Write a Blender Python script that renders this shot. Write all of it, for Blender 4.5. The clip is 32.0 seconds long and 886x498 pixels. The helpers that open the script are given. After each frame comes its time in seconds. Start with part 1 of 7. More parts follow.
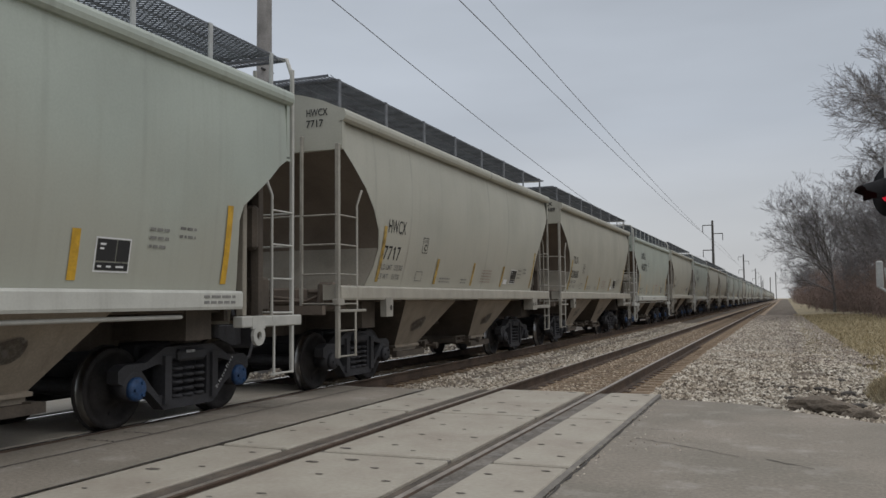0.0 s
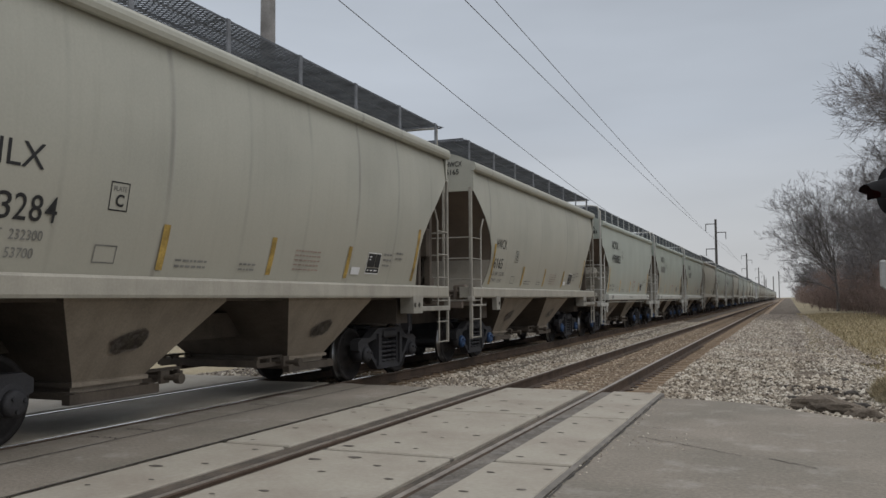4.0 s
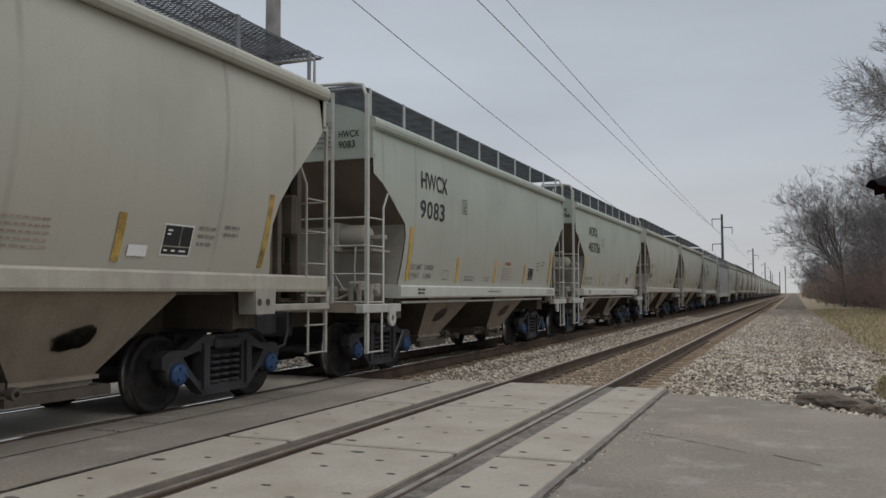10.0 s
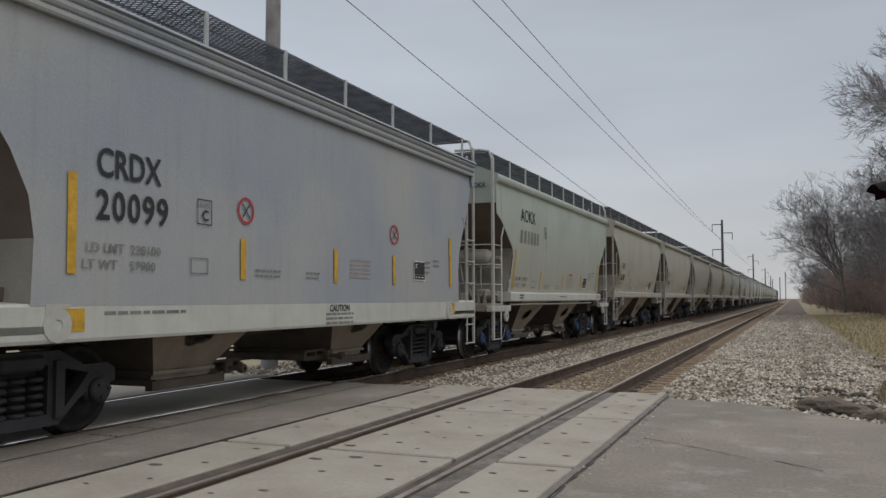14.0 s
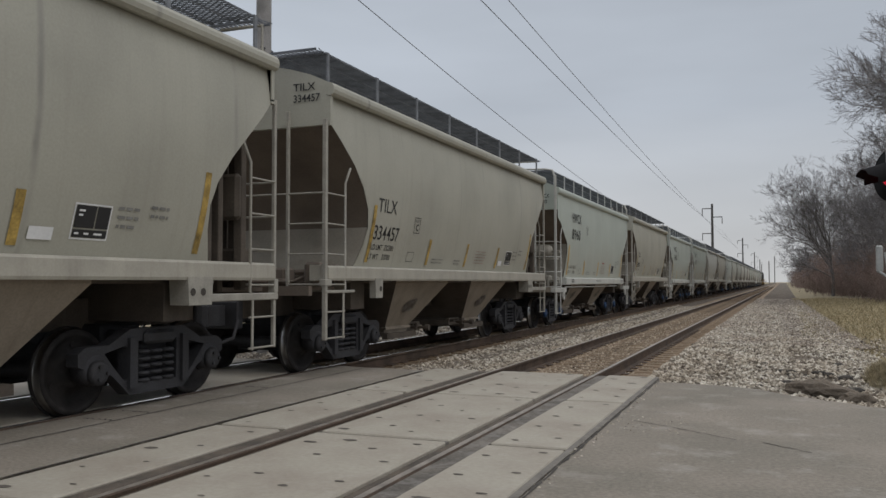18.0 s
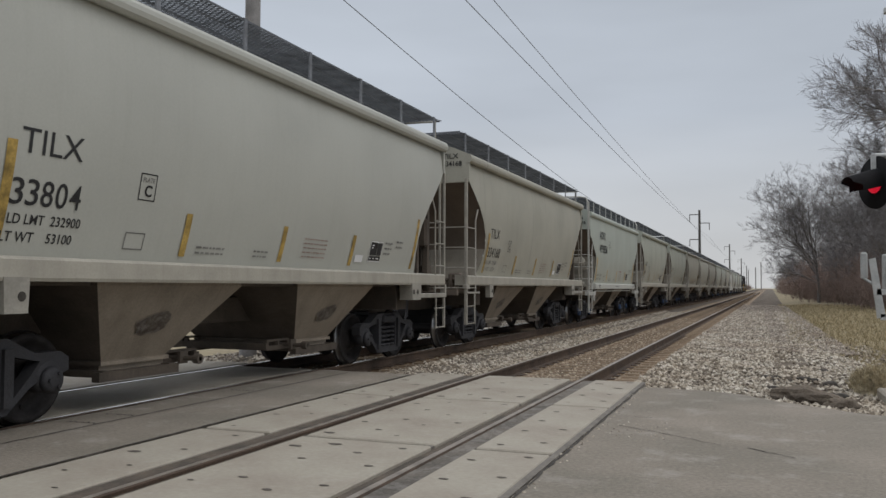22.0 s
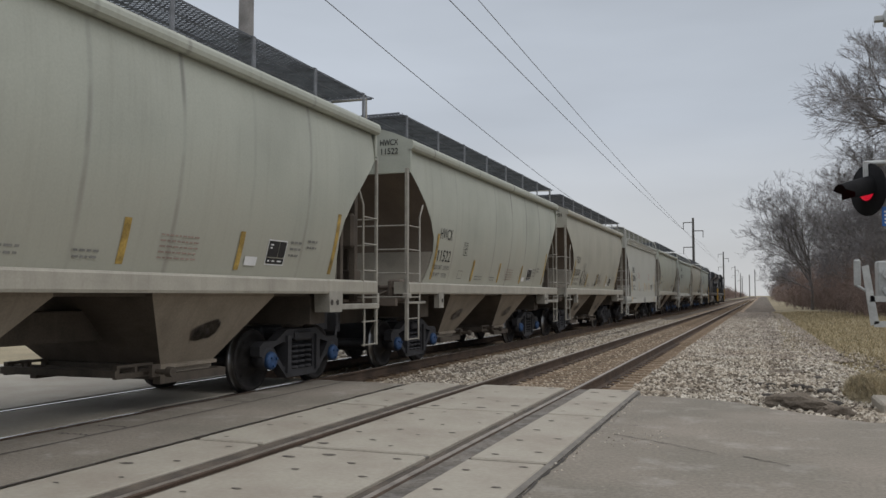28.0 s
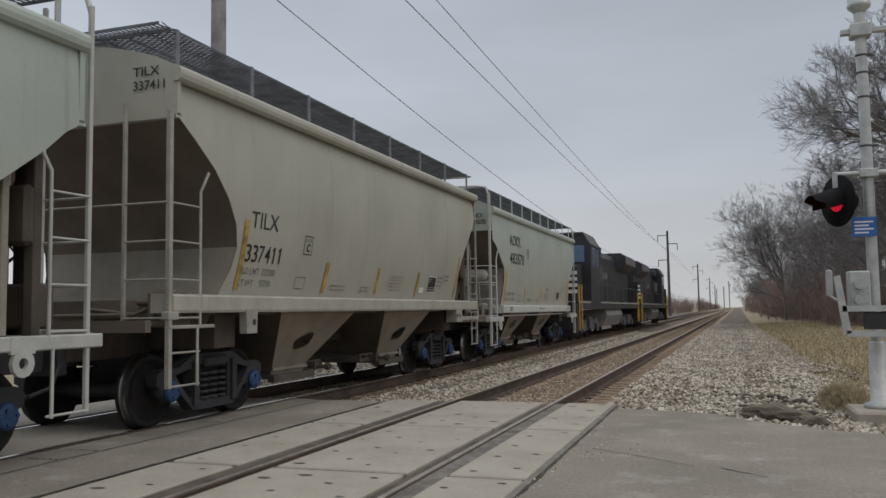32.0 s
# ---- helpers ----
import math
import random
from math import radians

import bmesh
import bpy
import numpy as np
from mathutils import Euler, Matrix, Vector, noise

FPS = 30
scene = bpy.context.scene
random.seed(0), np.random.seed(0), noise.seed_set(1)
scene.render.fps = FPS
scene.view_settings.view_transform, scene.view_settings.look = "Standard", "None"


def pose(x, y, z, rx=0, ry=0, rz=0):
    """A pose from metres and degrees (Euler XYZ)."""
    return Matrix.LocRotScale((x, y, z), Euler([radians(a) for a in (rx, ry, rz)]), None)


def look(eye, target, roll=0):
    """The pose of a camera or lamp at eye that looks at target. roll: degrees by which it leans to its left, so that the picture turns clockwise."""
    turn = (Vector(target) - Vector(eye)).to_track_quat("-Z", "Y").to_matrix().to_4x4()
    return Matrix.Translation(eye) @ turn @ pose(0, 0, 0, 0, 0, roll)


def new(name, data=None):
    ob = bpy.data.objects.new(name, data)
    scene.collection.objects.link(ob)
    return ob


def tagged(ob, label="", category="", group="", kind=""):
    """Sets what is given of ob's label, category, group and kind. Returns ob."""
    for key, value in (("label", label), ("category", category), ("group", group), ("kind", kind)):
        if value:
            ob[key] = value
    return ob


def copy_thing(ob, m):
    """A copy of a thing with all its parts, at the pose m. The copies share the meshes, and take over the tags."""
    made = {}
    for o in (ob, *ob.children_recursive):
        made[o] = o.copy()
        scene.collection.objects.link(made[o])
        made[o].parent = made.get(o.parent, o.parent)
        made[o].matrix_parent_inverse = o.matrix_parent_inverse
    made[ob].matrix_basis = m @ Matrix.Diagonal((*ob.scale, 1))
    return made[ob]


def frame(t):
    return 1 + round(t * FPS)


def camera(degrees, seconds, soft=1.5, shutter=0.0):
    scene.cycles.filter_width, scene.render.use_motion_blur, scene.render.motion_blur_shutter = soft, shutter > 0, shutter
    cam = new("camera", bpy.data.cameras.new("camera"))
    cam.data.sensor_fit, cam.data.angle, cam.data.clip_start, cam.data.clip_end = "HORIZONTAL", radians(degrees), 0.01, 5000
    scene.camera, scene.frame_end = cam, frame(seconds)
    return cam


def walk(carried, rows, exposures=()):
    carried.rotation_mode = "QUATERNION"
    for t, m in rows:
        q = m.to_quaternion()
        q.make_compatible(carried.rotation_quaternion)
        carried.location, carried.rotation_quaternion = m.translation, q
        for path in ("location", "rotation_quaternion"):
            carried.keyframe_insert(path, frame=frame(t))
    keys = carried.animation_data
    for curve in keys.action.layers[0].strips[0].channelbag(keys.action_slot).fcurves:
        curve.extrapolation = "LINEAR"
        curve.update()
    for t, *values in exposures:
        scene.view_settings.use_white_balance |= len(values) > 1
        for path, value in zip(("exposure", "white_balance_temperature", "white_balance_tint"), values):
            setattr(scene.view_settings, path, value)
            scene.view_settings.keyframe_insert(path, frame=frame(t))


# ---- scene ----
CLIP = 32.0
cam = camera(55.99, CLIP)
EYE_Z = 1.30
# t, yaw, pitch, roll, x, y, z offsets of a camera held by hand
PATH = (
    (0.0, 21.600, 3.569, 0.515, 0.009, -0.026, 0.007),
    (0.5, 21.707, 3.676, 0.315, 0.004, -0.004, 0.008),
    (1.0, 21.694, 3.600, 0.502, 0.007, 0.000, 0.001),
    (1.5, 21.749, 3.639, 0.611, 0.008, 0.004, -0.003),
    (2.0, 21.678, 3.603, 0.654, 0.015, -0.037, 0.009),
    (2.5, 21.682, 3.600, 0.643, 0.011, -0.019, 0.008),
    (3.0, 21.643, 3.530, 0.601, -0.003, 0.009, -0.005),
    (3.5, 21.739, 3.528, 0.324, 0.004, -0.027, 0.009),
    (4.0, 21.782, 3.437, 0.344, 0.006, -0.025, 0.007),
    (4.5, 21.645, 3.173, 0.523, 0.005, -0.010, 0.005),
    (6.5, 21.723, 3.119, 0.161, 0.002, -0.034, 0.004),
    (7.0, 21.989, 3.224, 0.184, -0.003, -0.011, -0.001),
    (7.5, 22.253, 3.122, 0.261, -0.004, -0.015, 0.004),
    (8.0, 21.994, 2.916, 0.207, 0.009, -0.026, 0.008),
    (8.5, 21.926, 2.915, 0.133, 0.005, 0.020, 0.000),
    (9.0, 22.017, 2.755, -0.127, -0.004, -0.004, 0.008),
    (9.5, 22.136, 2.932, 0.165, -0.006, 0.032, -0.009),
    (10.0, 22.156, 3.035, 0.129, 0.011, 0.008, 0.011),
    (10.5, 22.253, 3.341, 0.307, 0.005, 0.052, -0.001),
    (11.0, 22.171, 3.283, 0.318, 0.008, 0.051, -0.000),
    (11.5, 22.134, 3.081, 0.092, -0.002, -0.010, 0.005),
    (12.0, 22.486, 3.077, 0.089, 0.002, -0.019, 0.000),
    (12.5, 22.191, 3.100, 0.007, 0.010, -0.023, 0.006),
    (13.0, 22.082, 3.339, -0.000, 0.000, -0.000, 0.000),
    (13.5, 22.141, 3.379, 0.019, 0.001, 0.047, 0.001),
    (15.5, 21.961, 3.519, 0.329, 0.011, 0.038, 0.001),
    (16.0, 21.697, 3.466, 0.205, 0.012, 0.027, 0.002),
    (16.5, 21.886, 3.514, 0.285, 0.010, 0.034, 0.002),
    (17.0, 21.880, 3.223, 0.345, 0.009, 0.029, -0.003),
    (17.5, 21.306, 2.971, 0.329, 0.001, 0.041, -0.005),
    (18.0, 21.526, 2.291, 0.089, -0.002, 0.001, 0.007),
    (18.5, 21.213, 2.216, 0.118, -0.003, -0.002, 0.003),
    (19.0, 20.952, 2.289, 0.149, 0.004, 0.009, -0.003),
    (19.5, 20.990, 2.516, -0.048, 0.007, -0.001, 0.004),
    (20.0, 21.011, 2.779, -0.176, 0.002, 0.001, 0.007),
    (20.5, 20.917, 2.742, -0.220, -0.003, 0.038, 0.006),
    (21.0, 20.577, 2.825, -0.130, -0.005, 0.036, 0.006),
    (21.5, 20.722, 2.773, -0.034, 0.003, 0.031, 0.002),
    (22.0, 20.712, 2.586, -0.235, 0.008, 0.010, 0.005),
    (22.5, 20.703, 2.660, -0.204, -0.004, 0.063, -0.002),
    (23.0, 20.988, 2.785, -0.357, 0.003, 0.013, 0.003),
    (23.5, 21.304, 2.802, -0.365, -0.003, 0.033, -0.004),
    (24.0, 21.115, 2.808, -0.222, 0.006, 0.019, 0.002),
    (24.5, 20.739, 2.917, -0.096, 0.011, 0.000, 0.008),
    (25.0, 20.500, 2.960, 0.045, 0.010, 0.039, -0.007),
    (25.5, 20.491, 3.047, -0.039, -0.001, 0.036, -0.003),
    (27.5, 20.496, 3.168, -0.072, 0.005, -0.016, 0.000),
    (28.0, 20.340, 3.192, 0.025, 0.010, 0.024, 0.008),
    (28.5, 20.014, 3.495, 0.293, 0.013, 0.028, 0.006),
    (29.0, 20.032, 3.680, 0.294, 0.011, 0.030, 0.007),
    (29.5, 20.053, 3.871, 0.393, 0.014, 0.034, 0.002),
    (30.0, 20.052, 4.046, 0.364, 0.018, 0.016, 0.009),
    (30.5, 19.733, 4.179, 0.388, 0.013, 0.025, 0.008),
    (31.0, 19.512, 4.127, 0.446, 0.005, 0.028, 0.010),
    (31.5, 18.910, 4.127, 0.581, 0.007, 0.024, 0.006),
    (32.0, 18.778, 4.275, 0.879, 0.011, 0.056, 0.008),
)
EXPOSURES = ((0.0, 0.10), (18.2, 0.10), (20.0, 0.19), (30.2, 0.18), (31.2, 0.10), (32.0, 0.09))
walk(cam, [(t, pose(x, y, EYE_Z + z, 90 + p, r, w)) for t, w, p, r, x, y, z in PATH], EXPOSURES)

# ---- light: overcast sky ----
world = bpy.data.worlds.new("overcast_sky")
scene.world = world
world.use_nodes = True
wn, wl = world.node_tree.nodes, world.node_tree.links
wn.clear()
sky = wn.new("ShaderNodeTexSky")
sky.sky_type = "NISHITA"
sky.sun_disc = False
sky.sun_elevation = radians(48)
sky.sun_rotation = radians(105)
sky.dust_density = 4.0
sky_bg = wn.new("ShaderNodeBackground")
sky_bg.inputs["Strength"].default_value = 0.05
wl.new(sky.outputs[0], sky_bg.inputs["Color"])
tc = wn.new("ShaderNodeTexCoord")
sep = wn.new("ShaderNodeSeparateXYZ")
wl.new(tc.outputs["Generated"], sep.inputs[0])
ramp = wn.new("ShaderNodeValToRGB")
cr = ramp.color_ramp
cr.elements[0].position, cr.elements[0].color = 0.0, (0.62, 0.625, 0.63, 1)
cr.elements[1].position, cr.elements[1].color = 1.0, (1.25, 1.27, 1.32, 1)
for pos, col in ((0.07, (0.56, 0.58, 0.605)), (0.20, (0.470, 0.512, 0.573)), (0.42, (0.455, 0.50, 0.565)), (0.60, (0.70, 0.73, 0.78))):
    e = cr.elements.new(pos)
    e.color = (*col, 1)
wl.new(sep.outputs["Z"], ramp.inputs["Fac"])
cmap = wn.new("ShaderNodeMapping")
cmap.inputs["Scale"].default_value = (1.0, 1.0, 4.5)
cloud = wn.new("ShaderNodeTexNoise")
cloud.inputs["Scale"].default_value = 2.2
cloud.inputs["Detail"].default_value = 4.0
cloud.inputs["Roughness"].default_value = 0.45
wl.new(tc.outputs["Generated"], cmap.inputs["Vector"])
wl.new(cmap.outputs[0], cloud.inputs["Vector"])
cmix = wn.new("ShaderNodeMapRange")
cmix.inputs["From Min"].default_value, cmix.inputs["From Max"].default_value = 0.3, 0.7
cmix.inputs["To Min"].default_value, cmix.inputs["To Max"].default_value = 0.90, 1.10
wl.new(cloud.outputs["Fac"], cmix.inputs["Value"])
side = wn.new("ShaderNodeMapRange")
side.inputs["From Min"].default_value, side.inputs["From Max"].default_value = -0.85, 0.35
side.inputs["To Min"].default_value, side.inputs["To Max"].default_value = 1.11, 0.83
wl.new(sep.outputs["X"], side.inputs["Value"])
deck = wn.new("ShaderNodeMath")
deck.operation = "MULTIPLY"
wl.new(cmix.outputs[0], deck.inputs[0])
wl.new(side.outputs[0], deck.inputs[1])
cloud_bg = wn.new("ShaderNodeBackground")
wl.new(ramp.outputs["Color"], cloud_bg.inputs["Color"])
wl.new(deck.outputs[0], cloud_bg.inputs["Strength"])
wmix = wn.new("ShaderNodeMixShader")
wmix.inputs["Fac"].default_value = 0.93
wout = wn.new("ShaderNodeOutputWorld")
wl.new(sky_bg.outputs[0], wmix.inputs[1])
wl.new(cloud_bg.outputs[0], wmix.inputs[2])
wl.new(wmix.outputs[0], wout.inputs["Surface"])

sun = new("sun", bpy.data.lights.new("sun", "SUN"))
sun.data.energy = 0.6
sun.data.angle = radians(40)
sun.data.color = (1.0, 0.97, 0.93)
sun.matrix_world = look((20, 5, 24), (0, 12, 0))


# ---- materials ----
def material(name, color, rough=0.6, metal=0.0, vary=0.12, scale=3.0, bump=0.0, bump_scale=60.0, color2=None, streak=0.0, fine=40.0, spec=0.5):
    """A surface whose colour drifts at a large and a fine scale, with optional vertical streaks and relief."""
    m = bpy.data.materials.new(name)
    m.use_nodes = True
    n, l = m.node_tree.nodes, m.node_tree.links
    bsdf = n["Principled BSDF"]
    bsdf.inputs["Roughness"].default_value = rough
    bsdf.inputs["Metallic"].default_value = metal
    bsdf.inputs["Specular IOR Level"].default_value = spec
    co = n.new("ShaderNodeTexCoord")
    big = n.new("ShaderNodeTexNoise")
    big.inputs["Scale"].default_value = scale
    big.inputs["Detail"].default_value = 5
    l.new(co.outputs["Object"], big.inputs["Vector"])
    small = n.new("ShaderNodeTexNoise")
    small.inputs["Scale"].default_value = fine
    small.inputs["Detail"].default_value = 3
    l.new(co.outputs["Object"], small.inputs["Vector"])
    c2 = color2 or tuple(c * (1 - 2.2 * vary) for c in color)
    mix = n.new("ShaderNodeMix")
    mix.data_type = "RGBA"
    mix.inputs["A"].default_value = (*color, 1)
    mix.inputs["B"].default_value = (*c2, 1)
    rng = n.new("ShaderNodeMapRange")
    rng.inputs["From Min"].default_value, rng.inputs["From Max"].default_value = 0.38, 0.72
    l.new(big.outputs["Fac"], rng.inputs["Value"])
    l.new(rng.outputs[0], mix.inputs["Factor"])
    mix2 = n.new("ShaderNodeMix")
    mix2.data_type = "RGBA"
    mix2.blend_type = "MULTIPLY"
    mix2.inputs["Factor"].default_value = 1.0
    r2 = n.new("ShaderNodeMapRange")
    r2.inputs["From Min"].default_value, r2.inputs["From Max"].default_value = 0.25, 0.75
    r2.inputs["To Min"].default_value, r2.inputs["To Max"].default_value = 1 - vary, 1 + vary * 0.6
    l.new(small.outputs["Fac"], r2.inputs["Value"])
    l.new(mix.outputs["Result"], mix2.inputs["A"])
    l.new(r2.outputs[0], mix2.inputs["B"])
    last = mix2.outputs["Result"]
    if streak:
        mp = n.new("ShaderNodeMapping")
        mp.inputs["Scale"].default_value = (1, 5.0, 0.35)
        l.new(co.outputs["Object"], mp.inputs["Vector"])
        st = n.new("ShaderNodeTexNoise")
        st.inputs["Scale"].default_value = 2.2
        st.inputs["Detail"].default_value = 6
        l.new(mp.outputs[0], st.inputs["Vector"])
        r3 = n.new("ShaderNodeMapRange")
        r3.inputs["From Min"].default_value, r3.inputs["From Max"].default_value = 0.52, 0.75
        r3.inputs["To Min"].default_value, r3.inputs["To Max"].default_value = 0.0, streak
        l.new(st.outputs["Fac"], r3.inputs["Value"])
        mix3 = n.new("ShaderNodeMix")
        mix3.data_type = "RGBA"
        mix3.inputs["B"].default_value = (0.16, 0.13, 0.10, 1)
        l.new(r3.outputs[0], mix3.inputs["Factor"])
        l.new(last, mix3.inputs["A"])
        last = mix3.outputs["Result"]
    l.new(last, bsdf.inputs["Base Color"])
    if bump:
        bt = n.new("ShaderNodeTexNoise")
        bt.inputs["Scale"].default_value = bump_scale
        bt.inputs["Detail"].default_value = 4
        l.new(co.outputs["Object"], bt.inputs["Vector"])
        b = n.new("ShaderNodeBump")
        b.inputs["Strength"].default_value = bump
        b.inputs["Distance"].default_value = 0.02
        l.new(bt.outputs["Fac"], b.inputs["Height"])
        l.new(b.outputs[0], bsdf.inputs["Normal"])
    return m


def add_seams(m, first, step, amount):
    """Dirt that has gathered along the upright weld seams of a car side, every step metres."""
    n, l = m.node_tree.nodes, m.node_tree.links
    bsdf = n["Principled BSDF"]
    src = bsdf.inputs["Base Color"].links[0].from_socket
    co = n.new("ShaderNodeTexCoord")
    sp = n.new("ShaderNodeSeparateXYZ")
    l.new(co.outputs["Object"], sp.inputs[0])
    wob = n.new("ShaderNodeTexNoise")
    wob.inputs["Scale"].default_value = 1.6
    wob.inputs["Detail"].default_value = 4
    l.new(co.outputs["Object"], wob.inputs["Vector"])

    def op(kind, a, b=None):
        x = n.new("ShaderNodeMath")
        x.operation = kind
        for i, v in enumerate((a, b)):
            if v is None:
                continue
            if isinstance(v, (int, float)):
                x.inputs[i].default_value = v
            else:
                l.new(v, x.inputs[i])
        return x.outputs[0]

    y = op("ADD", sp.outputs["Y"], op("MULTIPLY", op("SUBTRACT", wob.outputs["Fac"], 0.5), 0.05))
    d = op("PINGPONG", op("SUBTRACT", y, first), step / 2)
    near = n.new("ShaderNodeMapRange")
    near.interpolation_type = "SMOOTHSTEP"
    near.inputs["From Min"].default_value, near.inputs["From Max"].default_value = 0.004, 0.058
    near.inputs["To Min"].default_value, near.inputs["To Max"].default_value = 1.0, 0.0
    l.new(d, near.inputs["Value"])
    patch = n.new("ShaderNodeMapRange")
    patch.inputs["From Min"].default_value, patch.inputs["From Max"].default_value = 0.35, 0.65
    patch.inputs["To Min"].default_value, patch.inputs["To Max"].default_value = 0.25, 1.0
    l.new(wob.outputs["Fac"], patch.inputs["Value"])
    info = n.new("ShaderNodeObjectInfo")
    which = n.new("ShaderNodeTexNoise")
    which.noise_dimensions = "1D"
    which.inputs["Scale"].default_value = 0.9
    which.inputs["Detail"].default_value = 1
    l.new(op("ADD", sp.outputs["Y"], op("MULTIPLY", info.outputs["Random"], 80.0)), which.inputs["W"])
    strong = n.new("ShaderNodeMapRange")
    strong.inputs["From Min"].default_value, strong.inputs["From Max"].default_value = 0.40, 0.64
    strong.inputs["To Min"].default_value, strong.inputs["To Max"].default_value = 0.12, 1.25
    l.new(which.outputs["Fac"], strong.inputs["Value"])
    fac = op("MULTIPLY", op("MULTIPLY", op("MULTIPLY", near.outputs[0], patch.outputs[0]), strong.outputs[0]), amount)
    mx = n.new("ShaderNodeMix")
    mx.data_type = "RGBA"
    mx.inputs["B"].default_value = (0.17, 0.165, 0.15, 1)
    l.new(fac, mx.inputs["Factor"])
    l.new(src, mx.inputs["A"])
    l.new(mx.outputs["Result"], bsdf.inputs["Base Color"])
    return m


def add_dust_shade(m, low, high, amount, tone=(0.36, 0.325, 0.265)):
    """Road dust thrown up on the car's lower side, thinning out in uneven tongues; its darker tone also paints in the
    dimmer light there.
    """
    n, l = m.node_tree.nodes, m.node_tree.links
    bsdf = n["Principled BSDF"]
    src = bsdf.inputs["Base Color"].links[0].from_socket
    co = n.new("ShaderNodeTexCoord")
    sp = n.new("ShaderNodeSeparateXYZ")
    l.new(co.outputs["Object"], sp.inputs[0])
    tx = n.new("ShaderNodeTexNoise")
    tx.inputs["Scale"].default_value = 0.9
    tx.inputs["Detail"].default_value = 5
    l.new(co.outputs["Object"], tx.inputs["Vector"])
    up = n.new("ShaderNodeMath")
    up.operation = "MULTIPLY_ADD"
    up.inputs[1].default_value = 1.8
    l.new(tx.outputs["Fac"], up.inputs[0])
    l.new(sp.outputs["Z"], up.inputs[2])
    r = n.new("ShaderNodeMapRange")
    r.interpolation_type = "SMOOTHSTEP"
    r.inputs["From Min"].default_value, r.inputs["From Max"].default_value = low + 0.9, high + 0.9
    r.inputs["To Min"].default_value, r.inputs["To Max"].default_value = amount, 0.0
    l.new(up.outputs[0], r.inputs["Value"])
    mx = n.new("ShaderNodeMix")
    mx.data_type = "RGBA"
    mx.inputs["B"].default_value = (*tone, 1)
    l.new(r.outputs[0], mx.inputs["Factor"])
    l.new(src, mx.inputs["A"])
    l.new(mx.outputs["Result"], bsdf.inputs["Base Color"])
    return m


def speckle(m, scale, amount, level):
    """Blotches of pale dust, or of grit, over a surface."""
    n, l = m.node_tree.nodes, m.node_tree.links
    bsdf = n["Principled BSDF"]
    src = bsdf.inputs["Base Color"].links[0].from_socket
    co = n.new("ShaderNodeTexCoord")
    tx = n.new("ShaderNodeTexNoise")
    tx.inputs["Scale"].default_value = scale
    tx.inputs["Detail"].default_value = 6
    tx.inputs["Roughness"].default_value = 0.65
    l.new(co.outputs["Object"], tx.inputs["Vector"])
    r = n.new("ShaderNodeMapRange")
    r.inputs["From Min"].default_value, r.inputs["From Max"].default_value = level - 0.08, level + 0.06
    r.inputs["To Max"].default_value = amount
    l.new(tx.outputs["Fac"], r.inputs["Value"])
    mx = n.new("ShaderNodeMix")
    mx.data_type = "RGBA"
    mx.inputs["B"].default_value = (0.50, 0.47, 0.43, 1)
    l.new(r.outputs[0], mx.inputs["Factor"])
    l.new(src, mx.inputs["A"])
    l.new(mx.outputs["Result"], bsdf.inputs["Base Color"])
    return m


GREENWHITE = add_seams(material("pale_green_white_paint", (0.395, 0.436, 0.385), 0.45, vary=0.06, scale=0.8, streak=0.12), 0.67, 1.2, 0.48)
CREAM = add_seams(material("warm_grey_paint", (0.425, 0.42, 0.36), 0.5, vary=0.06, scale=0.9, streak=0.09), 0.83, 1.36, 0.5)
TAN = add_seams(material("tan_grey_paint", (0.39, 0.378, 0.318), 0.5, vary=0.07, scale=0.9, streak=0.11), 0.83, 1.36, 0.5)
SEAMY = add_seams(material("stained_grey_paint", (0.415, 0.43, 0.37), 0.5, vary=0.07, scale=0.9, streak=0.14), 0.83, 1.36, 0.95)
CLEANWHITE = add_seams(material("clean_white_paint", (0.432, 0.468, 0.418), 0.42, vary=0.04, scale=0.8, streak=0.06), 0.67, 1.2, 0.22)
add_dust_shade(GREENWHITE, 1.5, 3.3, 0.5)
add_dust_shade(CLEANWHITE, 1.5, 2.8, 0.3)
add_dust_shade(CREAM, 1.5, 3.0, 0.35)
add_dust_shade(SEAMY, 1.5, 3.0, 0.4)
BLUEGREY = material("weathered_blue_grey_paint", (0.29, 0.315, 0.35), 0.5, vary=0.10, scale=0.5, color2=(0.38, 0.38, 0.36), streak=0.15)
SHELLWHITE = material("off_white_paint", (0.445, 0.448, 0.405), 0.45, vary=0.04, scale=0.8, streak=0.05)
SILL = material("sill_paint", (0.52, 0.52, 0.475), 0.5, vary=0.07, scale=2.5, streak=0.15)
DUSTSILL = material("dusty_sill_paint", (0.405, 0.38, 0.32), 0.55, vary=0.10, scale=2.5, streak=0.2)
DUSTY = material("dusty_underframe_paint", (0.31, 0.262, 0.205), 0.7, vary=0.16, scale=2.0, streak=0.35)
# road grime and the overhang's shade share this one dark colour
GRIMESHADE = material("grimy_shaded_end_sheet", (0.165, 0.132, 0.105), 0.8, vary=0.14, scale=1.5, streak=0.3)
PALEBULKHEAD = material("stained_pale_bulkhead", (0.335, 0.315, 0.268), 0.7, vary=0.12, scale=1.5, streak=0.5)
BULKHEAD = material("dusty_bulkhead", (0.29, 0.262, 0.215), 0.7, vary=0.12, scale=1.5, streak=0.45)
# shade beneath the car and on chute cross faces is mixed into this grime
UNDERGRIMESHADE = material("dark_chute_grime_shade", (0.105, 0.085, 0.067), 0.85, vary=0.2, scale=2, streak=0.3)
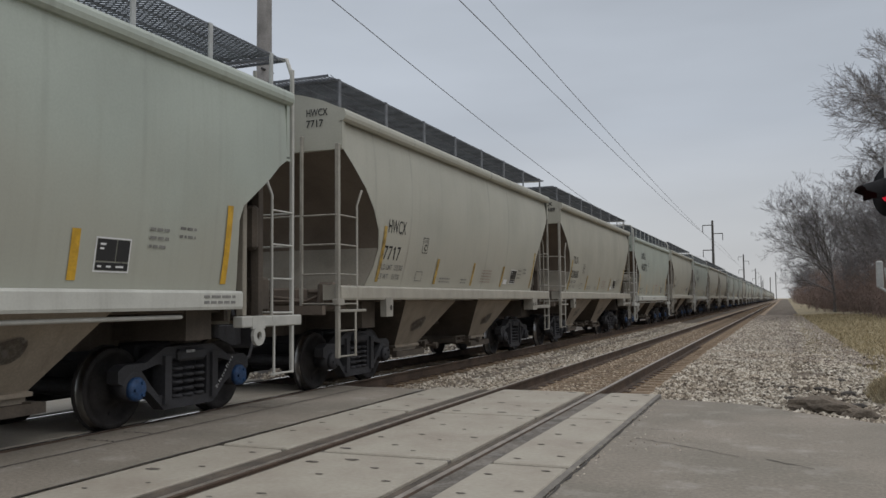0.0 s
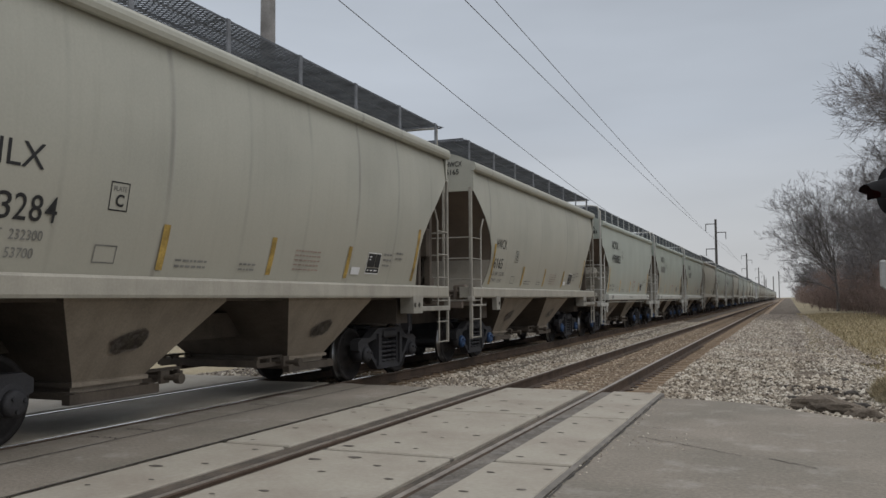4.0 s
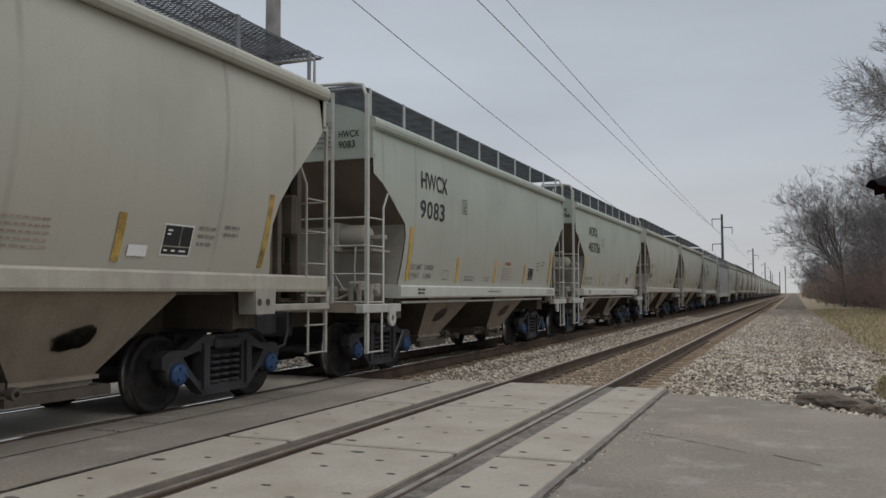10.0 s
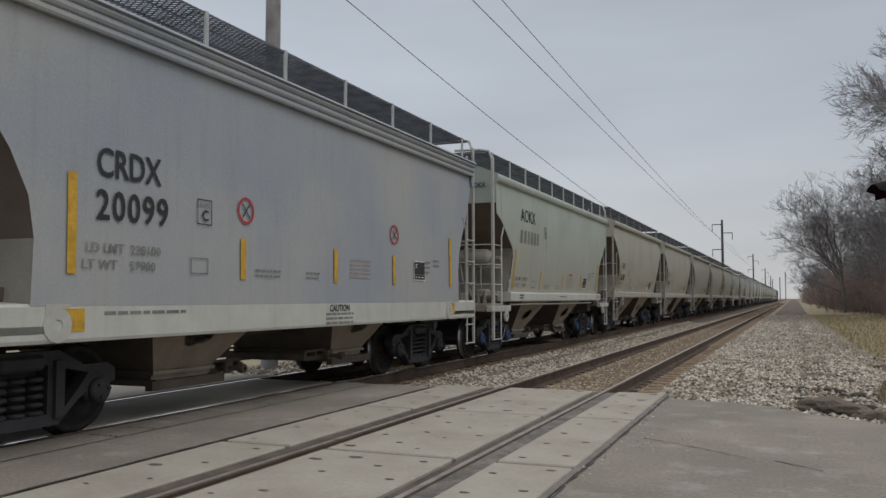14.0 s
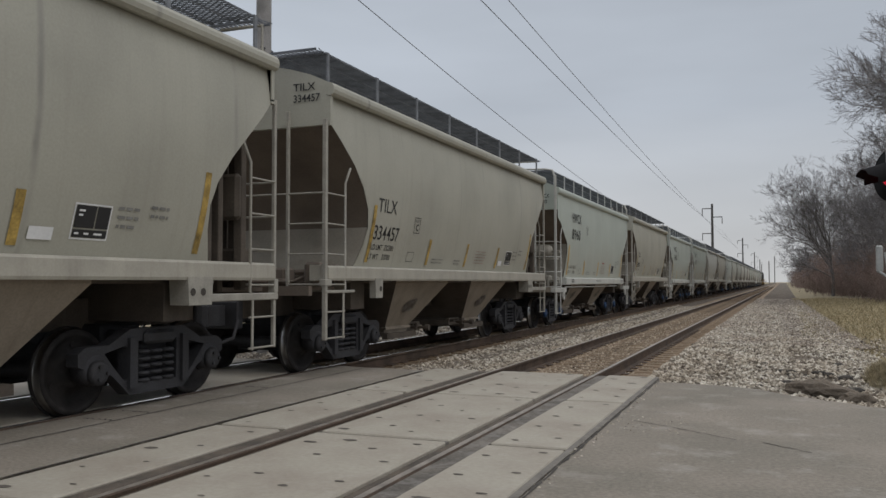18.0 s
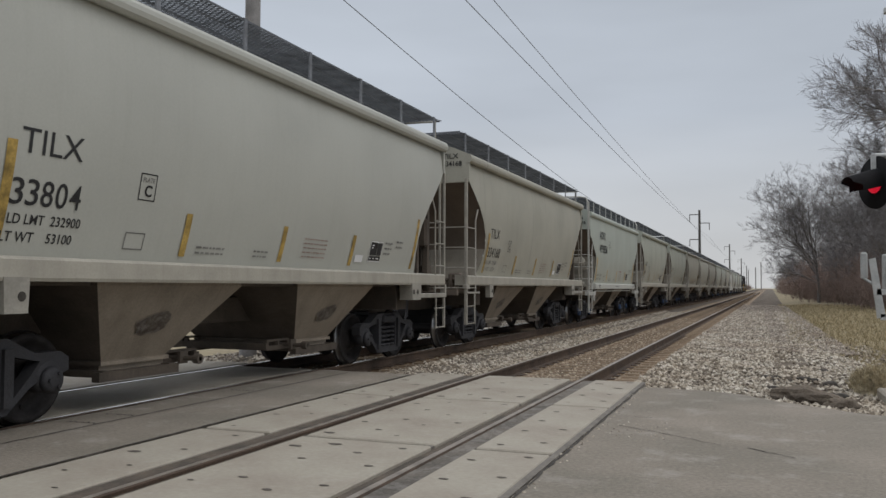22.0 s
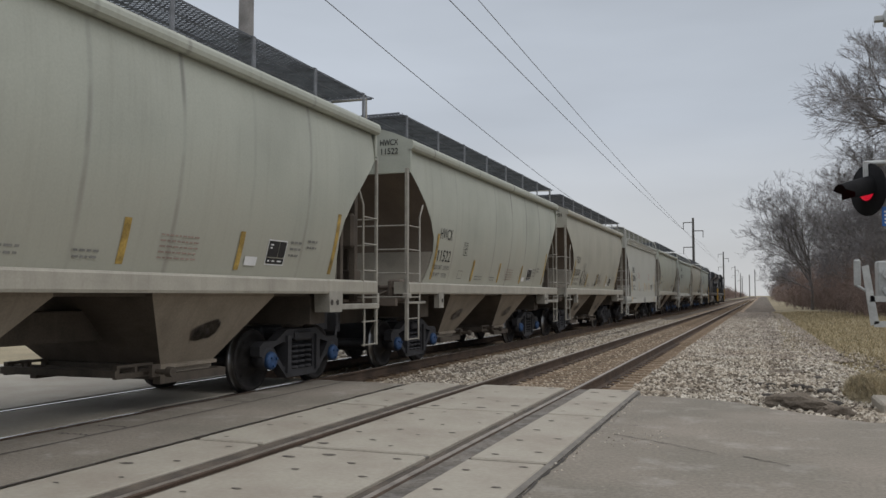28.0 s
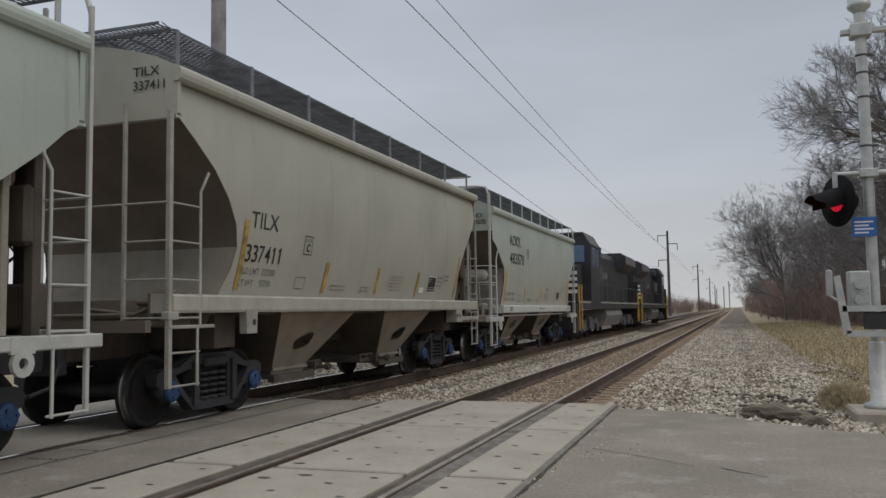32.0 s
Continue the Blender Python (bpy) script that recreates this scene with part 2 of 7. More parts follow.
CHALK = material("white_chalk", (0.42, 0.42, 0.42), 0.9, vary=0.3, scale=30)
RUBBED = speckle(material("rubbed_rust", (0.13, 0.105, 0.085), 0.8, vary=0.3, scale=6, color2=(0.22, 0.19, 0.15)), 14.0, 0.3, 0.55)
DUSTPIPE = material("dusty_ladder_paint", (0.345, 0.325, 0.28), 0.6, vary=0.14, scale=4)
GRATE = material("galvanized_grating", (0.155, 0.165, 0.185), 0.6, 0.3, vary=0.2, scale=4)
PALEGRATE = material("pale_weathered_grating", (0.30, 0.30, 0.265), 0.7, 0.1, vary=0.2, scale=4)
EDGE = material("grating_edge_strip", (0.22, 0.23, 0.25), 0.6, 0.3, vary=0.2, scale=4)
PIPE = material("ladder_paint", (0.46, 0.455, 0.42), 0.5, vary=0.08, scale=5)
IRON = material("cast_iron", (0.038, 0.038, 0.043), 0.7, 0.1, vary=0.3, scale=5, bump=0.3, color2=(0.030, 0.029, 0.031))
WHEEL = material("wheel_steel", (0.040, 0.036, 0.035), 0.7, 0.0, vary=0.3, scale=5, bump=0.2, spec=0.2)
TREAD = material("bright_tread", (0.40, 0.40, 0.40), 0.3, 1.0, vary=0.1, scale=10)
BLUECAP = material("blue_bearing_cap", (0.028, 0.080, 0.20), 0.6, vary=0.3, scale=12)
BLACKTXT = material("black_lettering", (0.018, 0.018, 0.02), 0.5, vary=0.1)
GREYTXT = material("faded_lettering", (0.24, 0.235, 0.22), 0.6, vary=0.2)
REDRING = material("red_ring_sign", (0.45, 0.03, 0.04), 0.5, vary=0.1)
SCRAWL = material("dark_spray_paint", (0.05, 0.05, 0.055), 0.6, vary=0.3, scale=6)
FAINTSCRAWL = material("faded_spray_paint", (0.30, 0.235, 0.20), 0.6, vary=0.3, scale=6)
WARNRED = material("red_warning_lettering", (0.42, 0.10, 0.09), 0.6, vary=0.2)
REDTXT = material("faded_red_lettering", (0.43, 0.32, 0.275), 0.6, vary=0.2)
WHITETXT = material("white_lettering", (0.75, 0.75, 0.75), 0.5, vary=0.06)
OLDYELLOW = material("dirty_reflective_yellow", (0.50, 0.335, 0.085), 0.6, vary=0.3, scale=6)
YELLOW = material("reflective_yellow", (0.62, 0.36, 0.03), 0.45, vary=0.15, scale=8)
RUST = material("rusty_rail", (0.10, 0.066, 0.045), 0.75, 0.2, vary=0.25, scale=3, bump=0.3)
DULLHEAD = material("dull_rail_head", (0.46, 0.41, 0.36), 0.4, 0.6, vary=0.2, scale=6)
SHINE = material("polished_rail_head", (0.62, 0.60, 0.58), 0.22, 1.0, vary=0.08, scale=6)
TIE = material("weathered_tie", (0.24, 0.17, 0.108), 0.9, vary=0.3, scale=3, bump=0.6, bump_scale=25)
CONCRETE = speckle(material("crossing_concrete", (0.375, 0.343, 0.284), 0.85, vary=0.10, scale=1.3, bump=0.25, bump_scale=90, fine=24, color2=(0.30, 0.26, 0.212)), 7.0, 0.16, 0.62)
ASPHALT = speckle(speckle(material("worn_asphalt", (0.206, 0.183, 0.148), 0.9, vary=0.24, scale=0.8, color2=(0.285, 0.246, 0.202), bump=0.5, bump_scale=60, fine=30), 2.0, 0.26, 0.62), 16.0, 0.22, 0.66)
RUBBER = material("flangeway_rubber", (0.075, 0.062, 0.050), 0.85, vary=0.35, scale=3, bump=0.5, color2=(0.15, 0.118, 0.09))
FIELDFILL = speckle(material("dusty_field_filler", (0.165, 0.145, 0.122), 0.9, vary=0.3, scale=2.5, bump=0.4), 5.0, 0.25, 0.55)
CURB = material("panel_edge_steel", (0.20, 0.18, 0.155), 0.8, vary=0.2, scale=4, bump=0.3)
POCKET = material("bolt_pocket_dirt", (0.15, 0.13, 0.11), 0.9, vary=0.3, scale=20)
HOLE = material("lifting_hole_dirt", (0.075, 0.065, 0.055), 0.9, vary=0.3, scale=20)
BALLAST = material("ballast_bed", (0.33, 0.245, 0.165), 0.95, vary=0.35, scale=1.4, bump=1.0, bump_scale=18, fine=26, color2=(0.20, 0.148, 0.105))
# dark ballast, with the train's shadow put into the same colour
DARKBED = material("oily_shadowed_ballast_bed", (0.15, 0.122, 0.095), 0.95, vary=0.35, scale=1.4, bump=1.0, bump_scale=18, fine=26, color2=(0.10, 0.08, 0.06))
DIRT = material("gravel_dirt", (0.185, 0.150, 0.115), 0.95, vary=0.35, scale=0.6, bump=0.8, bump_scale=30, fine=35)
EARTH = material("winter_ground", (0.315, 0.262, 0.165), 0.95, vary=0.25, scale=0.25, bump=0.8, bump_scale=12, fine=9, color2=(0.195, 0.162, 0.10))
WOODPOLE = material("weathered_pole_wood", (0.30, 0.29, 0.285), 0.9, vary=0.2, scale=2, bump=0.4, streak=0.25)
DARKPOLE = material("dark_pole", (0.10, 0.095, 0.09), 0.9, vary=0.2, scale=2)
WIRE = material("overhead_wire", (0.14, 0.14, 0.15), 0.6, 0.4, vary=0.1)
GALV = material("galvanized_steel", (0.50, 0.51, 0.50), 0.5, 0.35, vary=0.12, scale=6)
BLACKPAINT = material("signal_black", (0.012, 0.012, 0.013), 0.8, vary=0.2, spec=0.15)
BARK = material("grey_bark", (0.22, 0.20, 0.19), 0.95, vary=0.25, scale=4)
BRUSH = material("winter_brush", (0.30, 0.222, 0.188), 0.95, vary=0.25, scale=0.5)
TWIG = material("fine_twigs", (0.235, 0.222, 0.225), 0.95, vary=0.2, scale=1)
LOCOBLACK = material("locomotive_black", (0.034, 0.035, 0.040), 0.45, vary=0.3, scale=1.2, streak=0.08)
LOCOGREY = material("locomotive_underframe", (0.10, 0.10, 0.10), 0.6, vary=0.25, scale=3)
TANKGREY = material("fuel_tank_dust", (0.22, 0.21, 0.20), 0.6, vary=0.2, scale=3)
BLUESIGN = material("blue_sign_face", (0.02, 0.13, 0.42), 0.4, vary=0.06)


def stone_material(name, low, middle, high):
    """Loose crushed stone: each stone with a shade of its own."""
    m = material(name, (0.45, 0.42, 0.38), 0.9, vary=0.12, scale=9)
    n, l = m.node_tree.nodes, m.node_tree.links
    g = n.new("ShaderNodeNewGeometry")
    r = n.new("ShaderNodeValToRGB")
    r.color_ramp.elements[0].color = (*low, 1)
    r.color_ramp.elements[1].color = (*high, 1)
    e = r.color_ramp.elements.new(0.45)
    e.color = (*middle, 1)
    l.new(g.outputs["Random Per Island"], r.inputs["Fac"])
    co = n.new("ShaderNodeTexCoord")
    dust = n.new("ShaderNodeTexNoise")
    dust.inputs["Scale"].default_value = 0.9
    dust.inputs["Detail"].default_value = 5
    l.new(co.outputs["Object"], dust.inputs["Vector"])
    amount = n.new("ShaderNodeMapRange")
    amount.inputs["From Min"].default_value, amount.inputs["From Max"].default_value = 0.42, 0.68
    amount.inputs["To Max"].default_value = 0.45
    l.new(dust.outputs["Fac"], amount.inputs["Value"])
    mx = n.new("ShaderNodeMix")
    mx.data_type = "RGBA"
    mx.blend_type = "MULTIPLY"
    mx.inputs["B"].default_value = (0.62, 0.52, 0.42, 1)
    l.new(amount.outputs[0], mx.inputs["Factor"])
    l.new(r.outputs["Color"], mx.inputs["A"])
    l.new(mx.outputs["Result"], n["Principled BSDF"].inputs["Base Color"])
    return m


STONE = stone_material("crushed_stone", (0.095, 0.075, 0.06), (0.34, 0.295, 0.23), (0.66, 0.61, 0.525))
RUSTSTONE = stone_material("rust_stained_stone", (0.14, 0.10, 0.07), (0.31, 0.24, 0.17), (0.50, 0.43, 0.33))
FINESTONE = stone_material("fine_worn_gravel", (0.20, 0.168, 0.145), (0.32, 0.275, 0.23), (0.46, 0.415, 0.355))


def grass_material():
    m = material("dry_grass", (0.42, 0.34, 0.19), 0.9, vary=0.12, scale=2)
    n, l = m.node_tree.nodes, m.node_tree.links
    g = n.new("ShaderNodeNewGeometry")
    r = n.new("ShaderNodeValToRGB")
    r.color_ramp.elements[0].color = (0.22, 0.18, 0.10, 1)
    r.color_ramp.elements[1].color = (0.48, 0.40, 0.25, 1)
    l.new(g.outputs["Random Per Island"], r.inputs["Fac"])
    l.new(r.outputs["Color"], n["Principled BSDF"].inputs["Base Color"])
    return m


DRYGRASS = grass_material()
STRAW = material("pale_straw", (0.62, 0.53, 0.36), 0.9, vary=0.25, scale=14)


def glow_material(name, color, strength):
    m = bpy.data.materials.new(name)
    m.use_nodes = True
    b = m.node_tree.nodes["Principled BSDF"]
    b.inputs["Base Color"].default_value = (*color, 1)
    b.inputs["Emission Color"].default_value = (*color, 1)
    b.inputs["Emission Strength"].default_value = strength
    b.inputs["Roughness"].default_value = 0.3
    return m


REDLAMP = glow_material("lit_red_lens", (0.62, 0.008, 0.03), 0.55)


def glass_material():
    m = material("cab_glass", (0.10, 0.16, 0.26), 0.08, vary=0.05)
    m.node_tree.nodes["Principled BSDF"].inputs["Coat Weight"].default_value = 1.0
    return m


GLASS = glass_material()


# ---- mesh tools ----
class Shape:
    """Collects boxes, tubes and sheets into one mesh."""

    def __init__(self):
        self.v, self.f, self.s = [], [], []

    def add(self, verts, faces, smooth=False):
        k = len(self.v)
        self.v += [tuple(p) for p in verts]
        self.f += [tuple(i + k for i in q) for q in faces]
        self.s += [smooth] * len(faces)
        return self

    def box(self, x0, x1, y0, y1, z0, z1, b=0.0):
        if b <= 0:
            vs = [(x, y, z) for x in (x0, x1) for y in (y0, y1) for z in (z0, z1)]
            return self.add(vs, [(0, 1, 3, 2), (4, 6, 7, 5), (0, 4, 5, 1), (2, 3, 7, 6), (0, 2, 6, 4), (1, 5, 7, 3)])
        bm = bmesh.new()
        bmesh.ops.create_cube(bm, size=1, matrix=Matrix.LocRotScale(((x0 + x1) / 2, (y0 + y1) / 2, (z0 + z1) / 2), None, (abs(x1 - x0), abs(y1 - y0), abs(z1 - z0))))
        bmesh.ops.bevel(bm, geom=bm.edges[:], offset=b, segments=1, affect="EDGES")
        return self.take(bm)

    def take(self, bm, smooth=False):
        bm.verts.index_update()
        self.add([v.co for v in bm.verts], [[v.index for v in f.verts] for f in bm.faces], smooth)
        bm.free()
        return self

    def tube(self, pts, r, n=6, r2=None, smooth=True, caps=True):
        """A round bar along the points."""
        pts = [Vector(p) for p in pts]
        m, vs, fs = len(pts), [], []
        for i, p in enumerate(pts):
            d = (pts[min(i + 1, m - 1)] - pts[max(i - 1, 0)]).normalized()
            a = d.orthogonal().normalized() if i == 0 else (a - a.dot(d) * d).normalized()
            c = d.cross(a)
            rr = r if r2 is None else r + (r2 - r) * i / (m - 1)
            vs += [p + rr * (math.cos(2 * math.pi * j / n) * a + math.sin(2 * math.pi * j / n) * c) for j in range(n)]
        for i in range(m - 1):
            for j in range(n):
                k = (j + 1) % n
                fs.append((i * n + j, i * n + k, (i + 1) * n + k, (i + 1) * n + j))
        self.add(vs, fs, smooth)
        if caps:
            self.add([vs[j] for j in range(n)], [tuple(range(n))[::-1]])
            self.add([vs[(m - 1) * n + j] for j in range(n)], [tuple(range(n))])
        return self

    def lathe(self, profile, axis="x", center=(0, 0, 0), n=24, smooth=True, caps=True):
        """Turns (distance along the axis, radius) pairs about the axis."""
        vs, fs = [], []
        for a, r in profile:
            for j in range(n):
                c, s = r * math.cos(2 * math.pi * j / n), r * math.sin(2 * math.pi * j / n)
                p = {"x": (a, c, s), "y": (s, a, c), "z": (c, s, a)}[axis]
                vs.append((p[0] + center[0], p[1] + center[1], p[2] + center[2]))
        for i in range(len(profile) - 1):
            for j in range(n):
                k = (j + 1) % n
                fs.append((i * n + j, i * n + k, (i + 1) * n + k, (i + 1) * n + j))
        if caps:
            fs.append(tuple(range(n))[::-1])
            fs.append(tuple((len(profile) - 1) * n + j for j in range(n)))
        return self.add(vs, fs, smooth)

    def prism(self, poly, axis, a0, a1):
        """A polygon given in the other two axes, drawn out along one axis."""
        n = len(poly)

        def at(p, a):
            return {"x": (a, p[0], p[1]), "y": (p[0], a, p[1]), "z": (p[0], p[1], a)}[axis]

        vs = [at(p, a0) for p in poly] + [at(p, a1) for p in poly]
        fs = [(i, (i + 1) % n, n + (i + 1) % n, n + i) for i in range(n)]
        return self.add(vs, fs + [tuple(range(n))[::-1], tuple(range(n, 2 * n))])

    def sheet(self, rows, smooth=True, close=False):
        """Joins rows of points of equal length into a surface."""
        m = len(rows[0])
        fs = []
        for i in range(len(rows) - 1):
            for j in range(m if close else m - 1):
                k = (j + 1) % m
                fs.append((i * m + j, i * m + k, (i + 1) * m + k, (i + 1) * m + j))
        return self.add([p for r in rows for p in r], fs, smooth)

    def mesh(self, name, mat):
        me = bpy.data.meshes.new(name)
        me.from_pydata(self.v, [], self.f)
        me.polygons.foreach_set("use_smooth", self.s)
        bm = bmesh.new()
        bm.from_mesh(me)
        bmesh.ops.recalc_face_normals(bm, faces=bm.faces)
        bm.to_mesh(me)
        bm.free()
        for one in mat if isinstance(mat, (list, tuple)) else [mat]:
            me.materials.append(one)
        return me


def part(name, shape, mat, parent, label=""):
    ob = new(name, shape.mesh(name, mat) if isinstance(shape, Shape) else shape)
    ob.parent = parent
    if label:
        tagged(ob, label)
    return ob


def thing(name, label, category, group="", kind="", at=None):
    ob = new(name)
    ob.empty_display_size = 0.3
    if at is not None:
        ob.matrix_world = at
    return tagged(ob, label, category, group, kind)


def one(name, shape, mat, label, category, group="", kind="", at=None):
    ob = new(name, shape.mesh(name, mat))
    if at is not None:
        ob.matrix_world = at
    return tagged(ob, label, category, group, kind)


LETTERS = {}


def letters(text, height, bold=0.0):
    """Flat outline letters: vertices (across, up) and faces, cap height as given."""
    key = (text, height, bold)
    if key not in LETTERS:
        cu = bpy.data.curves.new("lettering", "FONT")
        cu.body, cu.size, cu.offset, cu.resolution_u = text, height / 0.70, bold, 3
        ob = new("lettering", cu)
        me = bpy.data.meshes.new_from_object(ob.evaluated_get(bpy.context.evaluated_depsgraph_get()))
        vs = [(v.co.x, v.co.y) for v in me.vertices]
        fs = [tuple(p.vertices) for p in me.polygons]
        bpy.data.objects.remove(ob)
        bpy.data.meshes.remove(me)
        LETTERS[key] = (vs, fs)
    return LETTERS[key]


def letter_shape(text, height, put, width=None, bold=0.0):
    """Letters as a Shape; put maps (across, up) to a place. width squeezes the line to that length."""
    vs, fs = letters(text, height, bold)
    span = max(v[0] for v in vs)
    k = width / span if width else 1.0
    s = Shape()
    s.add([put(u * k, v) for u, v in vs], fs)
    return s


def digit_shape(text, height, put, width, bold=0.0):
    """Stencilled figures of equal pitch over a line of the given length; a one gets its flag."""
    s = Shape()
    cell = width / (len(text) - 0.18)
    for i, ch in enumerate(text):
        vs, fs = letters(ch, height, bold)
        lo, hi = min(v[0] for v in vs), max(v[0] for v in vs)
        if ch == "1":
            w = cell * 0.21
            left = i * cell + cell * 0.33
            s.add([put(left + (v[0] - lo) / (hi - lo) * w, v[1]) for v in vs], fs)
            s.add([put(left - cell * 0.20, height * 0.74), put(left, height * 0.76), put(left, height * 0.94), put(left - cell * 0.20, height * 0.84)], [(0, 1, 2, 3)])
        else:
            s.add([put(i * cell + (v[0] - lo) / (hi - lo) * cell * 0.82, v[1]) for v in vs], fs)
    return s


# ---- plan ----
NEAR_X, FAR_X, RAIL = -3.125, -7.25, 0.7525
ROAD_FAR = 11.35

# ---- hopper cars: own space, origin on the rail tops at mid-length, leading end at -y, +x to the road ----
HALF, BODY, TRUCK, PITCH = 6.39, 5.67, 4.30, 12.78
TRUCKS = {"A": (-4.30, 4.47), "B": (-4.16, 4.30), "C": (-4.30, 4.30)}
TOP_Z, SILL_Z = 3.86, 1.44


SWELL = {"A": (0.055, 3.1), "B": (0.105, 3.0), "C": (0.010, 1.3)}
SEAMS = {"A": (0.67, 1.20), "B": (0.83, 1.36), "C": (0.67, 1.20)}


def side_x(z, k="B"):
    """Half-width of the car side at a height: a barrel, widest near shoulder height."""
    bulge, at = SWELL[k]
    return 1.60 - bulge * (z - at) ** 2


CUT_A = [(5.67, 3.90), (5.67, 3.12), (5.40, 2.99), (4.98, 2.68), (4.63, 2.43), (4.57, 2.25), (4.60, 1.85), (4.66, SILL_Z)]
CUT_B = [(5.67, 3.90), (5.66, 3.42), (5.40, 3.20), (5.06, 2.92), (4.76, 2.62), (4.54, 2.32), (4.46, 2.05), (4.50, 1.78), (4.64, SILL_Z)]
CUT_C = [(5.67, 3.90), (5.66, 3.55), (5.56, 3.30), (5.30, 2.90), (5.02, 2.50), (4.84, 2.15), (4.78, 1.80), (4.80, SILL_Z - 0.2)]


def along(cut, z):
    for (y0, z0), (y1, z1) in zip(cut, cut[1:]):
        if z1 <= z <= z0:
            k = (z0 - z) / (z0 - z1)
            return y0 + (y1 - y0) * k
    return cut[-1][0]


def slid(y, d=0.10):
    """The side's cut-outs and seams sit a little towards the trailing end."""
    return y + d * min(1.0, max(0.0, (BODY - abs(y)) / 0.5))


def side_sheet(cut, sx, c):
    zs = sorted({z for _, z in cut} | {TOP_Z + 0.02, 3.6, 3.2, 2.8, 2.5, 2.2, 2.0, 1.7, 1.55})
    zs = [z for z in zs if z <= TOP_Z + 0.02]
    inner = [-4.45 + 8.9 * j / 44 for j in range(45)]
    rows = []
    for z in zs:
        ye = along(cut, z)
        row = []
        ys = [-ye, -(ye + 4.45) / 2] + inner + [(ye + 4.45) / 2, ye]
        for y in ys:
            k = (y - SEAMS[c][0]) / SEAMS[c][1] % 1.0
            bow = 0.012 * math.sin(math.pi * k) if (abs(y) < 4.9 and c != "C") else 0.0
            row.append((sx * (side_x(z, c) + bow * min(1, (TOP_Z - z) / 0.5)), slid(y), z))
        rows.append(row)
    return Shape().sheet(rows)


def roof_z(x):
    return 3.97 + 0.36 * (1 - (x / 1.60) ** 2)


def roof():
    s = Shape()
    xs = [-1.56 + 3.12 * i / 12 for i in range(13)]
    s.sheet([[(x, y, roof_z(x)) for x in xs] for y in (-BODY + 0.01, BODY - 0.01)])
    return s


def eave(sx):
    """The rounded side plate along the top of the side."""
    s = Shape()
    prof = [(1.56, 3.80), (1.615, 3.80), (1.65, 3.83), (1.662, 3.88), (1.655, 3.93), (1.63, 3.97), (1.585, 3.985), (1.55, 3.975)]
    return s.prism([(sx * x, z) for x, z in prof], "y", -BODY - 0.03, BODY + 0.03)


def eave_c(sx):
    """A stepped side plate of three ribs."""
    prof = [(1.57, 3.60), (1.612, 3.60), (1.625, 3.63), (1.62, 3.68), (1.605, 3.70), (1.63, 3.715), (1.645, 3.75), (1.64, 3.80), (1.622, 3.82), (1.65, 3.835), (1.668, 3.87), (1.66, 3.905), (1.645, 3.92), (1.69, 3.93), (1.675, 3.97), (1.57, 3.99)]
    return Shape().prism([(sx * x, 3.98 - 0.74 * (3.98 - z)) for x, z in prof], "y", -BODY, BODY)


def panel_foot(cut, e):
    """Height of the end panel's lower edge; it sits higher on the leading end of kind A."""
    return cut[1][1] + (0.26 if cut is CUT_A and e < 0 else 0.0)


def end_panel(cut, e):
    zb = panel_foot(cut, e)
    xs = [-1.585 + 3.17 * i / 10 for i in range(11)]
    s = Shape()
    y = e * BODY
    for yy in (y, y - e * 0.05):
        s.sheet([[(x, yy, zb) for x in xs], [(x, yy, min(roof_z(x) + 0.02, 3.98 if abs(x) > 1.5 else 9)) for x in xs]], False)
    s.box(-1.60, 1.60, y - e * 0.05, y + e * 0.03, zb - 0.03, zb + 0.02)
    for sx in (-1, 1):
        s.box(sx * 1.44, sx * 1.60, y - e * 0.05, y + e * 0.012, zb, 3.95)
    return s


def end_sheet(cut, e, c, upper):
    """The sheets across the car's end, following the edge of the side: a slope above, a bulkhead below."""
    xs = [-1 + 2 * i / 8 for i in range(9)]
    waist = min(range(len(cut)), key=lambda i: cut[i][0])
    if cut is CUT_A:
        waist = 4
    run = cut[1:waist + 1] if upper else cut[waist:] + [(cut[-1][0] + 0.03, 1.06)]
    if upper:
        run = [(run[0][0], panel_foot(cut, e))] + run[1:]
    rows = [[(x * (side_x(z, c) - 0.012), slid(e * (y - 0.015)), z) for x in xs] for y, z in run]
    return Shape().sheet(rows)


def sill(sx, y0, y1, z0, z1, x0=1.30, x1=1.60):
    s = Shape()
    s.prism([(sx * x0, z0), (sx * (x1 - 0.012), z0), (sx * x1, z0 + 0.03), (sx * x1, z1 - 0.025), (sx * (x1 - 0.02), z1), (sx * x0, z1 + 0.015)], "y", y0, y1)
    return s


BAY = dict(y0=0.66, y1=3.02, b0=1.42, b1=2.42, zb=0.50, xb=0.86, wide=1.36)


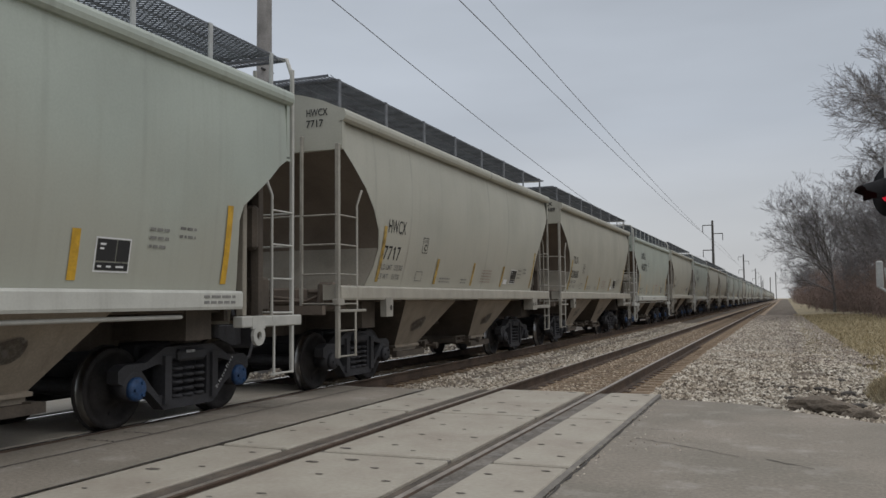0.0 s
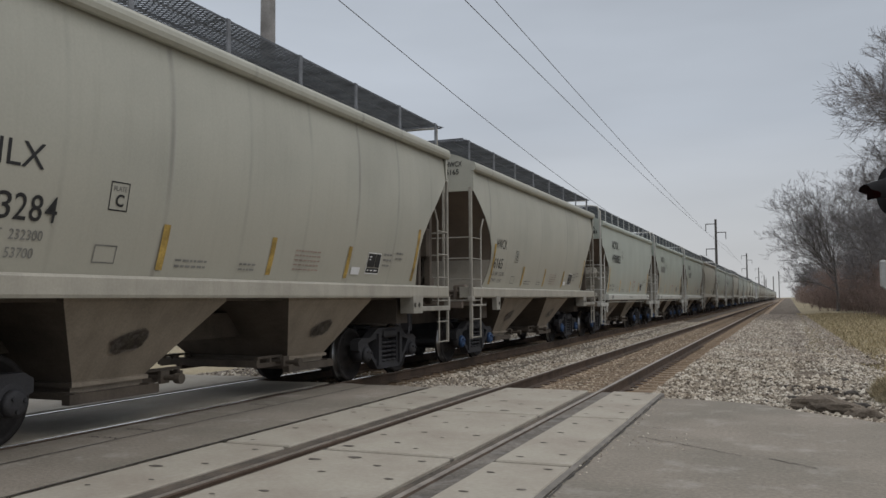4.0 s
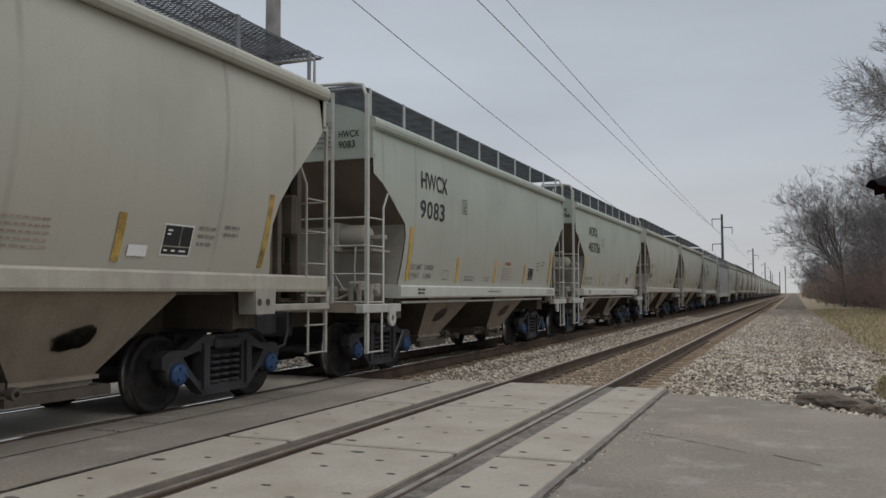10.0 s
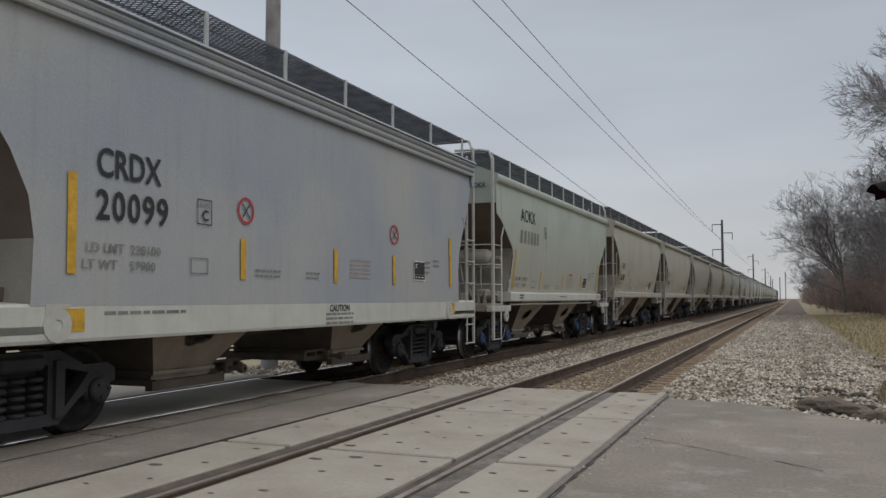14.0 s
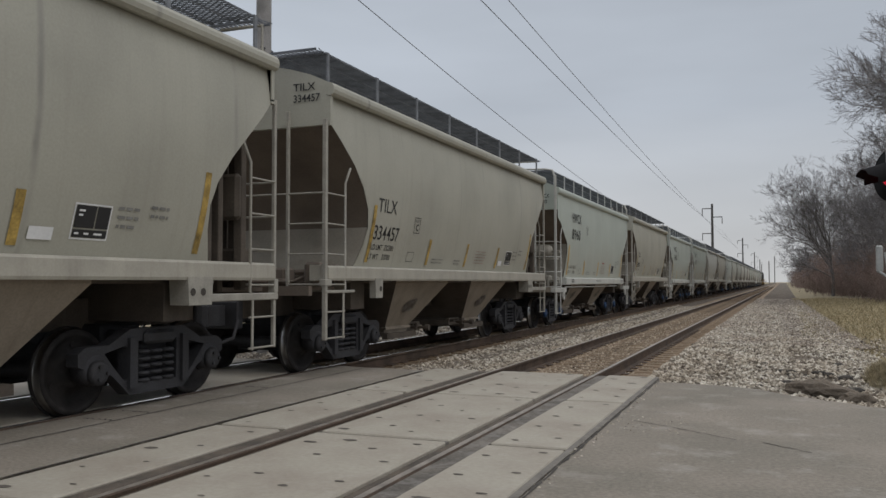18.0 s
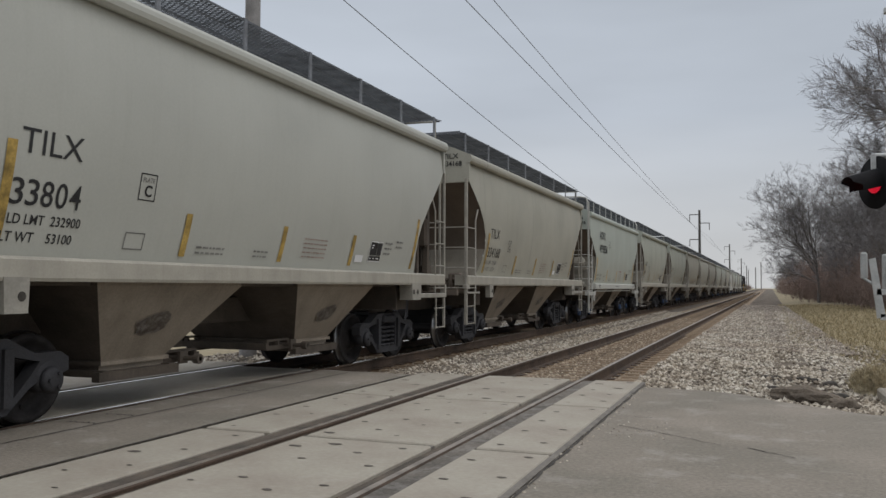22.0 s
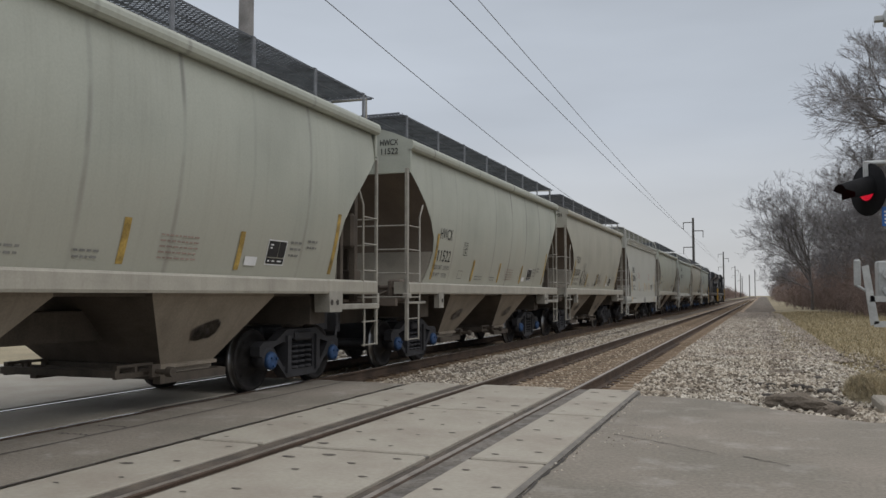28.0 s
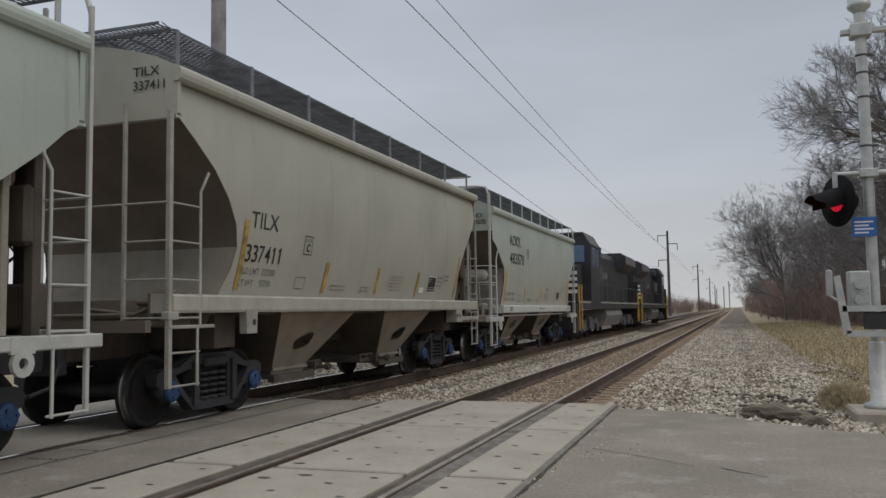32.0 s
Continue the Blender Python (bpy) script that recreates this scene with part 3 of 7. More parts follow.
def bay(e):
    """One hopper below the sill: a tapering chute with a collar; its cross sheets get a darker colour for shade and
    grime.
    """
    g = BAY
    s = Shape()
    rings = []
    for x, ya, yb, z in ((g["wide"], g["y0"], g["y1"], 1.44), (g["wide"], g["y0"], g["y1"], 1.30), (g["xb"], g["b0"], g["b1"], g["zb"] + 0.02), (g["xb"] + 0.03, g["b0"] - 0.03, g["b1"] + 0.03, g["zb"] + 0.01), (g["xb"] + 0.03, g["b0"] - 0.03, g["b1"] + 0.03, g["zb"] - 0.03), (g["xb"] * 0.97, g["b0"], g["b1"], g["zb"] - 0.03), (g["xb"] * 0.97, g["b0"], g["b1"], g["zb"] - 0.10)):
        rings.append([(-x, e * ya, z), (x, e * ya, z), (x, e * yb, z), (-x, e * yb, z)])
    s.sheet(rings, False, True)
    s.f.append(tuple(range(len(s.v) - 4, len(s.v))))
    s.s.append(False)
    me = s.mesh("hopper_bay", [DUSTY, UNDERGRIMESHADE])
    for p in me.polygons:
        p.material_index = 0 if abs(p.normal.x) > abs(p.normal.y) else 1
    return me


def hatch_patch(e):
    """A dark rubbed patch plate, slanted on the chute's face."""
    s = Shape()
    k = Vector((0.50, 0.0, 0.80)).normalized()

    def on(y, z):
        t = (1.30 - z) / 0.80
        return (1.36 - 0.50 * t + 0.012, y, z)

    yc = e * 1.92
    rnd = random.Random(31)
    pts = []
    for j in range(14):
        a = 2 * math.pi * j / 14
        r = rnd.uniform(0.8, 1.12)
        pts.append((yc + 0.27 * r * math.cos(a) + 0.06 * math.sin(a), 0.90 + 0.13 * r * math.sin(a)))
    s.add([on(y, z) for y, z in pts], [tuple(range(len(pts)))])
    s.add([tuple(Vector(on(y, z)) - 0.010 * k) for y, z in pts], [tuple(range(len(pts)))])
    return s


def gate(e):
    s = Shape()
    s.box(-0.95, 0.95, e * 1.36, e * 1.46, 0.35, 0.42)
    s.box(-0.95, 0.95, e * 2.38, e * 2.48, 0.35, 0.42)
    s.box(0.86, 0.96, e * 1.30, e * 2.54, 0.31, 0.41)
    s.box(-0.96, -0.86, e * 1.30, e * 2.54, 0.31, 0.41)
    for x in (-0.78, 0.78):
        s.box(x - 0.03, x + 0.03, e * 0.78, e * 1.40, 0.40, 0.46)
        s.box(x - 0.03, x + 0.03, e * 0.78, e * 1.36, 0.52, 0.55)
        for y in (0.80, 1.08, 1.34):
            s.box(x - 0.03, x + 0.03, e * (y - 0.02), e * (y + 0.02), 0.46, 0.52)
    s.box(-0.82, 0.82, e * 0.74, e * 0.80, 0.42, 0.50)
    return s


def gate_shaft(e):
    s = Shape()
    y = e * 1.22
    s.tube([(-1.20, y, 0.46), (1.20, y, 0.46)], 0.028, 8)
    for x in (-1.16, 1.16):
        s.tube([(x - 0.04, y, 0.46), (x + 0.04, y, 0.46)], 0.058, 8)
        s.box(x * 0.82 - 0.02, x * 0.82 + 0.02, y - 0.07, y + 0.07, 0.40, 0.54)
    return s


def running_board(sx):
    """An expanded-metal grating beside the roof's middle: slanting strands that cross in diamonds."""
    s = Shape()
    x0, x1, z = 0.45, 1.44, 4.45
    y0, y1 = -BODY + 0.1, BODY - 0.1
    for x in (x0, x0 + 0.33, x0 + 0.66, x1):
        s.box(sx * x - 0.006, sx * x + 0.006, y0, y1, z - 0.026, z - 0.002)
    lean = 0.62
    for way in (-1, 1):
        y = y0 - lean
        while y < y1 + lean:
            ya, yb = y, y + way * lean
            ends = [(k, ya + (yb - ya) * k) for k in (0.0, 1.0)]
            ends = [(k, v) for k, v in ends if y0 <= v <= y1]
            if len(ends) < 2:
                for edge in (y0, y1):
                    k = (edge - ya) / (yb - ya)
                    if 0 < k < 1:
                        ends.append((k, edge))
            if len(ends) >= 2:
                (ka, va), (kb, vb) = sorted(ends)[:2]
                xa, xb = sx * (x0 + (x1 - x0) * ka), sx * (x0 + (x1 - x0) * kb)
                s.add([(xa, va, z), (xb, vb, z), (xb, vb + 0.008, z - 0.016), (xa, va + 0.008, z - 0.016)], [(0, 1, 2, 3)])
            y += 0.078
    return s


def board_bracket(sx):
    s = Shape()
    s.box(sx * 0.45, sx * 1.435, -0.012, 0.012, 4.452, 4.466)
    s.box(sx * 1.435, sx * 1.458, -0.030, 0.030, 4.0, 4.455)
    s.box(sx * 0.45, sx * 0.48, -0.02, 0.02, 4.24, 4.452)
    return s


def end_board(e):
    """Grating across the roof's end, on a bent rail."""
    s = Shape()
    z, y0, y1 = 4.45, e * (BODY - 0.55), e * (BODY + 0.12)
    for y in (y0, (y0 + y1) / 2, y1):
        s.box(-0.44, 0.44, y - 0.015, y + 0.015, z - 0.03, z)
    x = -0.42
    while x < 0.43:
        s.add([(x, y0, z), (x, y1, z), (x, y1, z - 0.026), (x, y0, z - 0.026)], [(0, 1, 2, 3)])
        x += 0.05
    for y in (BODY - 0.07, BODY + 0.14):
        s.box(-1.44, 1.44, e * y - 0.010, e * y + 0.010, z - 0.030, z)
    x = -1.43
    while x < 1.44:
        for d in (-0.05, 0.05):
            s.add([(x, e * (BODY - 0.07), z - 0.004), (x + d, e * (BODY + 0.14), z - 0.004), (x + d, e * (BODY + 0.14), z - 0.022), (x, e * (BODY - 0.07), z - 0.022)], [(0, 1, 2, 3)])
        x += 0.065
    return s


def ladder_post(x, y, z0, z1, w=0.03):
    return Shape().box(x - w, x + w, y - w, y + w, z0, z1, 0.008)


def rung(a, b, r=0.013):
    return Shape().tube([a, b], r, 6)


def wheelset():
    """Two wheels on their axle, turning about x."""
    w = {}
    prof = [(0.62, 0.10), (0.63, 0.14), (0.665, 0.20), (0.665, 0.34), (0.655, 0.36), (0.655, 0.455), (0.685, 0.455), (0.70, 0.43), (0.785, 0.42), (0.79, 0.38), (0.775, 0.355), (0.735, 0.33), (0.715, 0.24), (0.745, 0.17), (0.80, 0.145), (0.81, 0.10)]
    for sx in (-1, 1):
        s = Shape().lathe([(sx * a, r) for a, r in prof], "x", n=36 if sx > 0 else 18)
        for j in range(3):
            a = 2 * math.pi * j / 3
            s.tube([(sx * 0.72, 0.27 * math.cos(a), 0.27 * math.sin(a)), (sx * 0.735, 0.27 * math.cos(a), 0.27 * math.sin(a))], 0.03, 6)
        t = Shape().lathe([(sx * 0.690, 0.444), (sx * 0.702, 0.4315), (sx * 0.770, 0.4225)], "x", n=36, caps=False)
        w[sx] = (s.mesh("wheel", WHEEL), t.mesh("tread", TREAD))
    ax = Shape().lathe([(-0.98, 0.07), (-0.8, 0.085), (0.8, 0.085), (0.98, 0.07)], "x", n=14).mesh("axle", IRON)
    return w, ax


def side_frame(sx):
    """A cast truck side: bowed top, raised pedestals and a spring window."""
    s = Shape()
    outline = [(-1.12, 0.50), (-1.12, 0.62), (-1.02, 0.68), (-0.72, 0.68), (-0.42, 0.83), (0.42, 0.83), (0.72, 0.68), (1.02, 0.68), (1.12, 0.62), (1.12, 0.50), (0.98, 0.44), (0.80, 0.44)]
    lower = [(0.66, 0.36), (0.42, 0.15), (-0.42, 0.15), (-0.66, 0.36), (-0.80, 0.44), (-0.98, 0.44)]
    hole_l = [(-0.78, 0.60), (-0.50, 0.66), (-0.40, 0.60), (-0.40, 0.34), (-0.50, 0.30), (-0.66, 0.46)]
    bm = bmesh.new()
    loops = [outline + lower, hole_l, [(-y, z) for y, z in hole_l], [(-0.30, 0.70), (0.30, 0.70), (0.30, 0.26), (-0.30, 0.26)]]
    edges = []
    for lp in loops:
        vs = [bm.verts.new((0, y, z)) for y, z in lp]
        edges += [bm.edges.new((vs[i], vs[(i + 1) % len(vs)])) for i in range(len(vs))]
    bmesh.ops.triangle_fill(bm, use_beauty=True, use_dissolve=False, edges=edges)
    ext = bmesh.ops.extrude_face_region(bm, geom=bm.faces[:])
    for v in ext["geom"]:
        if isinstance(v, bmesh.types.BMVert):
            v.co.x += 0.15
    for v in bm.verts:
        v.co.x = sx * (v.co.x + 0.90)
    s.take(bm)
    for y in (-0.41, 0.41):
        s.box(sx * 0.92, sx * 1.09, y - 0.05, y + 0.05, 0.22, 0.74)
    for y in (-0.89, 0.89):
        s.lathe([(sx * 0.88, 0.16), (sx * 1.04, 0.16), (sx * 1.06, 0.13)], "x", (0, y, 0.455), 14)
    return s


def spring_nest(sx):
    s = Shape()
    for y in (-0.19, 0.0, 0.19):
        for i in range(5):
            z = 0.28 + 0.075 * i
            s.lathe([(z - 0.02, 0.07), (z, 0.088), (z + 0.02, 0.07)], "z", (sx * 1.0, y, 0), 10)
    return s


def bolster():
    s = Shape()
    s.box(-1.10, 1.10, -0.24, 0.24, 0.66, 0.80, 0.03)
    s.box(-0.55, 0.55, -0.30, 0.30, 0.62, 0.86, 0.03)
    s.box(-0.90, 0.90, -0.30, 0.30, 0.24, 0.64)
    for y in (-0.44, 0.44):
        s.box(-0.72, 0.72, y - 0.05, y + 0.05, 0.34, 0.46, 0.02)
    return s


def cap(sx):
    s = Shape()
    s.lathe([(sx * 1.05, 0.125), (sx * 1.10, 0.125), (sx * 1.125, 0.10), (sx * 1.13, 0.05)], "x", n=16)
    for j in range(3):
        a = 2 * math.pi * j / 3 + 0.5
        s.tube([(sx * 1.11, 0.07 * math.cos(a), 0.07 * math.sin(a)), (sx * 1.15, 0.07 * math.cos(a), 0.07 * math.sin(a))], 0.02, 6)
    return s


def truck_marks():
    """White chalked writing, slanting on the cast side, and a white tab."""
    s = Shape()
    rnd = random.Random(6)
    u = 0.0
    while u < 0.5:
        w, h = rnd.uniform(0.012, 0.030), rnd.uniform(0.018, 0.036)
        y, z = 0.44 + u * 0.62, 0.30 + u * 0.70
        s.add([(1.096, y, z), (1.096, y + w * 0.62, z + w * 0.7), (1.096, y + w * 0.62 - h, z + w * 0.7 + h), (1.096, y - h, z + h)], [(0, 1, 2, 3)])
        u += w + rnd.uniform(0.008, 0.03)
    s.box(1.10, 1.106, -0.13, 0.02, 0.755, 0.785)
    return s


WHEELS, AXLE = wheelset()
TRUCK_MESH = {
    "side_frame": {sx: side_frame(sx).mesh("side_frame", IRON) for sx in (-1, 1)},
    "springs": {sx: spring_nest(sx).mesh("spring_nest", IRON) for sx in (-1, 1)},
    "marks": truck_marks().mesh("chalk_marks", CHALK),
    "bolster": bolster().mesh("bolster", IRON),
    "cap_blue": {sx: cap(sx).mesh("bearing_cap", BLUECAP) for sx in (-1, 1)},
    "cap_dark": {sx: cap(sx).mesh("bearing_cap", IRON) for sx in (-1, 1)},
}
WHEELSETS = []


def truck(car, y, blue, chalk):
    b = part("truck_bolster", TRUCK_MESH["bolster"], None, car)
    b.location = (0, y, 0)
    for sx in (-1, 1):
        f = part("truck_side_frame", TRUCK_MESH["side_frame"][sx], None, car)
        f.location = (0, y, 0)
        if sx > 0:
            part("spring_nest", TRUCK_MESH["springs"][sx], None, f)
        if sx > 0 and chalk:
            tagged(part("chalk_writing", TRUCK_MESH["marks"], None, f, "white chalked writing"), kind="stuff")
    for dy in (-0.89, 0.89):
        ax = part("wheelset", AXLE, None, car)
        ax.location = (0, y + dy, 0.4225)
        WHEELSETS.append((car, ax, y + dy, 0.4225))
        for sx in (-1, 1):
            part("wheel", WHEELS[sx][0], None, ax)
            if sx > 0:
                part("wheel_tread", WHEELS[sx][1], None, ax, "polished bare steel tread")
            part("bearing_cap", TRUCK_MESH["cap_blue" if blue else "cap_dark"][sx], None, ax, "blue-painted bearing end cap" if blue else "")


def platform(e, kind):
    """End deck with its white side brackets."""
    s = Shape()
    s.box(-1.30, 1.30, e * 5.02, e * 5.98, 1.10, 1.15)
    s.box(-1.45, 1.45, e * 5.90, e * 5.99, 1.03, 1.16)
    return s


def deck_rail(sx, e, kind):
    s = Shape()
    z0, z1 = 1.02, 1.15
    if kind == "A":
        s.box(sx * 1.46, sx * 1.60, e * 4.70, e * 5.98, z0, z1, 0.012)
    elif e > 0 or kind == "C":
        s.box(sx * 1.50, sx * 1.60, e * 4.45, e * 5.80, 1.00, 1.085, 0.010)
        s.box(sx * 1.50, sx * 1.60, e * 5.72, e * 5.80, 1.085, 1.25, 0.008)
    else:
        s.box(sx * 1.54, sx * 1.60, e * 4.95, e * 5.78, 1.06, 1.10, 0.008)
        s.box(sx * 1.50, sx * 1.60, e * 5.62, e * 5.80, 1.16, 1.25, 0.008)
    return s


def tow_eye(sx, e, kind):
    """A plate with a round hole that hangs by the truck."""
    n = 12
    y, z, r = (e * 5.02, 0.92, 0.12) if kind == "A" else (e * 4.42, 1.08, 0.15)
    outer = []
    for j in range(n):
        a = 2 * math.pi * j / n
        outer.append((y + r * math.cos(a), max(z + r * math.sin(a), z - r)))
    s = Shape()
    inner = [(y + 0.05 * math.cos(2 * math.pi * j / n), z + 0.05 * math.sin(2 * math.pi * j / n)) for j in range(n)]
    for x in (1.57, 1.61):
        s.sheet([[(sx * x, *p) for p in outer], [(sx * x, *p) for p in inner]], False, True)
    s.sheet([[(sx * 1.57, *p) for p in outer], [(sx * 1.61, *p) for p in outer]], False, True)
    s.sheet([[(sx * 1.57, *p) for p in inner], [(sx * 1.61, *p) for p in inner]], False, True)
    s.box(sx * 1.575, sx * 1.605, y - 0.13, y + 0.13, z + 0.08, 1.145 if kind == "A" else 1.26)
    return s


def jack_pad(sx, e):
    s = Shape()
    y = TRUCKS["B"][e > 0]
    w = 0.13 if e < 0 else 0.21
    s.prism([(y - w, 1.27), (y + w, 1.27), (y + w * 0.9, 0.97), (y - w * 0.9, 0.97)], "x", sx * (1.50 if e < 0 else 1.36), sx * 1.605)
    return s


def pad_hole(sx, e, dy):
    """A round hole in the pad."""
    y = TRUCKS["B"][e > 0] + dy
    return Shape().tube([(sx * 1.600, y, 1.11), (sx * 1.609, y, 1.11)], 0.042, 10)


def underframe():
    """Dark floor framing above the trucks and between the chutes."""
    s = Shape()
    s.box(-1.28, 1.28, -5.0, 5.0, 1.20, 1.40)
    return s


def coupler(e):
    s = Shape()
    s.box(-0.11, 0.11, e * 5.5, e * 6.12, 0.74, 0.96, 0.02)
    s.prism([(-0.16, e * 6.08), (0.17, e * 6.08), (0.20, e * 6.26), (0.12, e * 6.40), (0.02, e * 6.36), (-0.04, e * 6.24), (-0.13, e * 6.36), (-0.20, e * 6.30)], "z", 0.72, 0.99)
    s.box(-0.32, 0.32, e * 5.86, e * 6.00, 0.66, 1.05, 0.02)
    s.tube([(0.30, e * 5.95, 0.80), (0.36, e * 6.15, 0.55), (0.28, e * 6.36, 0.48)], 0.025, 6)
    return s


def center_sill():
    s = Shape()
    s.box(-0.28, 0.28, -5.9, 5.9, 0.80, 1.14, 0.01)
    for e in (-1, 1):
        s.box(-1.30, 1.30, e * (TRUCK - 0.22), e * (TRUCK + 0.22), 0.90, 1.30)
    return s


def air_tank():
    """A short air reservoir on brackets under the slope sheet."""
    s = Shape()
    s.lathe([(0.50, 0.05), (0.54, 0.14), (0.62, 0.19), (1.18, 0.19), (1.26, 0.14), (1.30, 0.05)], "x", (0, -5.12, 2.20), 18)
    s.box(1.28, 1.52, -5.20, -5.04, 2.15, 2.22, 0.01)
    s.box(0.45, 1.35, -5.20, -4.60, 1.97, 2.01)
    s.box(0.72, 0.80, -5.33, -4.62, 1.96, 2.42, 0.01)
    s.tube([(0.62, -5.28, 2.06), (0.72, -5.40, 1.7), (1.0, -5.5, 1.36)], 0.018, 6)
    s.tube([(1.1, -5.30, 2.04), (1.16, -5.45, 1.7), (1.2, -5.5, 1.4)], 0.016, 6)
    return s


def brake_gear():
    """Valves and piping on the end deck."""
    s = Shape()
    s.box(1.02, 1.30, -5.40, -5.20, 1.28, 1.50, 0.03)
    s.box(1.36, 1.52, -5.36, -5.22, 1.26, 1.46, 0.03)
    s.tube([(0.9, -5.42, 1.36), (1.56, -5.42, 1.36)], 0.04, 8)
    for x in (1.10, 1.24, 1.44):
        s.tube([(x, -5.44, 1.46), (x, -5.44, 1.20)], 0.045, 8)
    s.tube([(0.2, -5.5, 1.30), (0.9, -5.5, 1.22), (1.05, -5.4, 1.3)], 0.025, 6)
    s.box(0.3, 0.75, -5.5, -5.2, 1.16, 1.42, 0.03)
    s.tube([(-0.9, -5.6, 1.22), (0.9, -5.6, 1.22)], 0.022, 6)
    return s


def end_gear():
    """Hand-brake housing, pipes and hoses at the trailing end."""
    s = Shape()
    s.lathe([(-1.25, 0.05), (-1.2, 0.16), (0.10, 0.16), (0.15, 0.05)], "x", (0, 5.12, 1.78), 14)
    s.box(-1.3, 0.3, 4.95, 5.25, 1.58, 1.62)
    for x in (-1.15, -0.05):
        s.box(x - 0.04, x + 0.04, 5.08, 5.16, 1.14, 1.62)
    s.tube([(-0.2, 5.5, 1.3), (0.2, 5.6, 1.7), (0.5, 5.6, 1.5), (0.6, 5.5, 1.15)], 0.03, 6)
    s.tube([(0.75, 5.7, 2.1), (0.9, 5.62, 1.9), (0.85, 5.65, 1.5), (0.7, 5.6, 1.16)], 0.025, 6)
    s.tube([(0.30, 5.72, 2.6), (0.26, 5.70, 2.2), (0.34, 5.66, 1.9), (0.2, 5.6, 1.2)], 0.028, 6)
    s.tube([(0.12, 5.6, 3.0), (0.14, 5.66, 2.4), (0.05, 5.6, 1.8)], 0.03, 6)
    s.box(0.42, 0.92, 5.35, 5.60, 1.15, 1.55, 0.03)
    s.box(0.24, 0.56, 5.62, 5.78, 1.95, 2.36, 0.03)
    return s


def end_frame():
    """Dark stub wall added to close the open gap, and an upright beam behind the trailing ladder, with hoses."""
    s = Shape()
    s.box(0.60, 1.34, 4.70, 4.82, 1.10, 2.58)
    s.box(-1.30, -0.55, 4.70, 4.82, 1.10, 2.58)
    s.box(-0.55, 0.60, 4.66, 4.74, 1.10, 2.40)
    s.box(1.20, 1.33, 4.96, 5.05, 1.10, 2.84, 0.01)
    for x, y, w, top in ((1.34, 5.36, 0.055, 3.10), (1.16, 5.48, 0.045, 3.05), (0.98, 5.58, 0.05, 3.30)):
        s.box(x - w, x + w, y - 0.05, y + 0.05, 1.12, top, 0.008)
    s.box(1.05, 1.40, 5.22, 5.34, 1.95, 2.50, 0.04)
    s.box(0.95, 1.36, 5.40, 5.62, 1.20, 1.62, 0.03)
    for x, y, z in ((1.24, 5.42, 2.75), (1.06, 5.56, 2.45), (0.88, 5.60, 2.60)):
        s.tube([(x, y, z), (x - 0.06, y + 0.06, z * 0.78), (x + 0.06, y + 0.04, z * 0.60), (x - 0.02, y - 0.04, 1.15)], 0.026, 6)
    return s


def brake_staff():
    """Upright channels that carry the hand brake."""
    s = Shape()
    for x, w in ((0.44, 0.03), (0.64, 0.035), (0.86, 0.025)):
        s.box(x - w, x + w, 5.66, 5.74, 1.12, 3.34, 0.006)
    s.box(0.40, 0.92, 5.64, 5.68, 2.50, 2.56)
    return s


def brake_wheel():
    s = Shape()
    pts = [(0.40 + 0.28 * math.cos(2 * math.pi * j / 20), 5.90, 2.13 + 0.28 * math.sin(2 * math.pi * j / 20)) for j in range(21)]
    s.tube(pts, 0.018, 6)
    for j in range(4):
        a = math.pi * j / 4
        s.tube([(0.40 - 0.28 * math.cos(a), 5.90, 2.13 - 0.28 * math.sin(a)), (0.40 + 0.28 * math.cos(a), 5.90, 2.13 + 0.28 * math.sin(a))], 0.012, 5)
    s.tube([(0.40, 5.76, 2.13), (0.40, 5.92, 2.13)], 0.06, 10)
    return s


def stripe(y, z0, z1, c="B", w=0.10):
    s = Shape()
    zs = [z0 + (z1 - z0) * i / 5 for i in range(6)]
    s.sheet([[(side_x(z, c) + 0.016, y - w / 2, z), (side_x(z, c) + 0.016, y + w / 2, z)] for z in zs], False)
    return s


def bars(y, z, width, rows, h=0.035, gap=0.07, seed=1, c="B"):
    """Lines of small writing as plain bars."""
    rnd = random.Random(seed)
    s = Shape()
    for i in range(rows):
        u = 0.0
        zz = z - i * gap
        while u < width:
            w = min(rnd.uniform(0.035, 0.10), width - u + 0.02)
            s.add([(side_x(zz, c) + 0.016, y + u, zz), (side_x(zz, c) + 0.016, y + u + w, zz), (side_x(zz + h, c) + 0.016, y + u + w, zz + h), (side_x(zz + h, c) + 0.016, y + u, zz + h)], [(0, 1, 2, 3)])
            u += w + 0.022
    return s


def frame_mark(y, z, w, h, c="B", t=0.012):
    s = Shape()
    for y0, y1, z0, z1 in ((y, y + w, z, z + t), (y, y + w, z + h - t, z + h), (y, y + t, z, z + h), (y + w - t, y + w, z, z + h)):
        s.add([(side_x(b, c) + 0.016, a, b) for a, b in ((y0, z0), (y1, z0), (y1, z1), (y0, z1))], [(0, 1, 2, 3)])
    return s


def stencil(y, z, c="B"):
    """The dark inspection panel: two fields above a strip."""
    s = Shape()
    for y0, y1, z0, z1 in ((y, y + 0.235, z + 0.085, z + 0.285), (y + 0.25, y + 0.41, z + 0.085, z + 0.285), (y, y + 0.41, z, z + 0.07)):
        s.add([(side_x(b, c) + 0.020, a, b) for a, b in ((y0, z0), (y1, z0), (y1, z1), (y0, z1))], [(0, 1, 2, 3)])
    return s


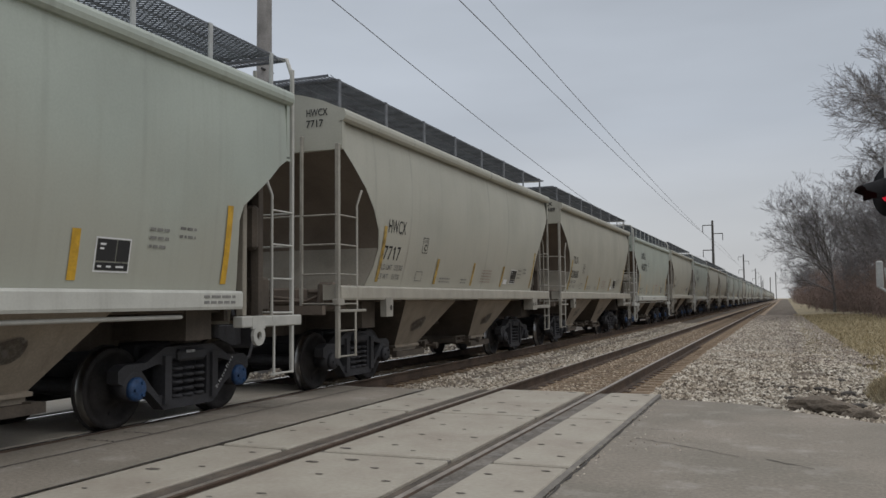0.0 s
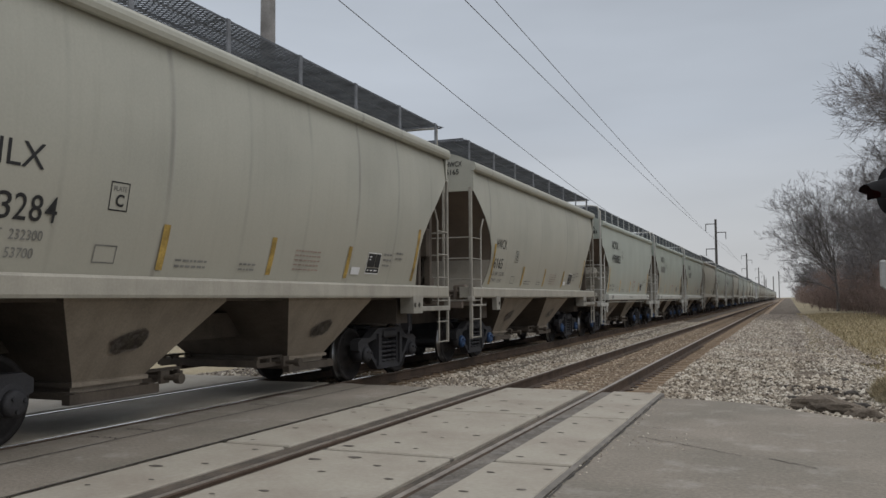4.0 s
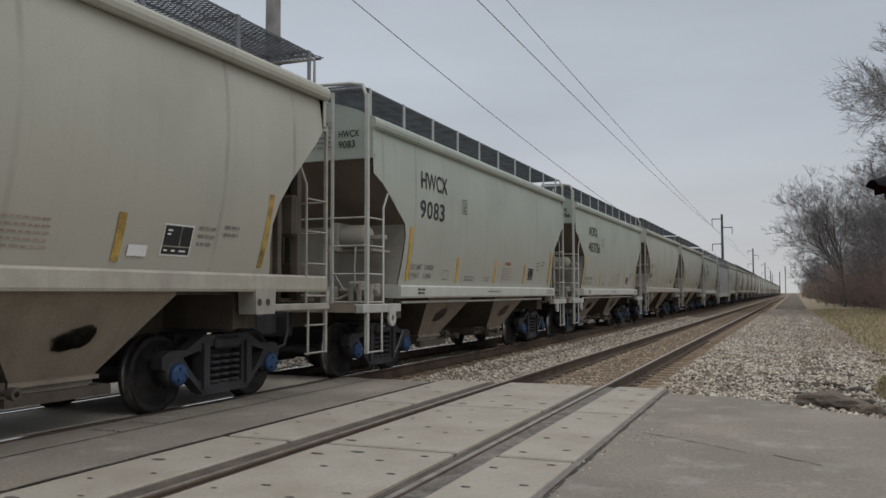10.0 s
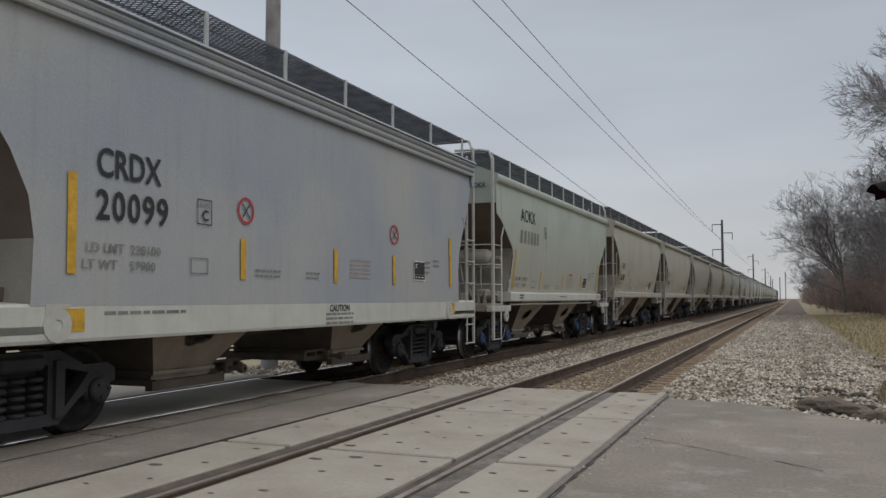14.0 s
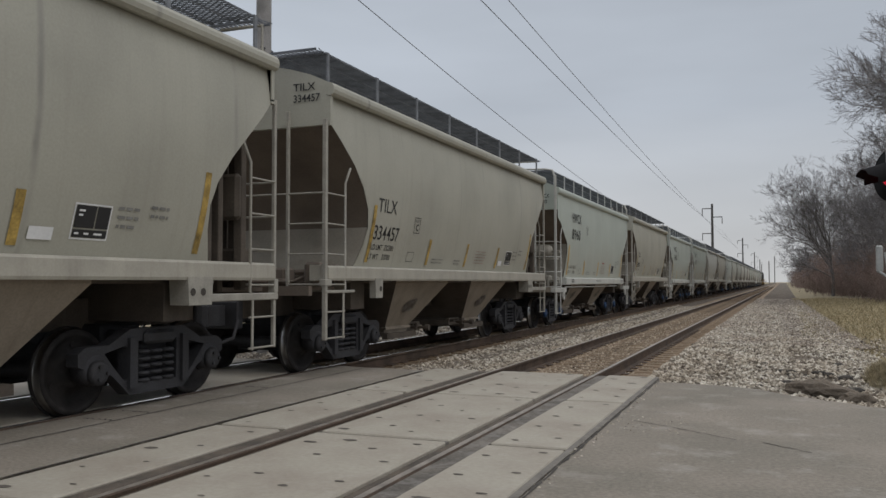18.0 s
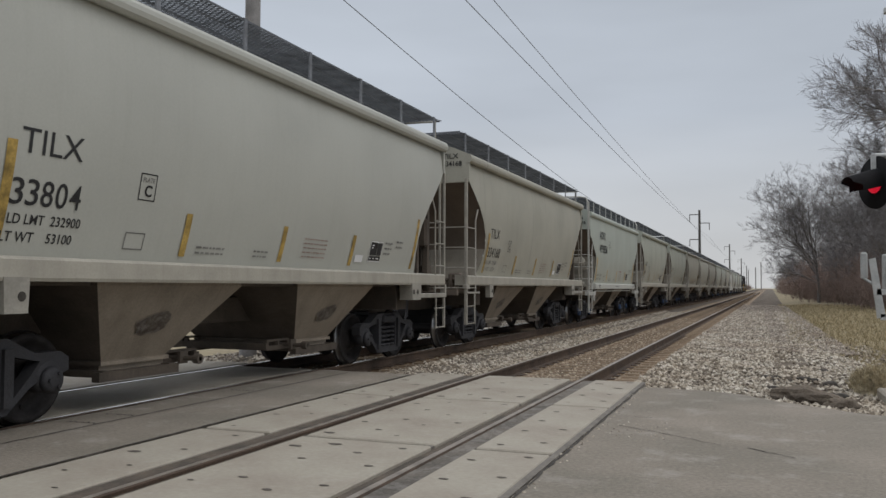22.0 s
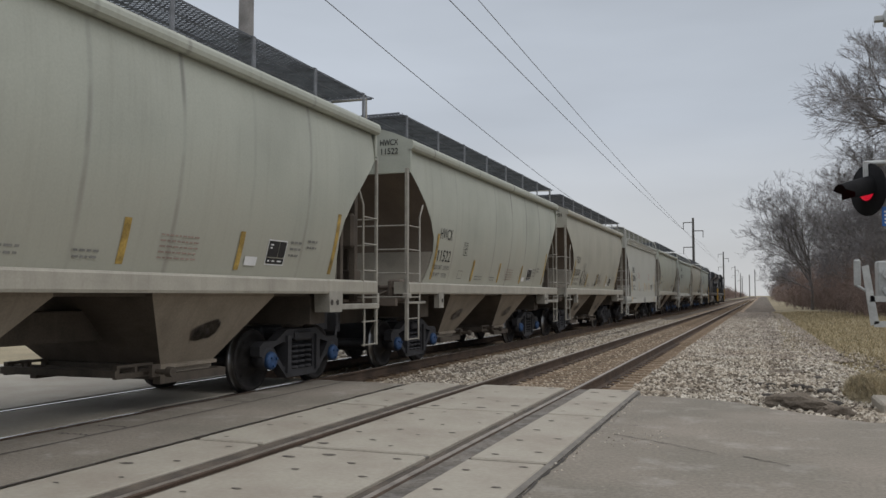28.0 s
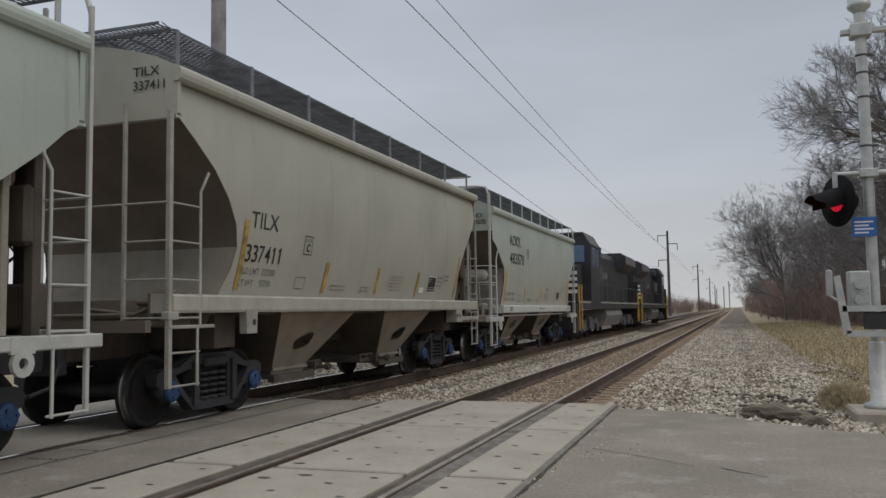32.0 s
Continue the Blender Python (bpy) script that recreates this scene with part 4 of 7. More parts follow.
def stencil_print(c, d):
    """White entries in the inspection panel, as plain bars."""
    s = Shape()
    for y, z, w in ((2.58, 1.85, 0.07), (2.58, 1.81, 0.05), (2.57, 1.645, 0.05), (2.68, 1.645, 0.06), (2.80, 1.645, 0.10)):
        s.add([(side_x(q, c) + 0.024, p + d, q) for p, q in ((y, z), (y + w, z), (y + w, z + 0.018), (y, z + 0.018))], [(0, 1, 2, 3)])
    return s


def ring_sign(y, z):
    s = Shape()
    n = 24
    rows = [[(side_x(z + r * math.sin(a), "C") + 0.017, y + r * math.cos(a), z + r * math.sin(a)) for a in (2 * math.pi * j / n for j in range(n))] for r in (0.125, 0.155)]
    return s.sheet(rows, False, "C")


def bar_sign(y, z):
    s = Shape()
    for k in (-1, 1):
        a, b = (y - 0.07, z - 0.08 * k), (y + 0.07, z + 0.08 * k)
        pts = [(a[0], a[1] - 0.014), (a[0], a[1] + 0.014), (b[0], b[1] + 0.014), (b[0], b[1] - 0.014)]
        s.add([(side_x(q, "C") + 0.018 + 0.001 * k, p, q) for p, q in pts], [(0, 1, 2, 3)])
    return s


def flat_bars(y, z, width, rows, seed):
    """Plain bars of small writing on the flat face of the sill."""
    rnd = random.Random(seed)
    s = Shape()
    for i in range(rows):
        u = 0.0
        while u < width - 0.03:
            w = min(rnd.uniform(0.06, 0.2), width - u)
            s.box(1.601, 1.605, y + u, y + u + w, z - i * 0.06, z - i * 0.06 + 0.03)
            u += w + 0.03
    return s


def end_bars(x, z, width, rows):
    """Plain bars of small writing on the leading end panel."""
    rnd = random.Random(17)
    s = Shape()
    for i in range(rows):
        u = rnd.uniform(0, 0.08)
        while u < width - 0.03:
            w = min(rnd.uniform(0.05, 0.16), width - u)
            s.box(x + u, x + u + w, -BODY - 0.016, -BODY - 0.013, z - i * 0.075, z - i * 0.075 + 0.022)
            u += w + 0.03
    return s


SPRAYED = {"333701": [(9, -3.0, -1.9, 1.55, 2.05, 21), (8, -0.3, 0.7, 1.55, 2.0, 23)], "334118": [(24, -3.7, 2.3, 1.52, 1.95, 22)]}


def spray(n, y0, y1, z0, z1, seed):
    """Loose strokes of spray paint on the car's side."""
    rnd = random.Random(seed)
    s = Shape()
    for i in range(n):
        y = y0 + (y1 - y0) * (i + rnd.random()) / n
        z = rnd.uniform(z0, z0 + 0.12)
        pts = []
        for k in range(6):
            pts.append((y, z))
            y += rnd.uniform(-0.07, 0.11)
            z = min(z1, max(z0, z + rnd.uniform(-0.12, 0.24)))
        w = rnd.uniform(0.010, 0.024)
        s.sheet([[(side_x(q) + 0.017, p - w, q), (side_x(q + w) + 0.017, p + w, q + w)] for p, q in pts], False)
    return s


MESHES = {}


def shared(key, make, mat):
    """One mesh for all cars that carry the same piece."""
    k = (key, mat.name)
    if k not in MESHES:
        made = make()
        MESHES[k] = made.mesh(key if isinstance(key, str) else key[0], mat) if isinstance(made, Shape) else made
    return MESHES[k]


LIFT = {"A": 0.0, "B": 0.10, "C": 0.0}
LOW = {"hopper_bay", "center_sill", "coupler"}


def plate(car, key, make, mat, label="", parent=None):
    """A shared piece on a car; bodies of kind B ride higher."""
    name = key if isinstance(key, str) else key[0]
    ob = part(name, shared(key, make, mat), None, parent or car, label)
    if parent is None and name not in LOW:
        ob.location.z = LIFT[car_kind[0]]
    return ob


car_kind = ["A"]


def script(car, name, shape, mat, label=""):
    ob = part(name, shape, mat, car, label)
    ob.location.z = LIFT[car_kind[0]]
    return ob


DARKPRINT = {"481880", "481990", "483712", "33804", "22286", "334457"}
NUDGE = {"481880": (-0.12, 0.05), "481990": (-0.10, 0.03)}
WEIGHTS = {"333353": ("232400", "53600"), "33804": ("232900", "53100"), "10435": ("234100", "51900"), "481638": ("234400", "51600"), "483800": ("233700", "52300"), "483756": ("233600", "52400"), "7717": ("232300", "53700"), "6165": ("232700", "53300"), "334340": ("232300", "53700")}


def hopper_car(kind, mark, number, paint, label, blue=True, tank=False):
    """A two-bay covered hopper: kind A has straight cut ends, B rounded ones, C a stepped side plate."""
    c = kind
    car_kind[0] = kind
    pole_paint = DUSTPIPE if kind == "B" else PIPE
    cut = {"A": CUT_A, "B": CUT_B, "C": CUT_C}[kind]
    car = thing("hopper_car", label, "freight car", "covered hopper cars of the train")
    for sx in (-1, 1):
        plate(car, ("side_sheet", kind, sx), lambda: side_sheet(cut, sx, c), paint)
        plate(car, ("side_plate", kind, sx), lambda: eave_c(sx) if c == "C" else eave(sx), paint)
        if c == "C":
            plate(car, ("side_sill", kind, sx), lambda: sill(sx, -5.75, 5.75, 0.93, 1.26), SILL)
        else:
            ye = 4.70 if kind == "A" else 5.72
            plate(car, ("side_sill", kind, sx), lambda: sill(sx, -ye, ye, 1.235, SILL_Z), SILL if kind == "A" else DUSTSILL)
        board = plate(car, ("running_board", sx), lambda: running_board(sx), PALEGRATE if mark == "CRDX" and paint is SHELLWHITE else GRATE, "expanded-metal grating")
        tagged(board, kind="stuff")
        count = (10 if kind == "A" else 8) if sx > 0 else 0
        for i in range(count):
            b = plate(car, ("board_bracket", sx), lambda: board_bracket(sx), EDGE if kind == "B" else GALV)
            b.location.y = -BODY + 0.18 + i * (2 * BODY - 0.36) / (count - 1)
    plate(car, "roof", roof, paint)
    plate(car, "center_sill", center_sill, UNDERGRIMESHADE)
    plate(car, "underframe", underframe, UNDERGRIMESHADE)
    for e in (-1, 1):
        plate(car, ("end_panel", kind, e), lambda: end_panel(cut, e), paint)
        plate(car, ("slope_sheet", kind, e), lambda: end_sheet(cut, e, c, True), GRIMESHADE, "slope sheet dark with grime and painted-in shade")
        plate(car, ("bulkhead_sheet", kind, e), lambda: end_sheet(cut, e, c, False), BULKHEAD if kind == "B" else PALEBULKHEAD)
        tagged(plate(car, ("end_board", e), lambda: end_board(e), GRATE), kind="stuff")
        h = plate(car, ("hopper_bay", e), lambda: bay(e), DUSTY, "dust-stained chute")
        plate(car, ("wear_patch", e), lambda: hatch_patch(e), RUBBED, "rubbed dark patch", h)
        plate(car, ("outlet_gate", e), lambda: gate(e), UNDERGRIMESHADE, "", h)
        plate(car, ("gate_shaft", e), lambda: gate_shaft(e), UNDERGRIMESHADE, "", h)
        plate(car, ("end_platform", kind, e), lambda: platform(e, kind), DUSTY if kind == "A" else GRIMESHADE)
        plate(car, ("coupler", e), lambda: coupler(e), IRON)
        truck(car, TRUCKS[kind][e > 0], blue, kind == "A")
        for sx in (-1, 1):
            plate(car, ("deck_rail", kind, sx, e), lambda: deck_rail(sx, e, kind), pole_paint)
            if sx > 0 and kind != "B":
                plate(car, ("tow_eye", kind, sx, e), lambda: tow_eye(sx, e, kind), pole_paint)
            if kind == "B" and sx > 0:
                pad = plate(car, ("jack_pad", sx, e), lambda: jack_pad(sx, e), pole_paint)
                for dy in (0.05,) if e < 0 else (0.04, -0.13):
                    plate(car, ("pad_hole", sx, e, dy), lambda: pad_hole(sx, e, dy), HOLE, "dark bolt hole", pad)
            yp, ys = {"A": (5.80, 5.31), "B": (5.75, 5.22), "C": (5.80, 5.31)}[kind]
            hi = {"A": 4.30, "B": 3.46, "C": 4.30}[kind]
            lad = plate(car, ("ladder_post", kind, sx, e), lambda: ladder_post(sx * 1.56, e * yp, 0.42, hi, 0.031 if e < 0 else 0.024), pole_paint)
            plate(car, ("ladder_stile", kind, sx, e), lambda: Shape().tube([(sx * 1.585, e * (ys + 0.05), 0.42), (sx * 1.585, e * (ys + 0.05), 1.06), (sx * 1.585, e * ys, 1.10), (sx * 1.585, e * ys, 2.62), (sx * 1.58, e * (ys - 0.16), 2.86)], 0.018, 6), pole_paint, "", lad)
            for z in ((0.44, 1.18, 1.60, 2.02, 2.44) if kind == "A" else (0.44, 0.80, 1.18, 1.60, 2.02, 2.44)) if sx > 0 else ():
                r = plate(car, ("rung", kind, sx, e), lambda: rung((sx * 1.575, e * yp, 0), (sx * 1.575, e * ys, 0)), pole_paint, "", lad)
                r.location.z = z
            if sx > 0:
                end_post = plate(car, ("end_post", kind, e), lambda: ladder_post(0.98, e * (yp + 0.02), 1.15, 4.36 if kind == "A" else 3.60, 0.023), pole_paint)
                for z in (1.18, 1.60, 2.02, 2.44):
                    long = z == 2.44
                    r = plate(car, ("end_rung", kind, long, e), lambda: rung((1.56, e * (yp + 0.03), 0), (-1.3 if long else 0.98, e * (yp + 0.03), 0)), pole_paint, "", end_post)
                    r.location.z = z
            if kind != "B":
                plate(car, ("grab_rail", kind, sx, e), lambda: Shape().tube([(sx * 1.56, e * yp, 4.22), (sx * 1.48, e * yp, 4.44), (sx * 1.28, e * yp, 4.48), (sx * 0.70, e * yp, 4.50)], 0.028, 8), pole_paint)
            elif e > 0:
                plate(car, ("grab_rail", kind, sx, e), lambda: Shape().tube([(sx * 1.36, e * (BODY + 0.1), 3.98), (sx * 1.36, e * (BODY + 0.1), 4.42), (sx * 0.74, e * (BODY + 0.1), 4.44)], 0.022, 8), pole_paint)
    plate(car, "end_frame", end_frame, UNDERGRIMESHADE, "dark end framing with hoses")
    if tank:
        plate(car, "air_reservoir", air_tank, PALEBULKHEAD, "dusty pale air reservoir")
    plate(car, "brake_gear", brake_gear, PALEBULKHEAD if kind == "A" else GRIMESHADE)
    if kind == "A":
        plate(car, "brake_pipe", lambda: Shape().tube([(1.50, -4.5, 1.165), (1.50, 0, 1.16), (1.50, 3.75, 1.165)], 0.024, 6), PIPE)
        plate(car, "corner_stake", lambda: Shape().box(1.36, 1.46, 4.90, 4.98, 1.15, 2.75, 0.01), BULKHEAD)
        plate(car, "handbrake_chain", lambda: Shape().box(1.15, 1.34, 4.72, 4.86, 1.15, 1.62, 0.03).tube([(1.3, 4.86, 2.3), (1.32, 4.84, 1.9), (1.25, 4.8, 1.5), (1.32, 4.9, 1.16)], 0.035, 6).box(1.2, 1.32, 4.74, 4.80, 1.62, 2.2), IRON)
        tagged(plate(car, "end_print", lambda: end_bars(0.45, 3.92, 0.46, 6), GREYTXT), kind="stuff")
        plate(car, "end_placard", lambda: Shape().box(0.18, 0.64, -BODY - 0.022, -BODY - 0.012, 4.06, 4.20), BULKHEAD, "small dusty placard board")
    elif number == "336802":
        plate(car, "side_print", lambda: bars(4.95, 3.68, 0.42, 2, 0.022, 0.06, seed=15, c=c), GREYTXT)
    if kind == "B" or number in GEARED:
        plate(car, "brake_wheel", brake_wheel, IRON)
        plate(car, "end_gear", end_gear, IRON)
        plate(car, "brake_staff", brake_staff, pole_paint)
    # markings on the side towards the road
    def on(y, z):
        return lambda u, v: (side_x(z + v, c) + 0.017, y + u, z + v)

    z_mark, z_num, h, y0 = {"A": (3.10, 2.60, 0.29, -3.95), "B": (2.31, 1.88, 0.215, -4.13), "C": (2.41, 2.02, 0.26, -4.03)}[kind]
    dy, dz = NUDGE.get(number, (0.0, 0.0))
    if mark:
        script(car, "lettering", letter_shape(mark, h, on(y0 + dy, z_mark + dz * 1.4), {"A": 1.18, "B": 0.68, "C": 0.84}[kind], {"A": 0.004, "B": 0.0, "C": 0.006}[kind]), BLACKTXT, "black reporting mark " + mark)
    if number:
        wide = {"A": 0.265, "B": 0.152, "C": 0.187}[kind] * len(number)
        script(car, "lettering", digit_shape(number, h * 1.03, on(y0 - (0.03 if kind == "B" else 0) + dy, z_num + dz), wide, {"A": 0.006, "B": 0.001, "C": 0.006}[kind]), BLACKTXT, "black car number " + number)
    if not number:
        wide = {"A": 0.20, "B": 0.11, "C": 0.18}[kind]
        blocks = Shape()
        for j in range(6):
            u = j * wide * 1.32
            blocks.add([on(y0, z_num)(p, q) for p, q in ((u, 0), (u + wide * 0.8, 0), (u + wide * 0.8, h), (u, h))], [(0, 1, 2, 3)])
        tagged(script(car, "number_bars", blocks, GREYTXT, "unreadable car number"), kind="stuff")
    limit, tare = WEIGHTS.get(number, {"A": ("234200", "51800"), "B": ("232300", "53700"), "C": ("228100", "57900")}[kind])
    tiny = script(car, "load_limit_lettering", letter_shape("LD LMT  " + limit, 0.085, on(-4.15, 1.72), 0.95 if kind != "B" else 0.80, 0.001), BLACKTXT if number in DARKPRINT else GREYTXT)
    tagged(tiny, kind="stuff")
    tiny = script(car, "light_weight_lettering", letter_shape("LT WT    " + tare, 0.085, on(-4.19, 1.57), 0.92 if kind != "B" else 0.78, 0.001), BLACKTXT if number in DARKPRINT else GREYTXT)
    tagged(tiny, kind="stuff")
    for y in {"A": (-4.26, -2.05, 0.14, 2.29, 4.48), "B": (-4.21, -1.84, 0.12, 2.10, 4.46), "C": (-4.30, -1.85, 0.25, 2.08, 4.45)}[kind]:
        long = abs(y) > 4
        plate(car, ("stripe", c, y), lambda: stripe(y, 1.52, 2.40 if long else 1.98, c), OLDYELLOW if kind == "B" else YELLOW, "yellow reflective strip")
    yt = {"A": -2.00, "B": -2.68, "C": -2.65}[kind]
    zt = {"A": 2.82, "B": 2.05, "C": 2.08}[kind]
    plate(car, ("test_mark", c, kind), lambda: frame_mark(yt, zt, 0.24, 0.27, c), BLACKTXT)
    script(car, "test_letter", letter_shape("C", 0.11, on(yt + 0.075, zt + 0.045), None, 0.004), BLACKTXT)
    script(car, "test_word", letter_shape("PLATE", 0.045, on(yt + 0.035, zt + 0.185), 0.17, 0.001), GREYTXT)
    plate(car, ("tare_frame", c), lambda: frame_mark(-2.75, 1.56, 0.28, 0.17, c), GREYTXT)
    tagged(plate(car, ("small_print", c, 1), lambda: bars(-1.62, 1.62, 0.5, 2, 0.022, 0.06, seed=2, c=c), GREYTXT), kind="stuff")
    tagged(plate(car, ("small_print", c, 2), lambda: bars(-0.5, 1.62, 0.30, 2, 0.022, 0.06, seed=3, c=c), GREYTXT), kind="stuff")
    tagged(plate(car, ("small_print", c, 3), lambda: bars(0.65, 1.84, 0.62, 5, 0.018, 0.06, seed=4, c=c), REDTXT), kind="stuff")
    tagged(plate(car, ("small_print", c, 4), lambda: bars(3.22, 2.03 if c == "A" else 1.90, 0.26, 3, 0.030, 0.085, seed=5, c=c), GREYTXT), kind="stuff")
    tagged(plate(car, ("small_print", c, 5), lambda: bars(3.66, 2.07 if c == "A" else 1.94, 0.24, 2, 0.030, 0.085, seed=6, c=c), GREYTXT), kind="stuff")
    slide = {"A": 0.0, "B": 0.16, "C": 0.30}[c]
    plate(car, ("stencil_rim", c), lambda: frame_mark(2.53 + slide, 1.60, 0.45, 0.325, c, 0.014), WHITETXT)
    plate(car, ("stencil_panel", c), lambda: stencil(2.55 + slide, 1.62, c), BLACKTXT, "black inspection stencil")
    tagged(plate(car, ("stencil_print", c), lambda: stencil_print(c, slide), WHITETXT), kind="stuff")
    if kind == "B":
        plate(car, "paper_label", lambda: Shape().add([(side_x(q, c) + 0.018, p, q) for p, q in ((2.24, 1.58), (2.50, 1.58), (2.50, 1.69), (2.24, 1.69))], [(0, 1, 2, 3)]), WHITETXT, "small white paper label")
    if kind == "C":
        for y in (-1.80, 2.10):
            script(car, "ring_sign", ring_sign(y, 2.30), REDRING, "red ring sign")
            script(car, "ring_bar", bar_sign(y, 2.30), BLACKTXT)
        for y in (-4.25, 4.55):
            script(car, "yellow_square", Shape().box(1.600, 1.606, y - 0.12, y + 0.12, 1.02, 1.22), YELLOW)
        script(car, "caution_lettering", letter_shape("CAUTION", 0.09, lambda u, v: (1.606, 0.1 + u, 1.13 + v), 0.55, 0.003), BLACKTXT)
        script(car, "sill_print", flat_bars(0.02, 1.08, 0.75, 3, 9), GREYTXT)
        script(car, "sill_print", flat_bars(-3.9, 1.16, 1.1, 1, 10), GREYTXT)
    elif kind == "A":
        plate(car, "warning_lettering", lambda: letter_shape("WARNING", 0.065, on(0.78, 1.93), 0.40, 0.003), WARNRED, "red word WARNING")
        tagged(plate(car, "sill_print", lambda: flat_bars(-0.5, 1.33, 0.75, 1, 11), GREYTXT), kind="stuff")
        tagged(plate(car, "sill_plate", lambda: flat_bars(-4.05, 1.36, 0.30, 2, 12), BLACKTXT), kind="stuff")
        plate(car, ("sill_plate", 2), lambda: flat_bars(4.0, 1.36, 0.55, 2, 13), GREYTXT)
    if number in SPRAYED:
        for strokes in SPRAYED[number]:
            tagged(script(car, "graffiti", spray(*strokes), SCRAWL if number == "333701" else FAINTSCRAWL, "sprayed scrawl"), kind="stuff")
        if number == "334118":
            tagged(script(car, "graffiti", spray(6, -3.0, 2.2, 1.55, 1.9, 30), YELLOW, "yellow sprayed scrawl"), kind="stuff")
    # reporting mark on the leading end panel
    if mark:
        zb = panel_foot(cut, -1)
        put = lambda z: (lambda u, v: (1.00 + u, -BODY - 0.016, z + v))
        tiny = script(car, "end_lettering", letter_shape(mark, 0.105, put(zb + (0.48 if kind == "B" else 0.31)), 0.36, 0.002), BLACKTXT)
        if number:
            tagged(tiny, kind="stuff")
            tiny = script(car, "end_lettering", letter_shape(number, 0.105, put(zb + (0.32 if kind == "B" else 0.15)), 0.072 * len(number), 0.002), BLACKTXT)
        tagged(tiny, kind="stuff")
    return car


G, B_, T_, S_, W_ = GREENWHITE, CREAM, TAN, SEAMY, CLEANWHITE
NAMES = {G: "pale green-white", B_: "warm grey", T_: "dusty tan-grey", S_: "seam-stained grey", W_: "clean white", BLUEGREY: "weathered blue-grey", SHELLWHITE: "off-white"}
TRAIN = [  # kind, mark, number, paint, blue caps
    ("B", "", "", T_, 0), ("A", "", "", G, 1),
    ("B", "HWCX", "7717", B_, 0), ("B", "TILX", "328688", T_, 0), ("A", "AOKX", "483712", G, 1), ("B", "TILX", "336944", B_, 1),
    ("A", "AOKX", "481562", G, 1), ("B", "TILX", "333284", B_, 0), ("B", "HWCX", "6165", B_, 1), ("A", "AOKX", "498883", W_, 1),
    ("A", "AOKX", "", G, 1), ("A", "AOKX", "483800", G, 1), ("B", "HWCX", "7295", T_, 0), ("A", "HWCX", "10435", G, 1),
    ("A", "AOKX", "481880", G, 1), ("B", "HWCX", "11876", B_, 1), ("A", "HWCX", "9083", G, 1), ("A", "AOKX", "483756", G, 1),
    ("B", "HWCX", "13051", S_, 1), ("B", "HWCX", "13071", S_, 1), ("A", "AOKX", "481638", G, 1), ("C", "CRDX", "20099", BLUEGREY, 0),
    ("A", "AOKX", "", G, 1), ("B", "TILX", "336802", T_, 1), ("B", "TILX", "333353", T_, 0), ("B", "TILX", "334376", T_, 0),
    ("B", "TILX", "337295", T_, 0), ("B", "TILX", "334457", T_, 0), ("A", "HWCX", "8960", W_, 1), ("B", "TILX", "334340", T_, 0),
    ("A", "HWCX", "10431", W_, 1), ("A", "HWCX", "8627", G, 1), ("B", "TILX", "33804", SHELLWHITE, 0), ("B", "TILX", "334168", T_, 0),
    ("A", "AOKX", "499836", W_, 1), ("B", "HWCX", "6041", S_, 0), ("B", "HWCX", "7774", S_, 1), ("B", "TILX", "334118", T_, 0),
    ("B", "", "", B_, 0), ("B", "", "", T_, 0), ("B", "HWCX", "11521", S_, 1), ("B", "HWCX", "11522", S_, 1),
    ("B", "TILX", "333701", T_, 0), ("C", "CRDX", "22286", SHELLWHITE, 0), ("B", "HWCX", "11854", S_, 1), ("A", "AOKX", "481990", G, 1),
    ("B", "TILX", "337411", T_, 1), ("A", "AOKX", "483570", G, 1)]
KINDS = {"A": "with straight cut ends", "B": "with rounded cut ends", "C": "with a stepped side plate"}
GEARED = {"481990", "498883"}
CARS = []
for i, (kind, mark, number, paint, blue) in enumerate(TRAIN):
    title = (mark + " " + number).strip()
    text = f"{NAMES[paint]} two-bay covered hopper car " + (f"lettered {title}" if title else KINDS[kind])
    CARS.append((hopper_car(kind, mark, number, paint, text, bool(blue), kind == "A"), (i - 2) * PITCH))


